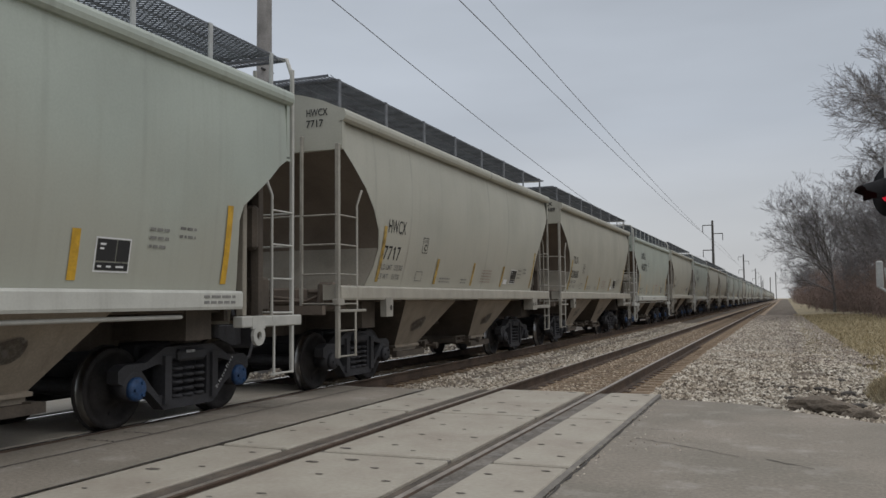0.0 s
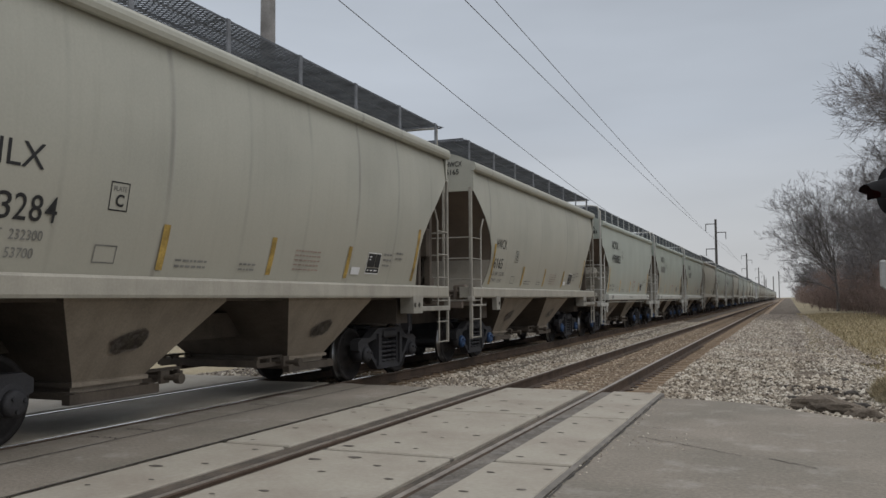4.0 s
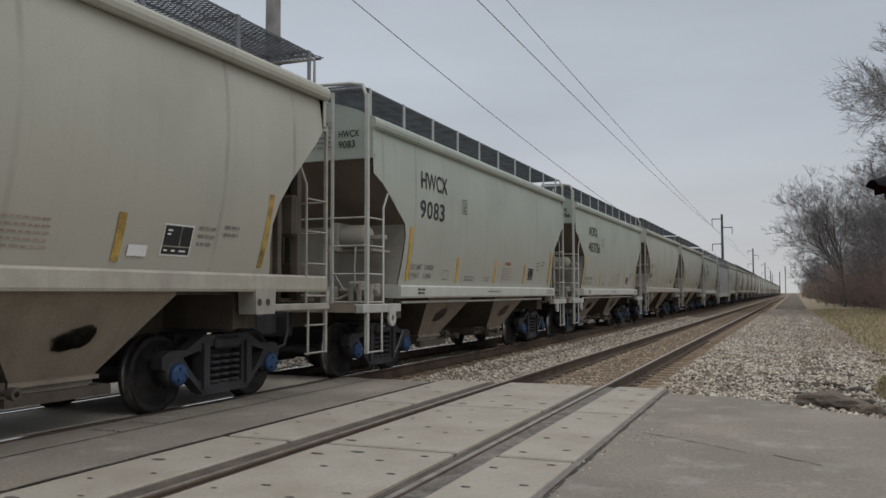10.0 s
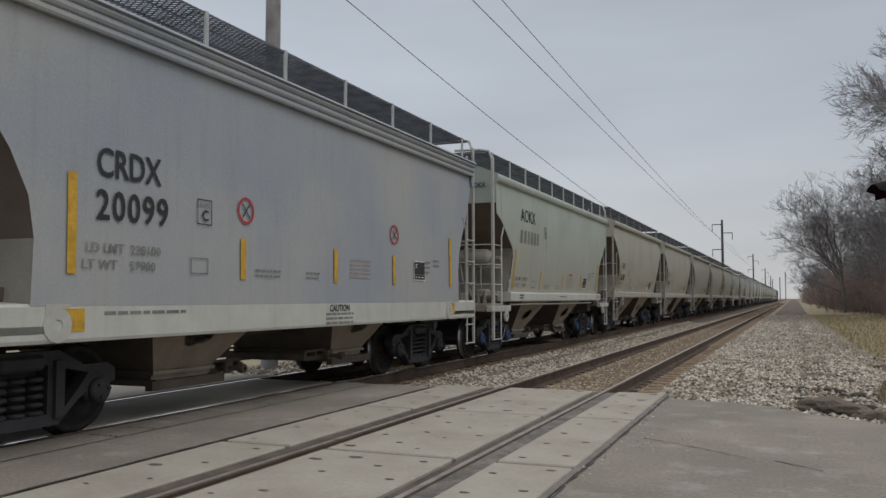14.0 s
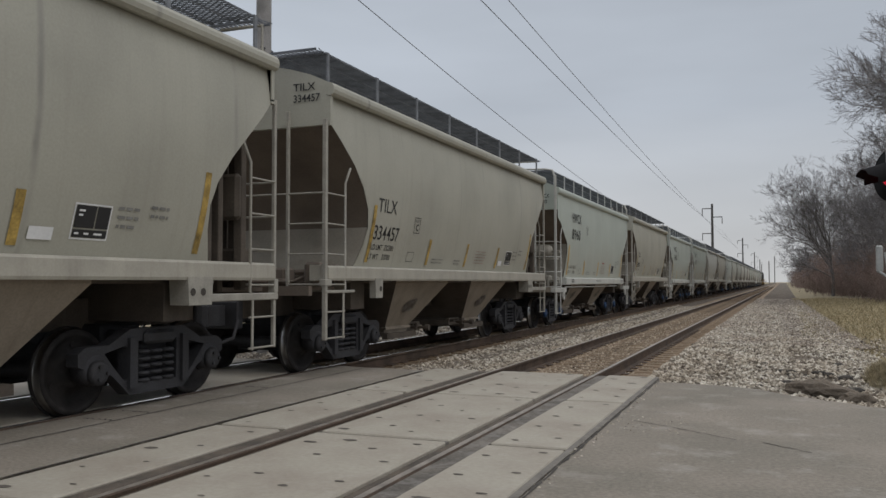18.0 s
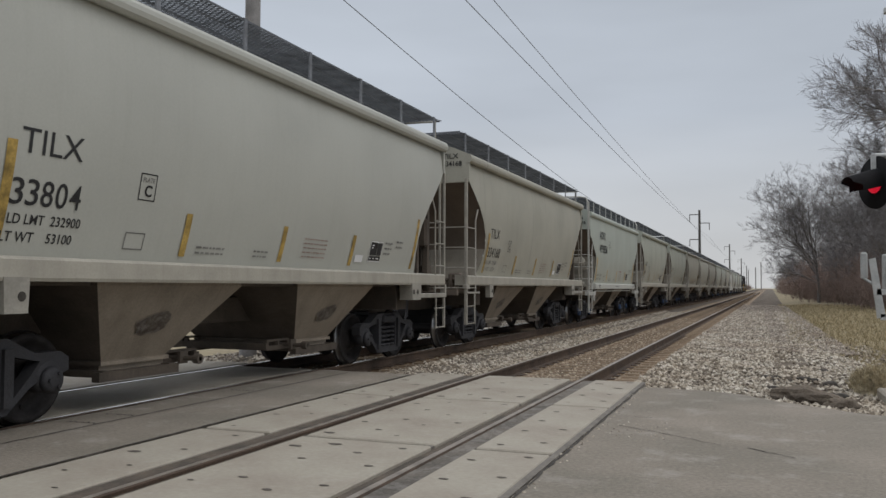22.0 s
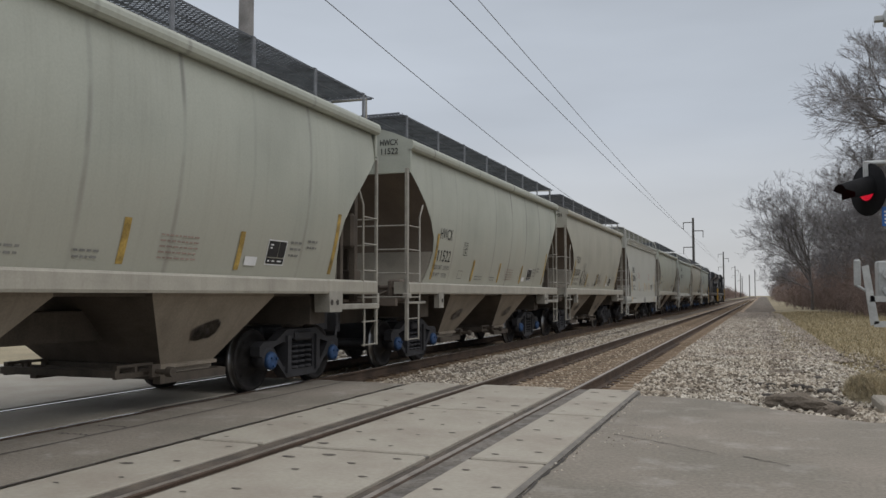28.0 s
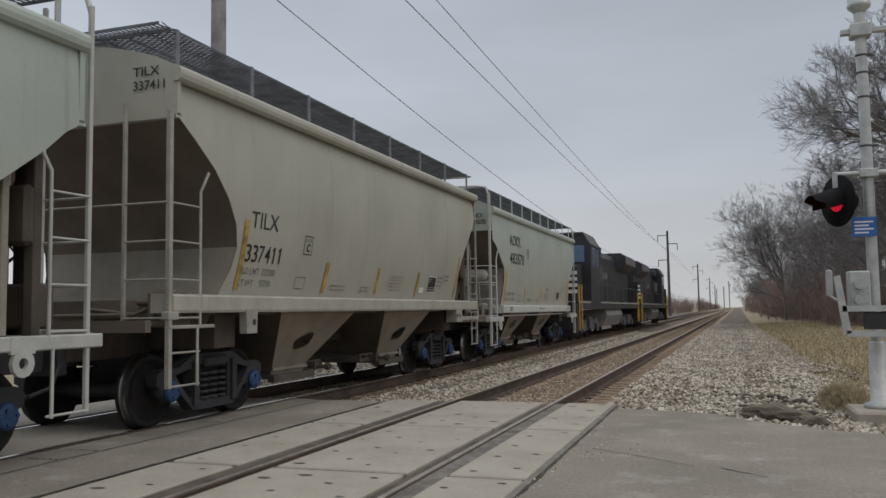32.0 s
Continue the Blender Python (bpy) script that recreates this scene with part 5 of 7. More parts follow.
# ---- locomotives ----
def locomotive(front):
    """A six-axle road diesel, black with pale striping; front is the cab's end, -1 or 1."""
    e = front
    eng = thing("locomotive", "black six-axle diesel locomotive with white stripes and yellow handrails", "locomotive", "locomotives at the end of the train")
    L = 10.9

    def put(name, s, mat, label="", parent=None):
        return part(name, s, mat, parent or eng, label)

    put("frame", Shape().box(-1.5, 1.5, -L, L, 1.30, 1.66, 0.02), LOCOBLACK)
    put("deck_stripe", Shape().box(1.502, 1.508, -L + 0.2, L - 0.2, 1.57, 1.62), DUSTSILL, "pale line along the deck")
    put("fuel_tank", Shape().prism([(-1.35, 1.28), (1.35, 1.28), (1.45, 1.0), (1.2, 0.45), (-1.2, 0.45), (-1.45, 1.0)], "y", -2.9, 2.9), TANKGREY, "dusty grey fuel tank")
    # long hood behind the cab
    hood = Shape()
    y0, y1 = e * 5.2, -e * 10.0
    hood.prism([(-0.92, 1.52), (0.92, 1.52), (0.92, 3.95), (0.80, 4.25), (-0.80, 4.25), (-0.92, 3.95)], "y", y0, y1)
    put("long_hood", hood, LOCOBLACK)
    wing = Shape()
    wing.prism([(-0.92, 3.45), (-1.48, 3.85), (-1.48, 4.30), (-1.2, 4.50), (1.2, 4.50), (1.48, 4.30), (1.48, 3.85), (0.92, 3.45)], "y", -e * 4.6, -e * 9.8)
    put("radiator_wing", wing, LOCOBLACK)
    for i in range(7):
        y = e * 4.6 - e * i * 1.3
        d = Shape().box(0.92, 0.935, y - 0.55, y + 0.55, 1.7, 3.3, 0.01)
        put("hood_door", d, LOCOBLACK)
    put("exhaust_stack", Shape().box(-0.35, 0.35, 0.6, 1.3, 4.24, 4.48, 0.03), LOCOGREY)
    put("dynamic_brake_box", Shape().box(-1.15, 1.15, e * 2.3, e * 4.9, 3.9, 4.38, 0.05), LOCOBLACK)
    put("horn", Shape().tube([(0.3, e * 1.9, 4.25), (0.3, e * 1.9, 4.55)], 0.03, 6).tube([(0.3, e * 1.7, 4.55), (0.3, e * 2.2, 4.55)], 0.06, 8), LOCOGREY)
    # cab and nose
    cab = put("cab", Shape().prism([(-1.52, 1.52), (1.52, 1.52), (1.52, 4.10), (1.20, 4.62), (-1.20, 4.62), (-1.52, 4.10)], "y", e * 5.2, e * 7.9), LOCOBLACK)
    put("cab_roof", Shape().prism([(-1.55, 4.11), (-1.22, 4.66), (1.22, 4.66), (1.55, 4.11), (1.50, 4.11), (1.18, 4.60), (-1.18, 4.60), (-1.50, 4.11)], "y", e * 5.15, e * 7.98), LOCOGREY, "", cab)
    for x0, x1 in ((-1.25, -0.15), (0.15, 1.25)):
        put("windshield", Shape().box(x0, x1, e * 7.90, e * 7.93, 3.35, 4.08, 0.01), GLASS, "blue-tinted window glass", cab)
    for y in (5.7, 6.7):
        put("side_window", Shape().box(1.52, 1.535, e * y, e * (y + 0.80), 3.20, 4.0, 0.005), GLASS, "", cab)
    put("number_board", Shape().box(-0.45, 0.45, e * 7.90, e * 7.94, 4.22, 4.44), WHITETXT, "", cab)
    nose = Shape()
    nose.prism([(e * 7.9, 1.66), (e * 9.75, 1.66), (e * 9.75, 2.85), (e * 9.5, 3.10), (e * 7.9, 3.25)], "x", -1.15, 1.15)
    put("short_hood", nose, LOCOBLACK)
    put("nose_emblem", Shape().box(-0.3, 0.3, e * 9.75, e * 9.762, 2.0, 2.55), WHITETXT, "plain white emblem shape")
    put("hood_emblem", Shape().prism([(-1.7, 2.75), (-1.35, 2.75), (-1.25, 3.1), (-1.1, 3.4), (-1.3, 3.45), (-1.6, 3.2)], "x", 0.936, 0.942), GREYTXT, "plain pale emblem shape")
    for k in range(5):
        put("lettering_bar", Shape().box(0.936, 0.942, -0.6 + 0.34 * k, -0.42 + 0.34 * k, 2.85, 3.2), GREYTXT)
    for y in (-5.4, -7.0, -8.6):
        put("radiator_grille", Shape().box(1.482, 1.49, -e * y * -1 - 0.65, -e * y * -1 + 0.65, 3.9, 4.26), TANKGREY)
    put("air_filter_box", Shape().box(0.93, 1.20, e * 2.6, e * 4.8, 2.6, 3.4, 0.03), LOCOGREY)
    put("hood_rail", Shape().tube([(0.94, y0, 2.05), (0.94, y1, 2.05)], 0.02, 6), LOCOGREY)
    # pilots, striped steps, handrails
    for f in (-1, 1):
        put("end_rail_panel", Shape().box(-1.45, 1.45, f * 10.86, f * 10.89, 1.66, 3.0), LOCOBLACK)
        pil = put("pilot", Shape().prism([(f * 10.9, 1.5), (f * 11.15, 1.5), (f * 11.2, 0.5), (f * 11.05, 0.22), (f * 10.9, 0.5)], "x", -1.45, 1.45), LOCOBLACK)
        for z in (1.95, 2.20, 2.45, 2.70):
            put("end_stripe", Shape().box(-1.45, 1.45, f * 10.9, f * 10.92, z, z + 0.14), WHITETXT, "white warning stripe", pil)
        for sx in (-1, 1):
            for k in range(4):
                z = 0.45 + 0.28 * k
                put("step", Shape().box(sx * 1.1, sx * 1.5, f * (10.25 - 0.03 * k), f * 10.75, z, z + 0.03), LOCOGREY)
            for yy in (10.2, 10.8):
                put("step_rail", Shape().tube([(sx * 1.49, f * yy, 0.50), (sx * 1.49, f * yy, 2.30)], 0.03, 6), YELLOW, "yellow grab rail")
        put("coupler", Shape().box(-0.12, 0.12, f * 11.1, f * 11.6, 0.75, 0.98, 0.03), IRON)
        put("headlight", Shape().tube([(-0.12, f * 10.0 if f != e else f * 9.7, 3.1 if f == e else 3.9), (-0.12, f * 10.08 if f != e else f * 9.82, 3.1 if f == e else 3.9)], 0.09, 10), GALV)
    for sx in (-1, 1):
        put("handrail", Shape().tube([(sx * 1.46, -e * 10.2, 2.45), (sx * 1.46, e * 5.1, 2.45)], 0.02, 6), LOCOGREY)
        for k in range(10):
            y = -e * 10.1 + e * k * 1.68
            put("stanchion", Shape().tube([(sx * 1.46, y, 1.5), (sx * 1.46, y, 2.45)], 0.018, 5), LOCOGREY)
    # trucks
    for f in (-1, 1):
        yc = f * 6.8
        fr = Shape()
        for sx in (-1, 1):
            fr.prism([(yc - 2.6, 0.55), (yc - 2.5, 0.95), (yc - 0.9, 0.80), (yc, 1.0), (yc + 0.9, 0.80), (yc + 2.5, 0.95), (yc + 2.6, 0.55), (yc + 2.2, 0.38), (yc - 2.2, 0.38)], "x", sx * 0.98, sx * 1.18)
            fr.box(sx * 1.18, sx * 1.30, yc - 0.35, yc + 0.35, 0.45, 0.95, 0.03)
        tr = put("truck_frame", fr, LOCOGREY)
        for dy in (-1.85, 0, 1.85):
            w = Shape()
            for sx in (-1, 1):
                w.lathe([(sx * 0.66, 0.52), (sx * 0.69, 0.52), (sx * 0.70, 0.50), (sx * 0.78, 0.495), (sx * 0.79, 0.40), (sx * 0.74, 0.38), (sx * 0.76, 0.12)], "x", (0, yc + dy, 0.495), 28)
            w.tube([(-1.1, yc + dy, 0.495), (1.1, yc + dy, 0.495)], 0.1, 10)
            put("wheelset", w, WHEEL, "", tr)
            put("journal_box", Shape().box(1.18, 1.32, yc + dy - 0.2, yc + dy + 0.2, 0.36, 0.66, 0.03), LOCOGREY, "", tr)
    return eng


LOCO_GAP = 11.6
last_y = CARS[-1][1]
LOCOS = [(locomotive(-1), last_y + HALF + LOCO_GAP), (locomotive(1), last_y + HALF + 3 * LOCO_GAP)]

# ---- the setting ----
def swing(y):
    """The tracks swing slowly to the right beyond the crossing."""
    u = y - 14.0
    return 0.0050 * (math.sqrt(u * u + 36.0) + u)


GRASS = ((-3000, 2.6), (9, 2.6), (14, 1.6), (18, 1.85), (20.7, 1.95), (23, 1.5), (26, 1.17), (51, 1.59), (276, 4.8), (1000, 15.0), (3000, 45.0))


def grass_line(y):
    """Where the gravel beside the near track gives way to grass."""
    for (ya, xa), (yb, xb) in zip(GRASS, GRASS[1:]):
        if y <= yb:
            return xa + (xb - xa) * (y - ya) / (yb - ya)
    return GRASS[-1][1]


GROUND = tagged(new("ground"), "dry winter ground of pale grass and earth", "ground", kind="structure")
xs = [-2500, -600, -200, -90, -50, -30, -20, -14] + [-12 + 1.0 * i for i in range(40)] + [32, 42, 60, 90, 200, 600, 2500]
ys = [-2500, -500, -120, -50, -25] + [-14 + 1.5 * i for i in range(70)] + [100, 120, 160, 220, 300, 450, 700, 1200, 3000]


def ground_z(x, y):
    z = -0.42
    start = grass_line(y) - 0.25
    if start < x < 40:
        z += 0.12 * min(1, (x - start) / 2.0) + 0.05 * noise.noise((x * 0.4, y * 0.25, 0.0))
    elif x <= -13:
        z += 0.08 * noise.noise((x * 0.3, y * 0.2, 3.0))
    if y < ROAD_FAR + 0.2 and y > -10:
        z = min(z, -0.30)
    return z


s = Shape().sheet([[(x, y, ground_z(x, y)) for x in xs] for y in ys])
part("ground_surface", s, EARTH, GROUND)

ROAD = tagged(new("road"), "worn grey asphalt road crossing both tracks", "road", kind="structure")


def bend(x):
    """Far edge of the road beyond the near track, rounding away to the right."""
    pts = ((-1.5, 11.22), (-0.7, 11.17), (-0.17, 10.89), (0.31, 10.33), (1.02, 9.75), (3.0, 8.9), (14.5, 7.6))
    for (xa, ya), (xb, yb) in zip(pts, pts[1:]):
        if x <= xb:
            return ya + (yb - ya) * (x - xa) / (xb - xa)
    return pts[-1][1]


def road_slab(name, x0, x1, y0, y1, mat, skew=0.0, seed=0):
    """A slab with a ragged far edge."""
    rnd = random.Random(seed)
    n = max(2, int((x1 - x0) / 0.18))
    n = min(n, 90)
    top, s = [], Shape()
    edge = [(x0 + (x1 - x0) * i / n, (y1 + skew * (i / n) if x0 < -1.5 else bend(x0 + (x1 - x0) * i / n)) + rnd.uniform(-0.035, 0.035)) for i in range(n + 1)]
    a = [(x, y0, 0.0) for x, _ in edge]
    b = [(x, y, 0.0) for x, y in edge]
    c = [(x, y + 0.06, -0.06) for x, y in edge]
    d = [(x, y + 0.08, -0.5) for x, y in edge]
    s.sheet([a, b, c, d], False)
    s.add([(x0, y0, 0), (x0, y0, -0.5), (x0, y1, -0.5), (x0, y1, 0)], [(0, 1, 2, 3)])
    s.add([(x1, y0, 0), (x1, y0, -0.5), (x1, y1 + skew, -0.5), (x1, y1 + skew, 0)], [(0, 1, 2, 3)])
    return part(name, s, mat, ROAD)


road_slab("asphalt_slab", -1.44, 14.0, -9.0, ROAD_FAR + 0.02, ASPHALT, -3.2, 1)
road_slab("asphalt_slab", FAR_X + 0.885, -4.84, -9.0, ROAD_FAR + 0.25, ASPHALT, -0.10, 2)
road_slab("concrete_slab", -60.0, FAR_X - 0.885, -9.0, ROAD_FAR + 0.6, CONCRETE, 0.2, 3)
road_slab("asphalt_slab", FAR_X - 0.655, FAR_X + 0.655, -9.0, ROAD_FAR + 0.25, CONCRETE, 0.0, 4)


def crack(pts, w, seed):
    rnd = random.Random(seed)
    s = Shape()
    rows = []
    for (x0, y0), (x1, y1) in zip(pts, pts[1:]):
        for i in range(8):
            k = i / 8
            x, y = x0 + (x1 - x0) * k, y0 + (y1 - y0) * k + rnd.uniform(-0.02, 0.02)
            ww = w * rnd.uniform(0.3, 1.0)
            rows.append([(x, y - ww, 0.004), (x, y + ww, 0.004)])
    s.sheet(rows, False)
    return part("crack", s, HOLE, ROAD)


crack([(-1.24, 8.03), (-0.75, 7.70), (-0.23, 7.30)], 0.010, 1)
crack([(-0.09, 7.29), (0.31, 6.96)], 0.012, 5)
crack([(-1.19, 8.63), (-0.98, 8.61)], 0.008, 6)
for i, y in enumerate((8.9, 6.27, 6.77, 3.6)):
    crack([(-6.2, y), (-6.0, y + 0.01), (-5.83, y)], 0.018, 20 + i)


def seam(x, y0, y1, w, seed):
    """A dirt-filled lengthwise joint between slabs."""
    rnd = random.Random(seed)
    s = Shape()
    n = int((y1 - y0) / 0.15)
    rows = []
    for i in range(n + 1):
        ww, dx = w * rnd.uniform(0.4, 1.0), rnd.uniform(-0.008, 0.008)
        rows.append([(x + dx - ww, y0 + (y1 - y0) * i / n, 0.004), (x + dx + ww, y0 + (y1 - y0) * i / n, 0.004)])
    s.sheet(rows, False)
    return part("crack", s, HOLE, ROAD)


seam(-5.82, -4.0, 11.4, 0.018, 31)
seam(-4.83, -4.0, 11.4, 0.016, 32)
seam(-1.43, -4.0, 11.2, 0.016, 33)


RAIL_YS = [-120, -40, 0, 6, 9, 12, 15, 18, 22, 26, 32, 40, 60, 100, 200, 400, 700, 1000]


def track(name, x, label):
    tr = tagged(new(name), label, "railway track", kind="structure")
    for sx in (-1, 1):
        xc = x + sx * RAIL
        prof = [(-0.075, -0.172), (0.075, -0.172), (0.075, -0.160), (0.012, -0.145), (0.010, -0.045), (0.036, -0.034), (0.037, -0.010), (0.030, -0.001), (-0.030, -0.001), (-0.037, -0.010), (-0.036, -0.034), (-0.010, -0.045), (-0.012, -0.145), (-0.075, -0.160)]
        s = Shape().sheet([[(xc + swing(y) + a, y, z) for a, z in prof] for y in RAIL_YS], False, True)
        rail = part("rail", s, RUST, tr, "rust-brown steel rail")
        near = x == NEAR_X
        w = 0.024 if near else 0.026
        h = Shape().sheet([[(xc + swing(y) + a, y, z) for a, z in ((-w, -0.002), (w, -0.002), (w, 0.0015), (-w, 0.0015))] for y in RAIL_YS], False, True)
        part("rail_head", h, DULLHEAD if near else SHINE, rail, "dull running surface" if near else "polished running surface")
    return tr


TRACK_NEAR = track("track_near", NEAR_X, "empty near track with rusty sides and polished rail heads")
TRACK_FAR = track("track_far", FAR_X, "track that carries the train")


def tie_mesh(seed):
    rnd = random.Random(seed)
    s = Shape()
    s.box(-1.30, 1.30, -0.115, 0.115, -0.36, -0.172 + rnd.uniform(-0.004, 0.0), 0.012)
    for v in range(len(s.v)):
        x, y, z = s.v[v]
        s.v[v] = (x + 0.01 * noise.noise((x * 3, y * 9, seed)), y + 0.012 * noise.noise((x * 2, y * 5, seed + 7)), z + 0.006 * noise.noise((x * 5, y * 5, seed)))
    return s.mesh("tie", TIE)


TIES = [tie_mesh(i) for i in range(6)]
PLATE = Shape().box(-0.18, 0.18, -0.10, 0.10, -0.172, -0.158, 0.004).mesh("tie_plate", RUST)
random.seed(4)
for tr, x in ((TRACK_NEAR, NEAR_X), (TRACK_FAR, FAR_X)):
    y = ROAD_FAR + 0.75
    for i in range(110 if tr is TRACK_NEAR else 80):
        t = part("tie", random.choice(TIES), None, tr)
        t.location = (x + swing(y) + random.uniform(-0.04, 0.04), y, 0)
        t.rotation_euler = (0, 0, random.uniform(-0.02, 0.02))
        if i < 30:
            for sx in (-1, 1):
                p = part("tie_plate", PLATE, None, tr)
                p.location = (x + swing(y) + sx * RAIL, y, 0)
        y += 0.495 + random.uniform(-0.02, 0.02)
    far = Shape()
    while y < 260:
        far.box(x + swing(y) - 1.3, x + swing(y) + 1.3, y - 0.115, y + 0.115, -0.36, -0.172)
        y += 0.5
    tagged(part("far_ties", far, TIE, tr), kind="stuff")


def bed(x):
    """Ballast under a track: crown between the rails, sloping shoulders."""
    s = Shape()
    prof = [(-2.3, -0.44), (-1.75, -0.24), (-1.35, -0.19), (-0.85, -0.20), (0, -0.215), (0.85, -0.20), (1.35, -0.19), (1.75, -0.24), (2.3, -0.44)]
    ylist = [ROAD_FAR - 0.2 + 0.5 * i for i in range(90)] + [60, 80, 120, 200, 400, 1000]
    s.sheet([[(x + swing(y) + a, y, z + 0.012 * noise.noise((a * 3, y * 2, x))) for a, z in prof] for y in ylist])
    s.sheet([[(x + a, y, z) for a, z in prof] for y in (-120, -50, -9.1)])
    return s


BALLAST_BED = tagged(new("ballast"), "grey crushed-stone ballast under and beside the tracks", "ballast", kind="structure")
part("ballast_bed", bed(NEAR_X), BALLAST, BALLAST_BED)
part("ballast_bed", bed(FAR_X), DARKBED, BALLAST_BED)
fill = Shape()
ylist = [ROAD_FAR - 0.2 + 0.5 * i for i in range(90)] + [60, 80, 120, 200, 400, 1000]
fill.sheet([[(x + swing(y), y, z + 0.02 * noise.noise((x * 2, y * 1.5, 5.0))) for x, z in ((-5.7, -0.30), (-5.2, -0.30), (-4.7, -0.30))] for y in ylist])
part("ballast_bed", fill, BALLAST, BALLAST_BED)
apron = Shape()
for_apron = [9.0, 9.5, 10.0, 10.5, 11.0] + ylist
lines = []
for y in for_apron:
    g = grass_line(y)
    row = []
    for k, z in ((0.0, -0.25), (0.14, -0.22), (0.30, -0.24), (0.47, -0.27), (0.66, -0.29), (0.84, -0.33), (1.0, -0.40), (1.12, -0.50)):
        x = -1.75 + swing(y) + (g + 0.1 + 1.75 - swing(y)) * k
        row.append((x, y, z + 0.025 * noise.noise((x * 2, y * 1.5, 9.0))))
    lines.append(row)
apron.sheet(lines)
part("gravel_apron", apron, DIRT, BALLAST_BED)
left = Shape()
left.sheet([[(x, y, z) for x, z in ((-13.0, -0.45), (-11.5, -0.30), (-9.4, -0.26), (-8.6, -0.24))] for y in (-9.2, -60)][::-1])
left.sheet([[(x, y, z) for x, z in ((-13.0, -0.45), (-11.5, -0.30), (-9.4, -0.26), (-8.6, -0.24))] for y in (ROAD_FAR, 30, 60, 120, 300, 1000)])
part("gravel_apron", left, DIRT, BALLAST_BED)


def stones(n, x0, x1, y0, y1, height, r0, r1, seed, parent, bias=1.0, thin=None, mat=None):
    """Loose stones strewn over a strip, joined in one mesh."""
    rng = np.random.default_rng(seed)
    base = np.array([(1, 0, 0), (-1, 0, 0), (0, 1, 0), (0, -1, 0), (0, 0, 1), (0, 0, -1)], float)
    tri = np.array([(0, 2, 4), (2, 1, 4), (1, 3, 4), (3, 0, 4), (2, 0, 5), (1, 2, 5), (3, 1, 5), (0, 3, 5)])
    u = rng.random(n) ** bias
    cx, cy = x0 + (x1 - x0) * rng.random(n), y0 + (y1 - y0) * u
    if thin:
        keep = np.array([thin(px, py) for px, py in zip(cx, cy)]) > rng.random(n)
        cx, cy = cx[keep], cy[keep]
        n = len(cx)
    r = r0 + (r1 - r0) * rng.random(n) ** 2
    v = base[None] * (0.65 + 0.6 * rng.random((n, 6, 1))) + 0.3 * (rng.random((n, 6, 3)) - 0.5)
    a = rng.random(n) * 6.283
    t = (rng.random(n) - 0.5) * 1.2
    ca, sa, ct, st = np.cos(a), np.sin(a), np.cos(t), np.sin(t)
    vx, vy, vz = v[..., 0], v[..., 1], v[..., 2] * 0.75
    vy, vz = vy * ct[:, None] - vz * st[:, None], vy * st[:, None] + vz * ct[:, None]
    vx, vy = vx * ca[:, None] - vy * sa[:, None], vx * sa[:, None] + vy * ca[:, None]
    shift = np.array([swing(py) if px < -1.2 else 0.0 for px, py in zip(cx, cy)])
    cz = np.array([height(px, py) for px, py in zip(cx, cy)]) + r * 0.35
    cx = cx + shift
    P = np.stack([cx[:, None] + r[:, None] * vx, cy[:, None] + r[:, None] * vy, cz[:, None] + r[:, None] * vz], -1).reshape(-1, 3)
    F = (tri[None] + 6 * np.arange(n)[:, None, None]).reshape(-1, 3)
    me = bpy.data.meshes.new("loose_stones")
    me.from_pydata(P.tolist(), [], F.tolist())
    me.materials.append(mat or STONE)
    return tagged(part("loose_stones", me, None, parent, "loose crushed stone"), kind="stuff")


def apron_z(x, y):
    if x < -1.3:
        return -0.185 - 0.08 * (x + 1.85)
    return -0.23 - 0.03 * max(0, x + 1) / 2


def bed_z(x, y):
    return -0.210


def trough_z(x, y):
    """Ballast between the two tracks, rising to the tie ends."""
    return -0.275 + 0.085 * max(0.0, (abs(x + 5.19) - 0.35) / 0.40)


def lane(x, y):
    """How thickly stones lie on the apron: thin in the worn lane and in patches, none past the grass line."""
    k = 1.0
    if y > 18 and abs(x - 0.62) < 0.30:
        k *= 0.25
    k *= min(1.0, max(0.15, 0.75 + 1.1 * noise.noise((x * 0.9, y * 0.5, 4.0))))
    if x > grass_line(y) + 0.25 * noise.noise((y * 0.5, 0, 7)):
        k *= 0.15
    return k


stones(62000, -1.85, 2.9, 9.4, 26, apron_z, 0.010, 0.052, 1, BALLAST_BED, 1.35, lane)
stones(34000, -1.85, 1.9, 24, 60, apron_z, 0.016, 0.05, 2, BALLAST_BED, 1.5, lane)
stones(26000, -1.85, 2.2, 22, 80, apron_z, 0.014, 0.045, 12, BALLAST_BED, 1.4, None, FINESTONE)
stones(5000, -2.35, -1.55, ROAD_FAR + 0.5, 40, lambda x, y: -0.205 - 0.03 * (x + 2.35), 0.014, 0.040, 13, BALLAST_BED, 1.5, None, RUSTSTONE)
stones(30000, -5.98, -4.40, ROAD_FAR + 0.1, 55, trough_z, 0.020, 0.055, 3, BALLAST_BED, 1.6)
stones(16000, NEAR_X - 0.72, NEAR_X + 0.72, ROAD_FAR + 0.5, 42, lambda x, y: -0.200, 0.014, 0.040, 4, BALLAST_BED, 1.6, None, RUSTSTONE)
stones(4000, FAR_X - 1.3, FAR_X + 1.3, ROAD_FAR + 0.5, 34, bed_z, 0.018, 0.045, 5, BALLAST_BED, 1.5)
stones(5000, -11.5, -8.5, ROAD_FAR, 40, lambda x, y: -0.27, 0.025, 0.06, 6, BALLAST_BED, 1.4)
stones(160, -1.3, -0.75, 7.3, 8.4, lambda x, y: -0.003, 0.004, 0.012, 8, BALLAST_BED)
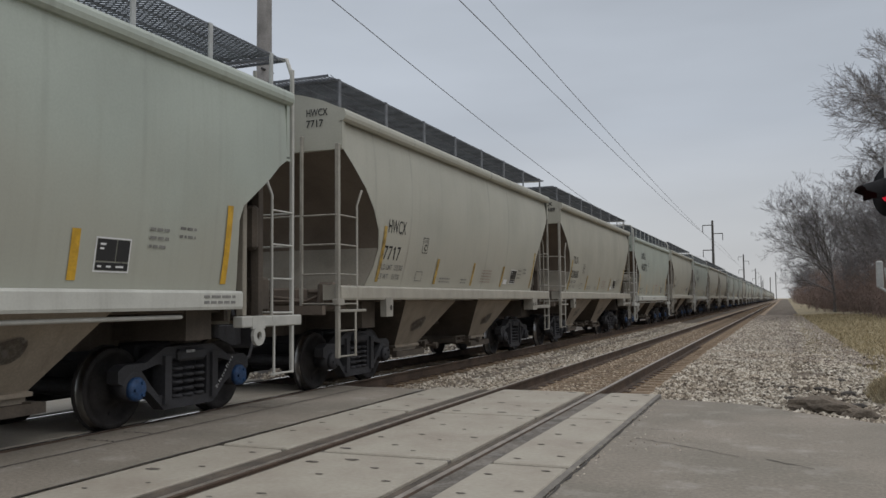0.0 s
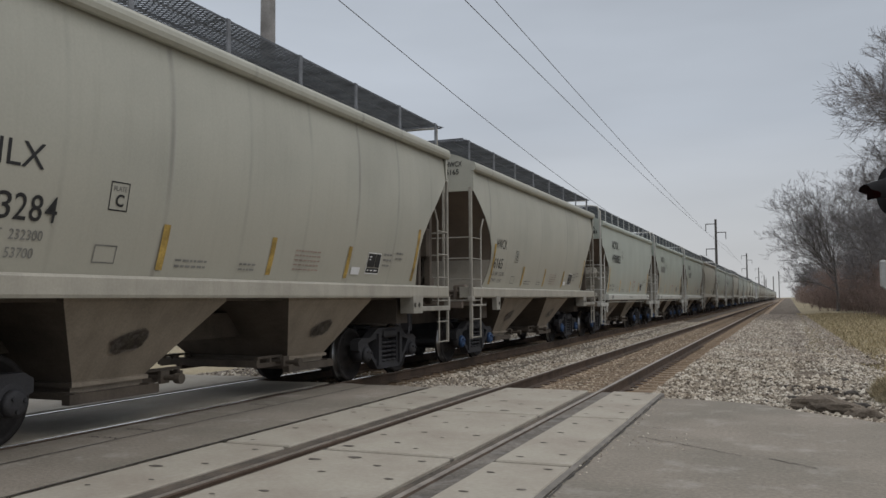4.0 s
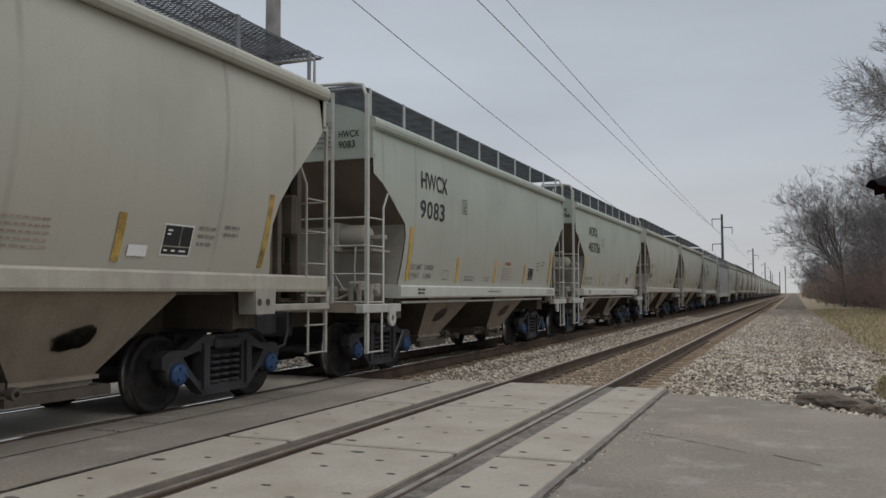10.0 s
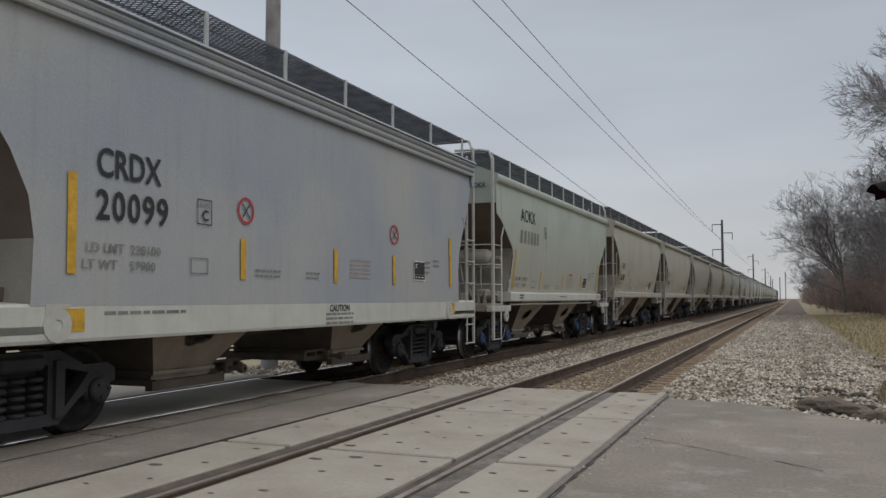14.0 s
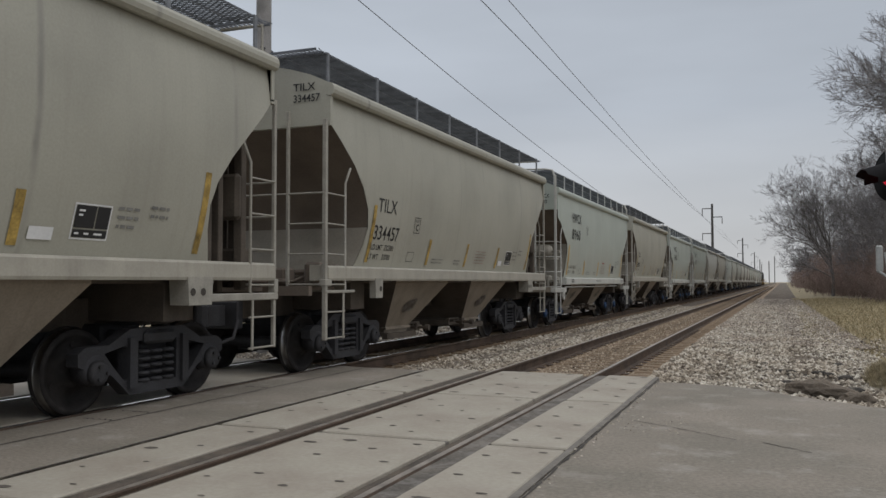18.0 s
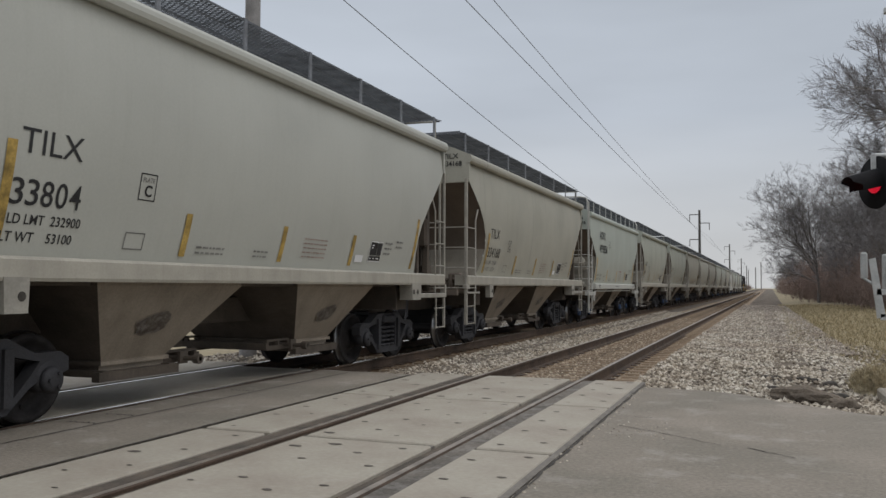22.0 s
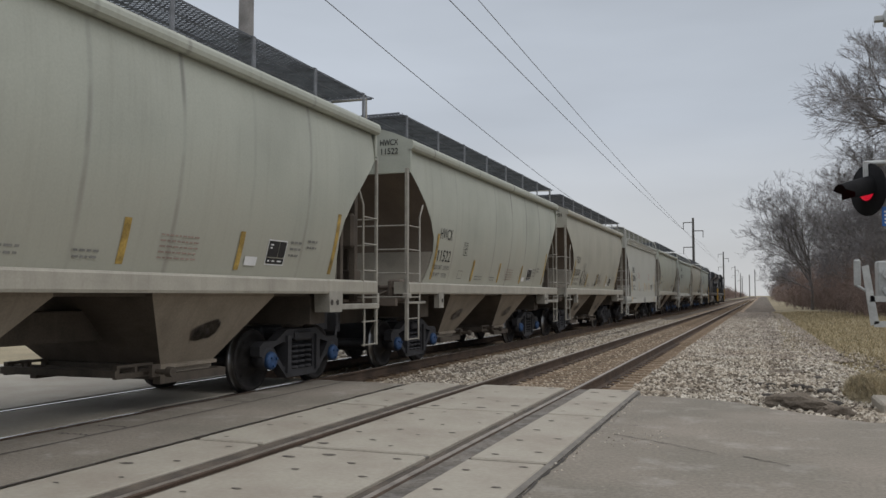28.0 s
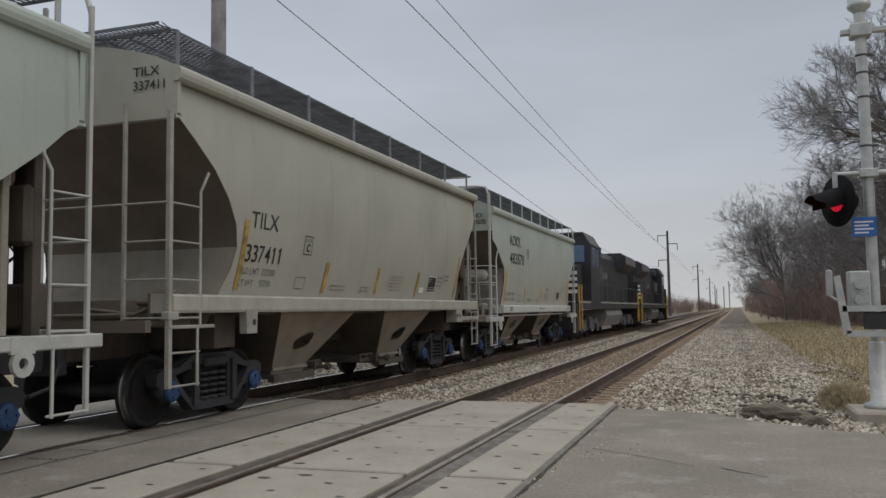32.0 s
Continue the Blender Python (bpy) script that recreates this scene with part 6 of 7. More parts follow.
stones(330, -1.47, -1.36, 4.0, 11.3, lambda x, y: -0.006, 0.006, 0.016, 7, BALLAST_BED)

# concrete crossing panels of the near track
CROSSING = tagged(new("crossing_surface"), "pale concrete crossing panels with rubber flangeways", "level crossing", kind="structure")
COLUMNS = ((-4.79, -4.10), (-3.725, -2.515), (-2.16, -1.52))
ROWS = [11.85 - 2.69 * i for i in range(8)]


def panel_mesh(w, l, seed):
    return Shape().box(-w / 2, w / 2, -l / 2, l / 2, -0.30, 0.0, 0.012).mesh("concrete_panel", CONCRETE)


def holes_mesh(w, l, seed):
    rnd = random.Random(seed)
    s = Shape()
    nx = 2 if w < 1 else 4
    for i in range(nx):
        for j in range(4):
            if rnd.random() < 0.12:
                continue
            x = -w / 2 + w * (i + 0.5) / nx + rnd.uniform(-0.03, 0.03)
            y = -l / 2 + l * (j + 0.5) / 4 + (0.12 if i % 2 else -0.12) + rnd.uniform(-0.05, 0.05)
            r = rnd.choice((0.014, 0.020, 0.032))
            n = 9
            s.add([(x + r * rnd.uniform(0.8, 1.2) * math.cos(2 * math.pi * k / n) * 1.9, y + r * 1.0 * rnd.uniform(0.8, 1.2) * math.sin(2 * math.pi * k / n), 0.004) for k in range(n)], [tuple(range(n))])
    return s.mesh("bolt_pockets", POCKET)


seed = 0
for x0, x1 in COLUMNS:
    me = panel_mesh(x1 - x0, 2.615, 0)
    part("joint_filler", Shape().box(x0 + 0.02, x1 - 0.02, -7, 11.8, -0.3, -0.045), HOLE, CROSSING, "dirt in the panel joints")
    for i, ytop in enumerate(ROWS[:7]):
        seed += 1
        p = part("concrete_panel", me, None, CROSSING)
        p.location = ((x0 + x1) / 2, ytop - 1.345, 0)
        part("bolt_pockets", holes_mesh(x1 - x0, 2.655, seed), None, p, "dark bolt pockets")
for xc in (NEAR_X - RAIL, NEAR_X + RAIL):
    for a, b in ((-0.20, -0.045), (0.045, 0.20)):
        gauge = (a < 0) == (xc > NEAR_X)
        if gauge:
            part("flangeway_filler", Shape().box(xc + min(a, b), xc + max(a, b), -8, 11.80, -0.30, -0.034), RUBBER, CROSSING, "dark recessed filler along the rail")
            edge = xc + (a if abs(a) > abs(b) else b) * 1.015
            part("flangeway_lip", Shape().box(min(edge, edge - math.copysign(0.055, a + b)), max(edge, edge - math.copysign(0.055, a + b)), -8, 11.80, -0.30, -0.012), CURB, CROSSING, "dusty raised lip of the filler")
        else:
            part("flangeway_filler", Shape().box(xc + a, xc + b, -8, 11.80, -0.30, -0.014), FIELDFILL if xc > NEAR_X else RUBBER, CROSSING, "dusty grey filler outside the rail")
for xc in (FAR_X - RAIL, FAR_X + RAIL):
    for a, b in ((-0.125, -0.045), (0.045, 0.125)):
        part("flangeway_filler", Shape().box(xc + a, xc + b, -8, ROAD_FAR + 0.2, -0.30, -0.018), RUBBER, CROSSING)
part("panel_curb", Shape().prism([(-1.515, -0.3), (-1.515, 0.0), (-1.47, -0.01), (-1.445, -0.3)], "y", -7, 11.85), CURB, CROSSING, "bevelled dark panel border")


# ---- line poles and wires ----
POLE_X = -10.7


def pole(y, top, r, mat, label, arms=True):
    p = thing("utility_pole", label, "utility pole", "line poles along the railway", at=pose(POLE_X + (0.0 if y < 200 else 0.0045 * (y - 200)), y, -0.4))
    part("pole_shaft", Shape().tube([(0, 0, 0), (0, 0, top * 0.5), (0, 0, top)], r, 14, r * 0.7), mat, p)
    if arms:
        for k, (sx, dz) in enumerate(((-1, 0.9), (1, 2.6), (-1, 5.8))):
            a = part("cross_arm", Shape().box(min(0, sx * 1.9), max(0, sx * 1.9), -0.08, 0.08, top - dz - 0.08, top - dz + 0.08, 0.01), mat, p)
            part("insulator", Shape().tube([(sx * 1.85, 0, top - dz), (sx * 1.85, 0, top - dz - 1.35)], 0.07, 8), mat, a)
    else:
        part("pole_bolt", Shape().tube([(0.1, -r - 0.05, 7.0), (0.1, r, 7.0)], 0.03, 6), IRON, p)
    return p


POLES = ((16.0, 17.5, 0.20), (171.0, 17.0, 0.30), (335.0, 18.3, 0.32), (520.0, 19.0, 0.34), (690.0, 19.0, 0.36))
for i, (y, top, r) in enumerate(POLES):
    pole(y, top, r, WOODPOLE if i == 0 else DARKPOLE, "tall weathered utility pole beside the railway" if i == 0 else "dark utility pole with three side arms", i > 0)


def wire(x, y0, z0, y1, z1, sag, r):
    n = 24
    pts = []
    for i in range(n + 1):
        k = i / n
        pts.append((x, y0 + (y1 - y0) * k, z0 + (z1 - z0) * k - 4 * sag * k * (1 - k)))
    return Shape().tube(pts, r, 5)


for x, za, zb, sag, sh in ((-12.5, 11.2, 9.65, 2.7, 0.0155), (-8.9, 10.9, 11.3, 0.8, 0.0155), (-12.5, 16.6, 14.3, 0.5, 0.021)):
    w = thing("overhead_wire", "dark overhead wire strung between the poles", "wire", "overhead wires")
    part("wire_span", wire(x, -140, zb, 16, za, sag, sh), WIRE, w)
    part("wire_span", wire(x, 16, za, 171, zb, sag, sh), WIRE, w)
    part("wire_span", wire(x, 171, zb, 335, zb + 0.5, sag, sh), WIRE, w)

# ---- crossing signal ----
MAST = pose(1.96, 13.0, -0.12)
sig = thing("crossing_signal", "galvanized crossing signal mast with black red-lensed lights and a blue sign", "railway signal", at=MAST)
part("mast", Shape().tube([(0, 0, 0.0), (0, 0, 5.62)], 0.075, 16), GALV, sig)
part("mast_base", Shape().lathe([(0.0, 0.20), (0.06, 0.20), (0.10, 0.12), (0.9, 0.11), (0.92, 0.09)], "z", n=16), GALV, sig)
part("bell", Shape().lathe([(5.55, 0.06), (5.62, 0.10), (5.66, 0.15), (5.70, 0.16), (5.72, 0.145), (6.0, 0.15), (6.06, 0.10)], "z", n=18), GALV, sig)
for z in (3.65, 4.35, 4.70, 4.95):
    part("band_clamp", Shape().lathe([(z, 0.083), (z + 0.03, 0.083)], "z", n=16).box(0.07, 0.15, -0.03, 0.03, z, z + 0.03), LOCOGREY, sig)
part("top_bracket", Shape().box(-0.26, 0.75, -0.05, 0.05, 5.28, 5.36, 0.01).box(-0.14, 0.14, -0.12, 0.12, 5.22, 5.42, 0.02), GALV, sig)
part("light_arm", Shape().tube([(-0.45, -0.05, 3.27), (0.75, -0.05, 3.27)], 0.04, 10).box(-0.12, 0.12, -0.12, 0.12, 3.21, 3.33, 0.01), GALV, sig)


def light_head(face):
    """Background disc, housing, lens and hood, facing -x."""
    d = Shape().lathe([(-0.02, 0.36), (0.0, 0.37), (0.015, 0.36)], "x", n=28)
    disc = d.mesh("background_disc", BLACKPAINT)
    h = Shape().lathe([(0.0, 0.19), (0.16, 0.185), (0.24, 0.12)], "x", n=20).mesh("lamp_housing", BLACKPAINT)
    lens = Shape().lathe([(-0.03, 0.155), (-0.05, 0.14), (-0.065, 0.08)], "x", n=20).mesh("lens", REDLAMP)
    hood = Shape()
    rows = []
    for i in range(15):
        a = radians(-20 + 220 * i / 14)
        reach = 0.45 if 20 < math.degrees(a) < 160 else 0.31
        rows.append([(-0.02, 0.185 * math.cos(a), 0.185 * math.sin(a)), (-reach, 0.145 * math.cos(a), 0.145 * math.sin(a) - 0.08)])
    hood.sheet(rows)
    rows2 = [[(p[0], p[1] * 1.05, p[2] * 1.05) for p in r] for r in rows]
    hood.sheet(rows2)
    return disc, h, lens, hood.mesh("hood", BLACKPAINT)


disc, hous, lens, hood = light_head(-1)
for (x, y, z), turn in (((-0.40, -0.05, 2.90), 30), ((0.70, -0.05, 2.90), 30)):
    b = part("light", disc, None, sig, "black background disc with a lit red lens")
    b.matrix_basis = pose(x, y, z, 0, 0, turn)
    part("lamp_housing", hous, None, b)
    part("lens", lens, None, b, "glowing red lens")
    part("hood", hood, None, b)
part("hanger", Shape().box(-0.46, -0.38, -0.09, -0.01, 3.02, 3.29), GALV, sig)
sgn = part("sign_plate", Shape().box(-0.25, 0.06, -0.115, -0.10, 2.38, 2.65, 0.004), BLUESIGN, sig, "blue notice sign with white writing")
lines = Shape()
for i, z in enumerate((2.57, 2.52, 2.47, 2.42)):
    lines.box(-0.22, 0.02 - 0.06 * (i % 2), -0.1185, -0.1165, z, z + 0.022)
part("sign_writing", lines, WHITETXT, sgn)
gm = part("gate_mechanism", Shape().box(-0.33, -0.06, -0.16, 0.14, 1.34, 1.90, 0.02), GALV, sig, "grey gate mechanism case")
for z in (1.50, 1.72):
    part("case_boss", Shape().tube([(-0.20, -0.16, z), (-0.20, -0.22, z)], 0.075, 14), GALV, gm)
part("counterweight_arm", Shape().prism([(-0.55, 1.82), (-0.47, 1.84), (-0.36, 1.05), (-0.46, 1.02)], "y", -0.42, -0.36).box(-0.46, 0.6, -0.42, -0.36, 1.34, 1.42).box(-0.42, 0.6, -0.42, -0.36, 1.00, 1.08), GALV, sig, "white counterweight frame")
part("counterweight", Shape().box(-0.20, 0.5, -0.40, -0.34, 1.10, 1.33, 0.01), IRON, sig)
part("gate_tip_shield", Shape().box(-0.64, -0.55, -0.3, -0.26, 1.55, 1.92, 0.02), GALV, sig)
part("link_rod", Shape().tube([(-0.60, -0.28, 1.56), (-0.46, -0.35, 1.46)], 0.02, 6), GALV, sig)
one("signal_foundation", Shape().box(1.58, 2.9, 12.45, 13.5, -0.5, -0.115, 0.03), CONCRETE, "grey concrete foundation slab under the signal mast", "foundation")


# ---- lumps of broken asphalt, grass clump ----
def lump(x, y, z, sx, sy, sz, seed, mat, name, label, category, turn=0.0, fine=3):
    bm = bmesh.new()
    bmesh.ops.create_icosphere(bm, subdivisions=fine, radius=1.0)
    for v in bm.verts:
        k = 1 + 0.28 * noise.noise(v.co * 1.7 + Vector((seed, 0, 0))) + 0.10 * noise.noise(v.co * 5 + Vector((0, seed, 0)))
        v.co = Vector((v.co.x * sx * k, v.co.y * sy * k, max(-0.35, v.co.z) * sz * k))
    return one(name, Shape().take(bm), mat, label, category, at=pose(x, y, z, 0, 0, turn))


lump(0.57, 12.55, -0.20, 0.52, 0.20, 0.15, 1, DIRT, "asphalt_lump", "long broken lump of earth and asphalt on the gravel", "rubble", -28)
lump(1.00, 12.05, -0.22, 0.22, 0.14, 0.10, 2, DIRT, "asphalt_lump", "small broken lump of earth on the gravel", "rubble", 10)
clods = random.Random(8)
for x, y, r in ((-0.16, 16.8, 0.07), (0.29, 15.5, 0.09), (0.71, 15.5, 0.10), (0.86, 15.4, 0.08), (1.07, 14.8, 0.13), (1.12, 17.2, 0.10), (0.10, 15.6, 0.07), (-0.49, 12.7, 0.06), (0.21, 13.8, 0.09), (1.03, 13.1, 0.13), (0.55, 14.3, 0.06), (-0.2, 13.3, 0.04), (0.8, 13.7, 0.05)):
    lump(x, y, apron_z(x, y) + 0.01, r * clods.uniform(1.0, 1.7), r * clods.uniform(0.6, 1.0), r * 0.55, clods.uniform(3, 90), HOLE, "dirt_clod", "dark clod of earth on the pale gravel", "rubble", clods.uniform(-30, 40), 2)
lump(1.62, 13.85, -0.30, 0.34, 0.30, 0.34, 6, STRAW, "grass_mound", "low tuft of dead grass beside the gravel", "grass")


def blades(n, place, h0, h1, seed, name, label, lean=0.8, width=0.008, mat=None):
    """Dry blades, joined in one mesh."""
    rnd = random.Random(seed)
    vs, fs = [], []
    for i in range(n):
        x, y, z = place(rnd)
        h = rnd.uniform(h0, h1)
        a = rnd.uniform(0, 6.283)
        w = width * (1 + y / 25)
        dx, dy = w * math.cos(a), w * math.sin(a)
        lx, ly = rnd.uniform(-lean, lean) * h, rnd.uniform(-lean, lean) * h
        k = len(vs)
        vs += [(x - dx, y - dy, z), (x + dx, y + dy, z), (x + lx, y + ly, z + h)]
        fs.append((k, k + 1, k + 2))
    me = bpy.data.meshes.new(name)
    me.from_pydata(vs, [], fs)
    me.materials.append(mat or DRYGRASS)
    return tagged(new(name, me), label, "grass", kind="stuff")


def verge(rnd):
    y = 12.5 + 75 * rnd.random() ** 1.8
    edge = grass_line(y) - 0.25 + 0.3 * noise.noise((y * 0.35, 0, 2))
    x = edge + (10 + y * 0.12) * rnd.random() ** 1.4
    return x, y, max(ground_z(x, y), apron_z(x, y) - 0.06 - 0.05 * max(0.0, x - 1.2)) - 0.01


blades(110000, verge, 0.03, 0.16, 3, "dry_grass", "tan dead winter grass along the tracks")
def tuft(r):
    a, k = r.uniform(0, 6.283), math.sqrt(r.random())
    return 1.62 + 0.36 * k * math.cos(a), 13.85 + 0.32 * k * math.sin(a), -0.30 + 0.36 * math.sqrt(1 - 0.9 * k * k)


blades(2600, tuft, 0.05, 0.15, 4, "grass_tuft", "tuft of dead straw-coloured grass", mat=STRAW)


# ---- bare trees and brush ----
def grow(seed, height, levels, trunk_r, clear, reach, kids=(3, 4), min_r=0.009, droop=0.0, lean=None):
    """A leafless tree: a trunk that is clear for a share of the height, limbs that rise and arch outwards, and twigs at their ends."""
    rnd = random.Random(seed)
    trunk, limbs, twigs = Shape(), Shape(), Shape()

    def branch(p, d, length, r, level):
        n = 6 if level == 1 else (4 if level < 4 else (2 if level < levels else 1))
        pts, q, dd = [p.copy()], p.copy(), d.copy()
        for i in range(n):
            bend = 0.05 - droop * (i / n) if level > 1 else (-0.07 if i > 1 else 0.05)
            dd = (dd + Vector((rnd.gauss(0, 0.13), rnd.gauss(0, 0.13), rnd.gauss(bend, 0.09)))).normalized()
            q = q + dd * length / n
            pts.append(q.copy())
        target = limbs if level <= 3 else twigs
        target.tube(pts, r, 6 if level == 1 else (5 if level == 2 else 3), max(min_r * 0.6, r * 0.45), caps=False)
        if level >= levels:
            return
        count = rnd.randint(*kids) + (2 if level == 1 else 0)
        for i in range(count):
            k = 0.30 + 0.70 * (i + rnd.random() * 0.8) / count
            j = min(int(k * n), n - 1)
            base = pts[j].lerp(pts[j + 1], k * n - j)
            axis = (pts[j + 1] - pts[j]).normalized()
            side = Vector((rnd.gauss(0, 1), rnd.gauss(0, 1), rnd.gauss(0.15, 0.7)))
            side = (side - side.dot(axis) * axis).normalized()
            nd = (axis + side * rnd.uniform(0.45, 1.0)).normalized()
            branch(base, nd, length * rnd.uniform(0.45, 0.66), max(min_r, r * rnd.uniform(0.42, 0.6)), level + 1)

    top = Vector((rnd.uniform(-0.4, 0.4), rnd.uniform(-0.4, 0.4), height * 0.62))
    spine = [Vector((0, 0, -0.3)), Vector((0.1, 0, height * 0.2)), top * 0.62, top]
    trunk.tube(spine, trunk_r, 8, trunk_r * 0.45, caps=False)
    count = 9
    for i in range(count):
        k = clear + (0.62 - clear) * i / (count - 1)
        a = 2.4 * i + rnd.uniform(-0.3, 0.3) if lean is None else math.pi + rnd.gauss(0, lean)
        rise = 0.55 + 1.5 * i / count
        d = Vector((math.cos(a), math.sin(a), rise)).normalized()
        z = height * k
        base = Vector((top.x * k / 0.62, top.y * k / 0.62, z))
        branch(base, d, reach * rnd.uniform(0.75, 1.1), trunk_r * rnd.uniform(0.38, 0.52), 1)
    return trunk, limbs, twigs


def tree(name, label, group, **kw):
    tr, li, tw = grow(**kw)
    t = thing(name, label, "tree", group)
    tr.add(li.v, li.f, True)
    part("trunk", tr, BARK, t)
    part("crown", tw, TWIG, t, "crown of fine grey-brown twigs")
    return t


EDGE_TREES = "bare trees beside the tracks"
TALL = [tree("bare_tree", "tall leafless deciduous tree with fine grey twigs", EDGE_TREES, seed=s, height=19, levels=6, trunk_r=0.28, clear=0.42, reach=7.2, kids=(4, 5), min_r=0.010, droop=0.12, lean=1.2) for s in (3,)]
FAN = [tree("bare_tree", "leafless tree whose limbs arch out towards the tracks", EDGE_TREES, seed=s, height=10.0, levels=6, trunk_r=0.20, clear=0.24, reach=6.6, kids=(3, 4), min_r=0.011, droop=0.06, lean=0.9) for s in (4, 9)]
MID = [tree("bare_tree", "leafless tree with upright spreading branches", EDGE_TREES, seed=s, height=12, levels=6, trunk_r=0.20, clear=0.22, reach=4.4, kids=(3, 4), min_r=0.011) for s in (5, 11)]
FAR = [tree("bare_tree", "leafless tree in the wood along the tracks", EDGE_TREES, seed=s, height=11, levels=4, trunk_r=0.20, clear=0.2, reach=4.6, kids=(4, 5), min_r=0.02) for s in (17, 19)]


def shrub(seed, h, n):
    """A thicket: many thin stems from the ground that fork twice."""
    rnd = random.Random(seed)
    s = Shape()
    for i in range(n):
        p = Vector((rnd.gauss(0, 1.3), rnd.gauss(0, 1.3), -0.2))
        d = Vector((rnd.gauss(0, 0.28), rnd.gauss(0, 0.28), 1)).normalized()
        L = h * rnd.uniform(0.5, 1.0)
        mid = p + d * L * 0.5 + Vector((rnd.gauss(0, 0.1), rnd.gauss(0, 0.1), 0))
        top = mid + (d + Vector((rnd.gauss(0, 0.25), rnd.gauss(0, 0.25), 0))).normalized() * L * 0.5
        s.tube([p, mid, top], 0.028, 3, 0.010, caps=False)
        for j in range(6):
            b = p.lerp(top, rnd.uniform(0.25, 0.95))
            e = b + Vector((rnd.gauss(0, 0.6), rnd.gauss(0, 0.6), rnd.uniform(0.2, 1.0))) * (0.28 * L)
            s.tube([b, e], 0.014, 3, 0.007, caps=False)
            for k in range(3):
                c = b.lerp(e, rnd.uniform(0.3, 1))
                s.tube([c, c + Vector((rnd.gauss(0, 0.5), rnd.gauss(0, 0.5), rnd.uniform(0, 0.8))) * 0.16 * L], 0.009, 3, 0.005, caps=False)
    t = thing("brush_thicket", "dense reddish-brown leafless brush", "shrub", "brush along the wood's edge")
    tagged(part("thicket", s, BRUSH, t), kind="stuff")
    return t


SHRUBS = [shrub(21, 5.5, 60), shrub(22, 4.5, 60), shrub(23, 6.5, 70)]

rnd = random.Random(12)
used = set()


def plant(proto, x, y, scale=1.0, turn=None):
    m = pose(x, y, ground_z(x, y) + 0.0, 0, 0, rnd.uniform(0, 360) if turn is None else turn)
    if proto in used:
        ob = copy_thing(proto, m)
    else:
        ob = proto
        ob.matrix_world = m
        used.add(proto)
    ob.scale = (scale, scale, scale)
    return ob


plant(TALL[0], 13.1, 60, 1.03, 8)
plant(TALL[0], 19.0, 70, 0.95, 330)
plant(FAN[0], 6.2, 101, 0.90, 4)
plant(FAN[1], 9.4, 97, 0.90, -20)
plant(FAN[0], 11.8, 92, 0.92, 25)
plant(FAN[1], 13.0, 82, 0.95, 10)
plant(FAN[0], 8.0, 128, 0.90, -10)
plant(MID[0], 12.2, 104, 0.85, 200)
plant(MID[1], 13.6, 86, 0.95, 70)
plant(MID[0], 14.0, 76, 1.05, 20)
plant(MID[1], 15.8, 72, 1.15, 220)
plant(MID[0], 12.6, 69, 1.0, 100)
plant(MID[1], 11.2, 64, 0.9, 160)
for i in range(16):
    y = 110 + 20 * i + rnd.uniform(-6, 6)
    plant(FAR[i % 2], 10.5 + rnd.uniform(0, 7) - 0.001 * y, y, rnd.uniform(0.85, 1.1))
for i in range(48):
    y = 72 + 5.6 * i + rnd.uniform(-3, 3)
    plant(rnd.choice(SHRUBS), 8.8 + rnd.uniform(-0.4, 5.0) - 0.003 * y, y, rnd.uniform(0.75, 1.15))
for i in range(22):
    y = 92 + 3.0 * i + rnd.uniform(-2, 2)
    plant(rnd.choice(SHRUBS), 7.6 + rnd.uniform(-0.8, 4.0) - 0.003 * y, y, rnd.uniform(0.8, 1.2))
for i in range(10):
    y = 74 + 3.0 * i + rnd.uniform(-2, 2)
    plant(rnd.choice(SHRUBS), 11.5 + rnd.uniform(-0.5, 4.0), y, rnd.uniform(0.9, 1.2))
for i in range(12):
    y = 70 + 23 * i + rnd.uniform(-5, 5)
    plant(rnd.choice(SHRUBS), -17 + rnd.uniform(-4, 2), y, rnd.uniform(0.7, 1.0))
for i in range(26):
    y = 180 + 30 * i + rnd.uniform(-6, 6)
    plant(rnd.choice(SHRUBS), -15.5 + rnd.uniform(-5, 2) + 0.006 * y, y, rnd.uniform(0.9, 1.3))

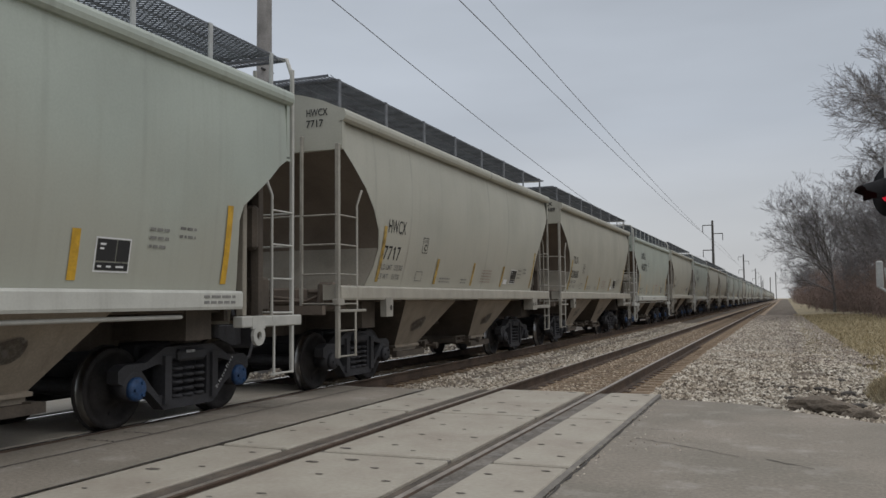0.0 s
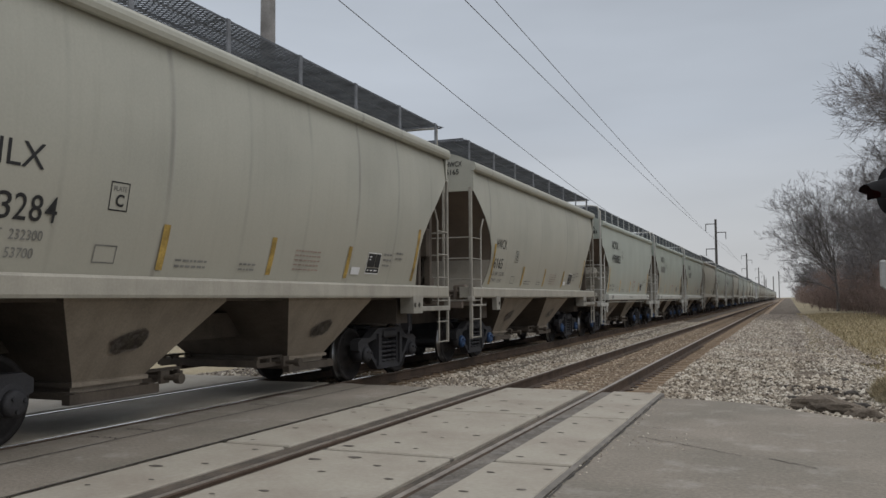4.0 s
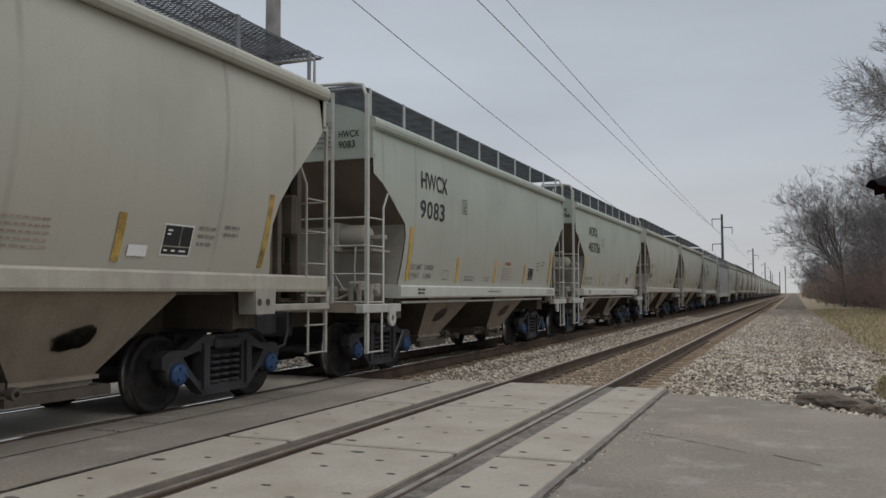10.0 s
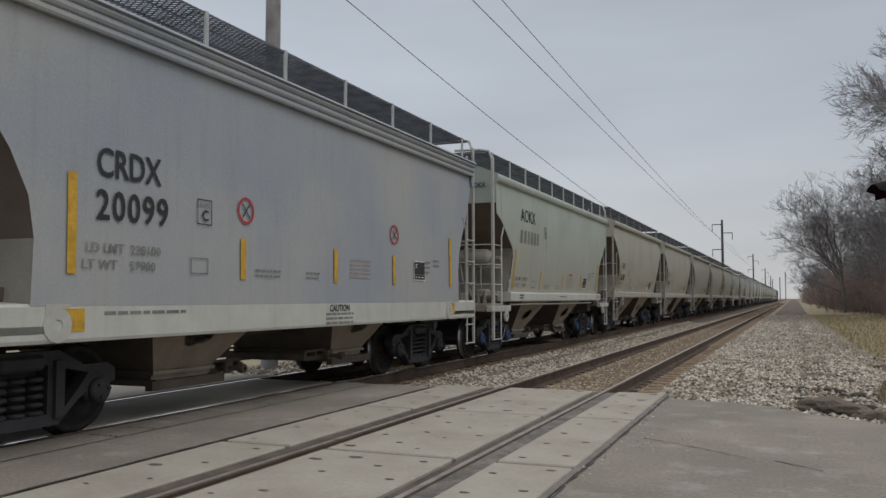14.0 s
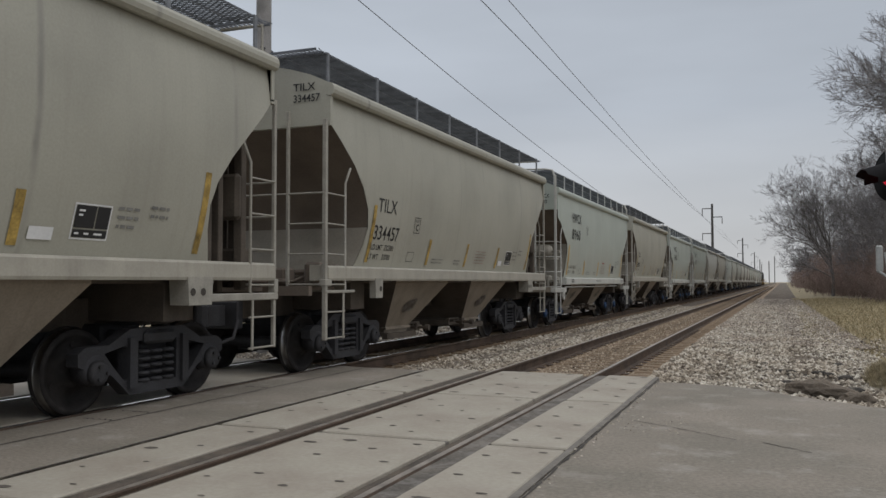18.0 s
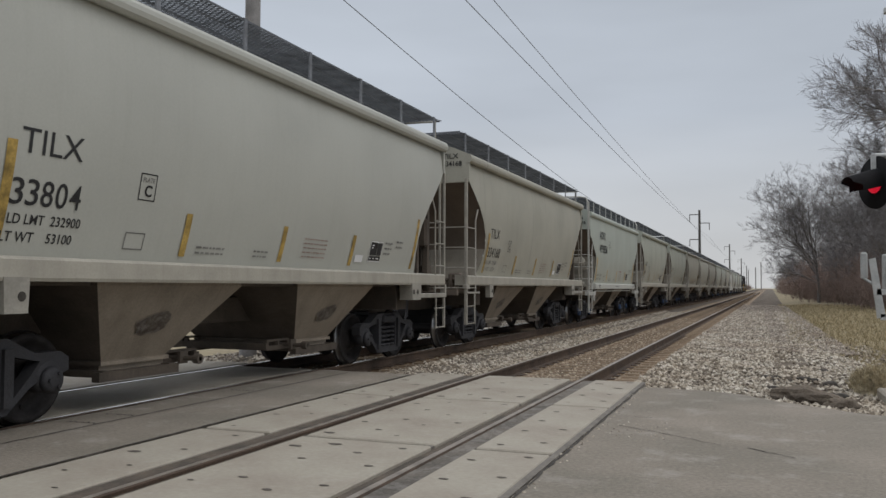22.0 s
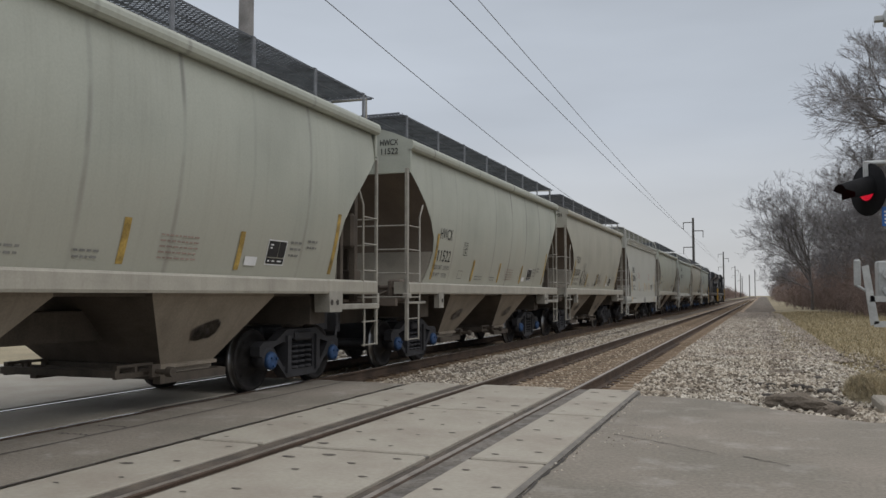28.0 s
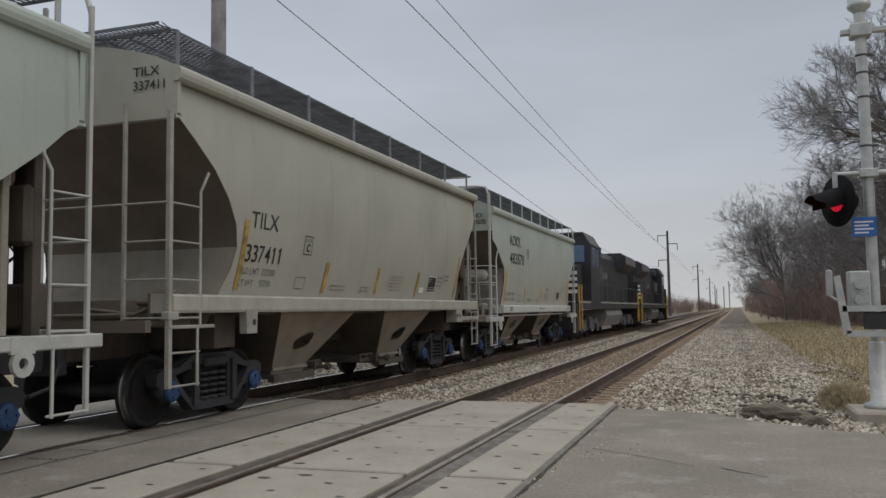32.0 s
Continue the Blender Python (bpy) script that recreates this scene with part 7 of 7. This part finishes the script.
# ---- far background ----
tower = thing("far_tower", "far grey lattice towers on the horizon", "tower")
for x, y, h in ((-2.5, 900, 22), (3.0, 1000, 30), (-10, 950, 20)):
    part("tower_shaft", Shape().prism([(x - 0.5, y - 0.5), (x + 0.5, y - 0.5), (x + 0.5, y + 0.5), (x - 0.5, y + 0.5)], "z", -0.5, h), WOODPOLE, tower)


# ---- motion ----
S_ROWS = ((0.0, 0.25), (4.0, 71.61), (8.0, 142.88), (12.0, 213.97), (16.0, 284.79), (20.0, 355.30), (24.0, 425.53), (28.0, 495.49), (32.0, 565.28))
START = 16.35


def travelled(t):
    """Metres that the train has gone after t seconds: a smooth curve through S_ROWS."""
    for i in range(len(S_ROWS) - 1):
        (t0, s0), (t1, s1) = S_ROWS[i], S_ROWS[i + 1]
        if t <= t1 or i == len(S_ROWS) - 2:
            tp, sp = S_ROWS[i - 1] if i else (t0 - (t1 - t0), s0 - (s1 - s0))
            tn, sn = S_ROWS[i + 2] if i + 2 < len(S_ROWS) else (t1 + (t1 - t0), s1 + (s1 - s0))
            m0, m1 = (s1 - sp) / (t1 - tp), (sn - s0) / (tn - t0)
            h, k = t1 - t0, (t - t0) / (t1 - t0)
            return (2 * k**3 - 3 * k**2 + 1) * s0 + (k**3 - 2 * k**2 + k) * h * m0 + (-2 * k**3 + 3 * k**2) * s1 + (k**3 - k**2) * h * m1


def on_track(y):
    """A car's pose on the far track."""
    turn = math.degrees(math.atan((swing(y + 4) - swing(y - 4)) / 8))
    return pose(FAR_X + swing(y), y, 0, 0, 0, -turn)


def motions():
    times = [0.5 * i for i in range(65)]
    for ob, y in CARS + LOCOS:
        walk(ob, [(t, on_track(START + y - travelled(t))) for t in times])
    base = dict((ob.name, y) for ob, y in CARS)
    for car, axle, y, r in WHEELSETS:
        # the wheels roll while their car is near the crossing
        here = [k / FPS for k in range(int(CLIP * FPS) + 1) if -9 < START + base[car.name] + y - travelled(k / FPS) < 34]
        if not here:
            continue
        times = ([0.0] if here[0] > 0 else []) + here + ([CLIP] if here[-1] < CLIP else [])
        angle = lambda t: math.degrees(travelled(min(max(t, here[0]), here[-1])) / r) % 360
        walk(axle, [(t, pose(0, y, r, angle(t), 0, 0)) for t in times])


motions()
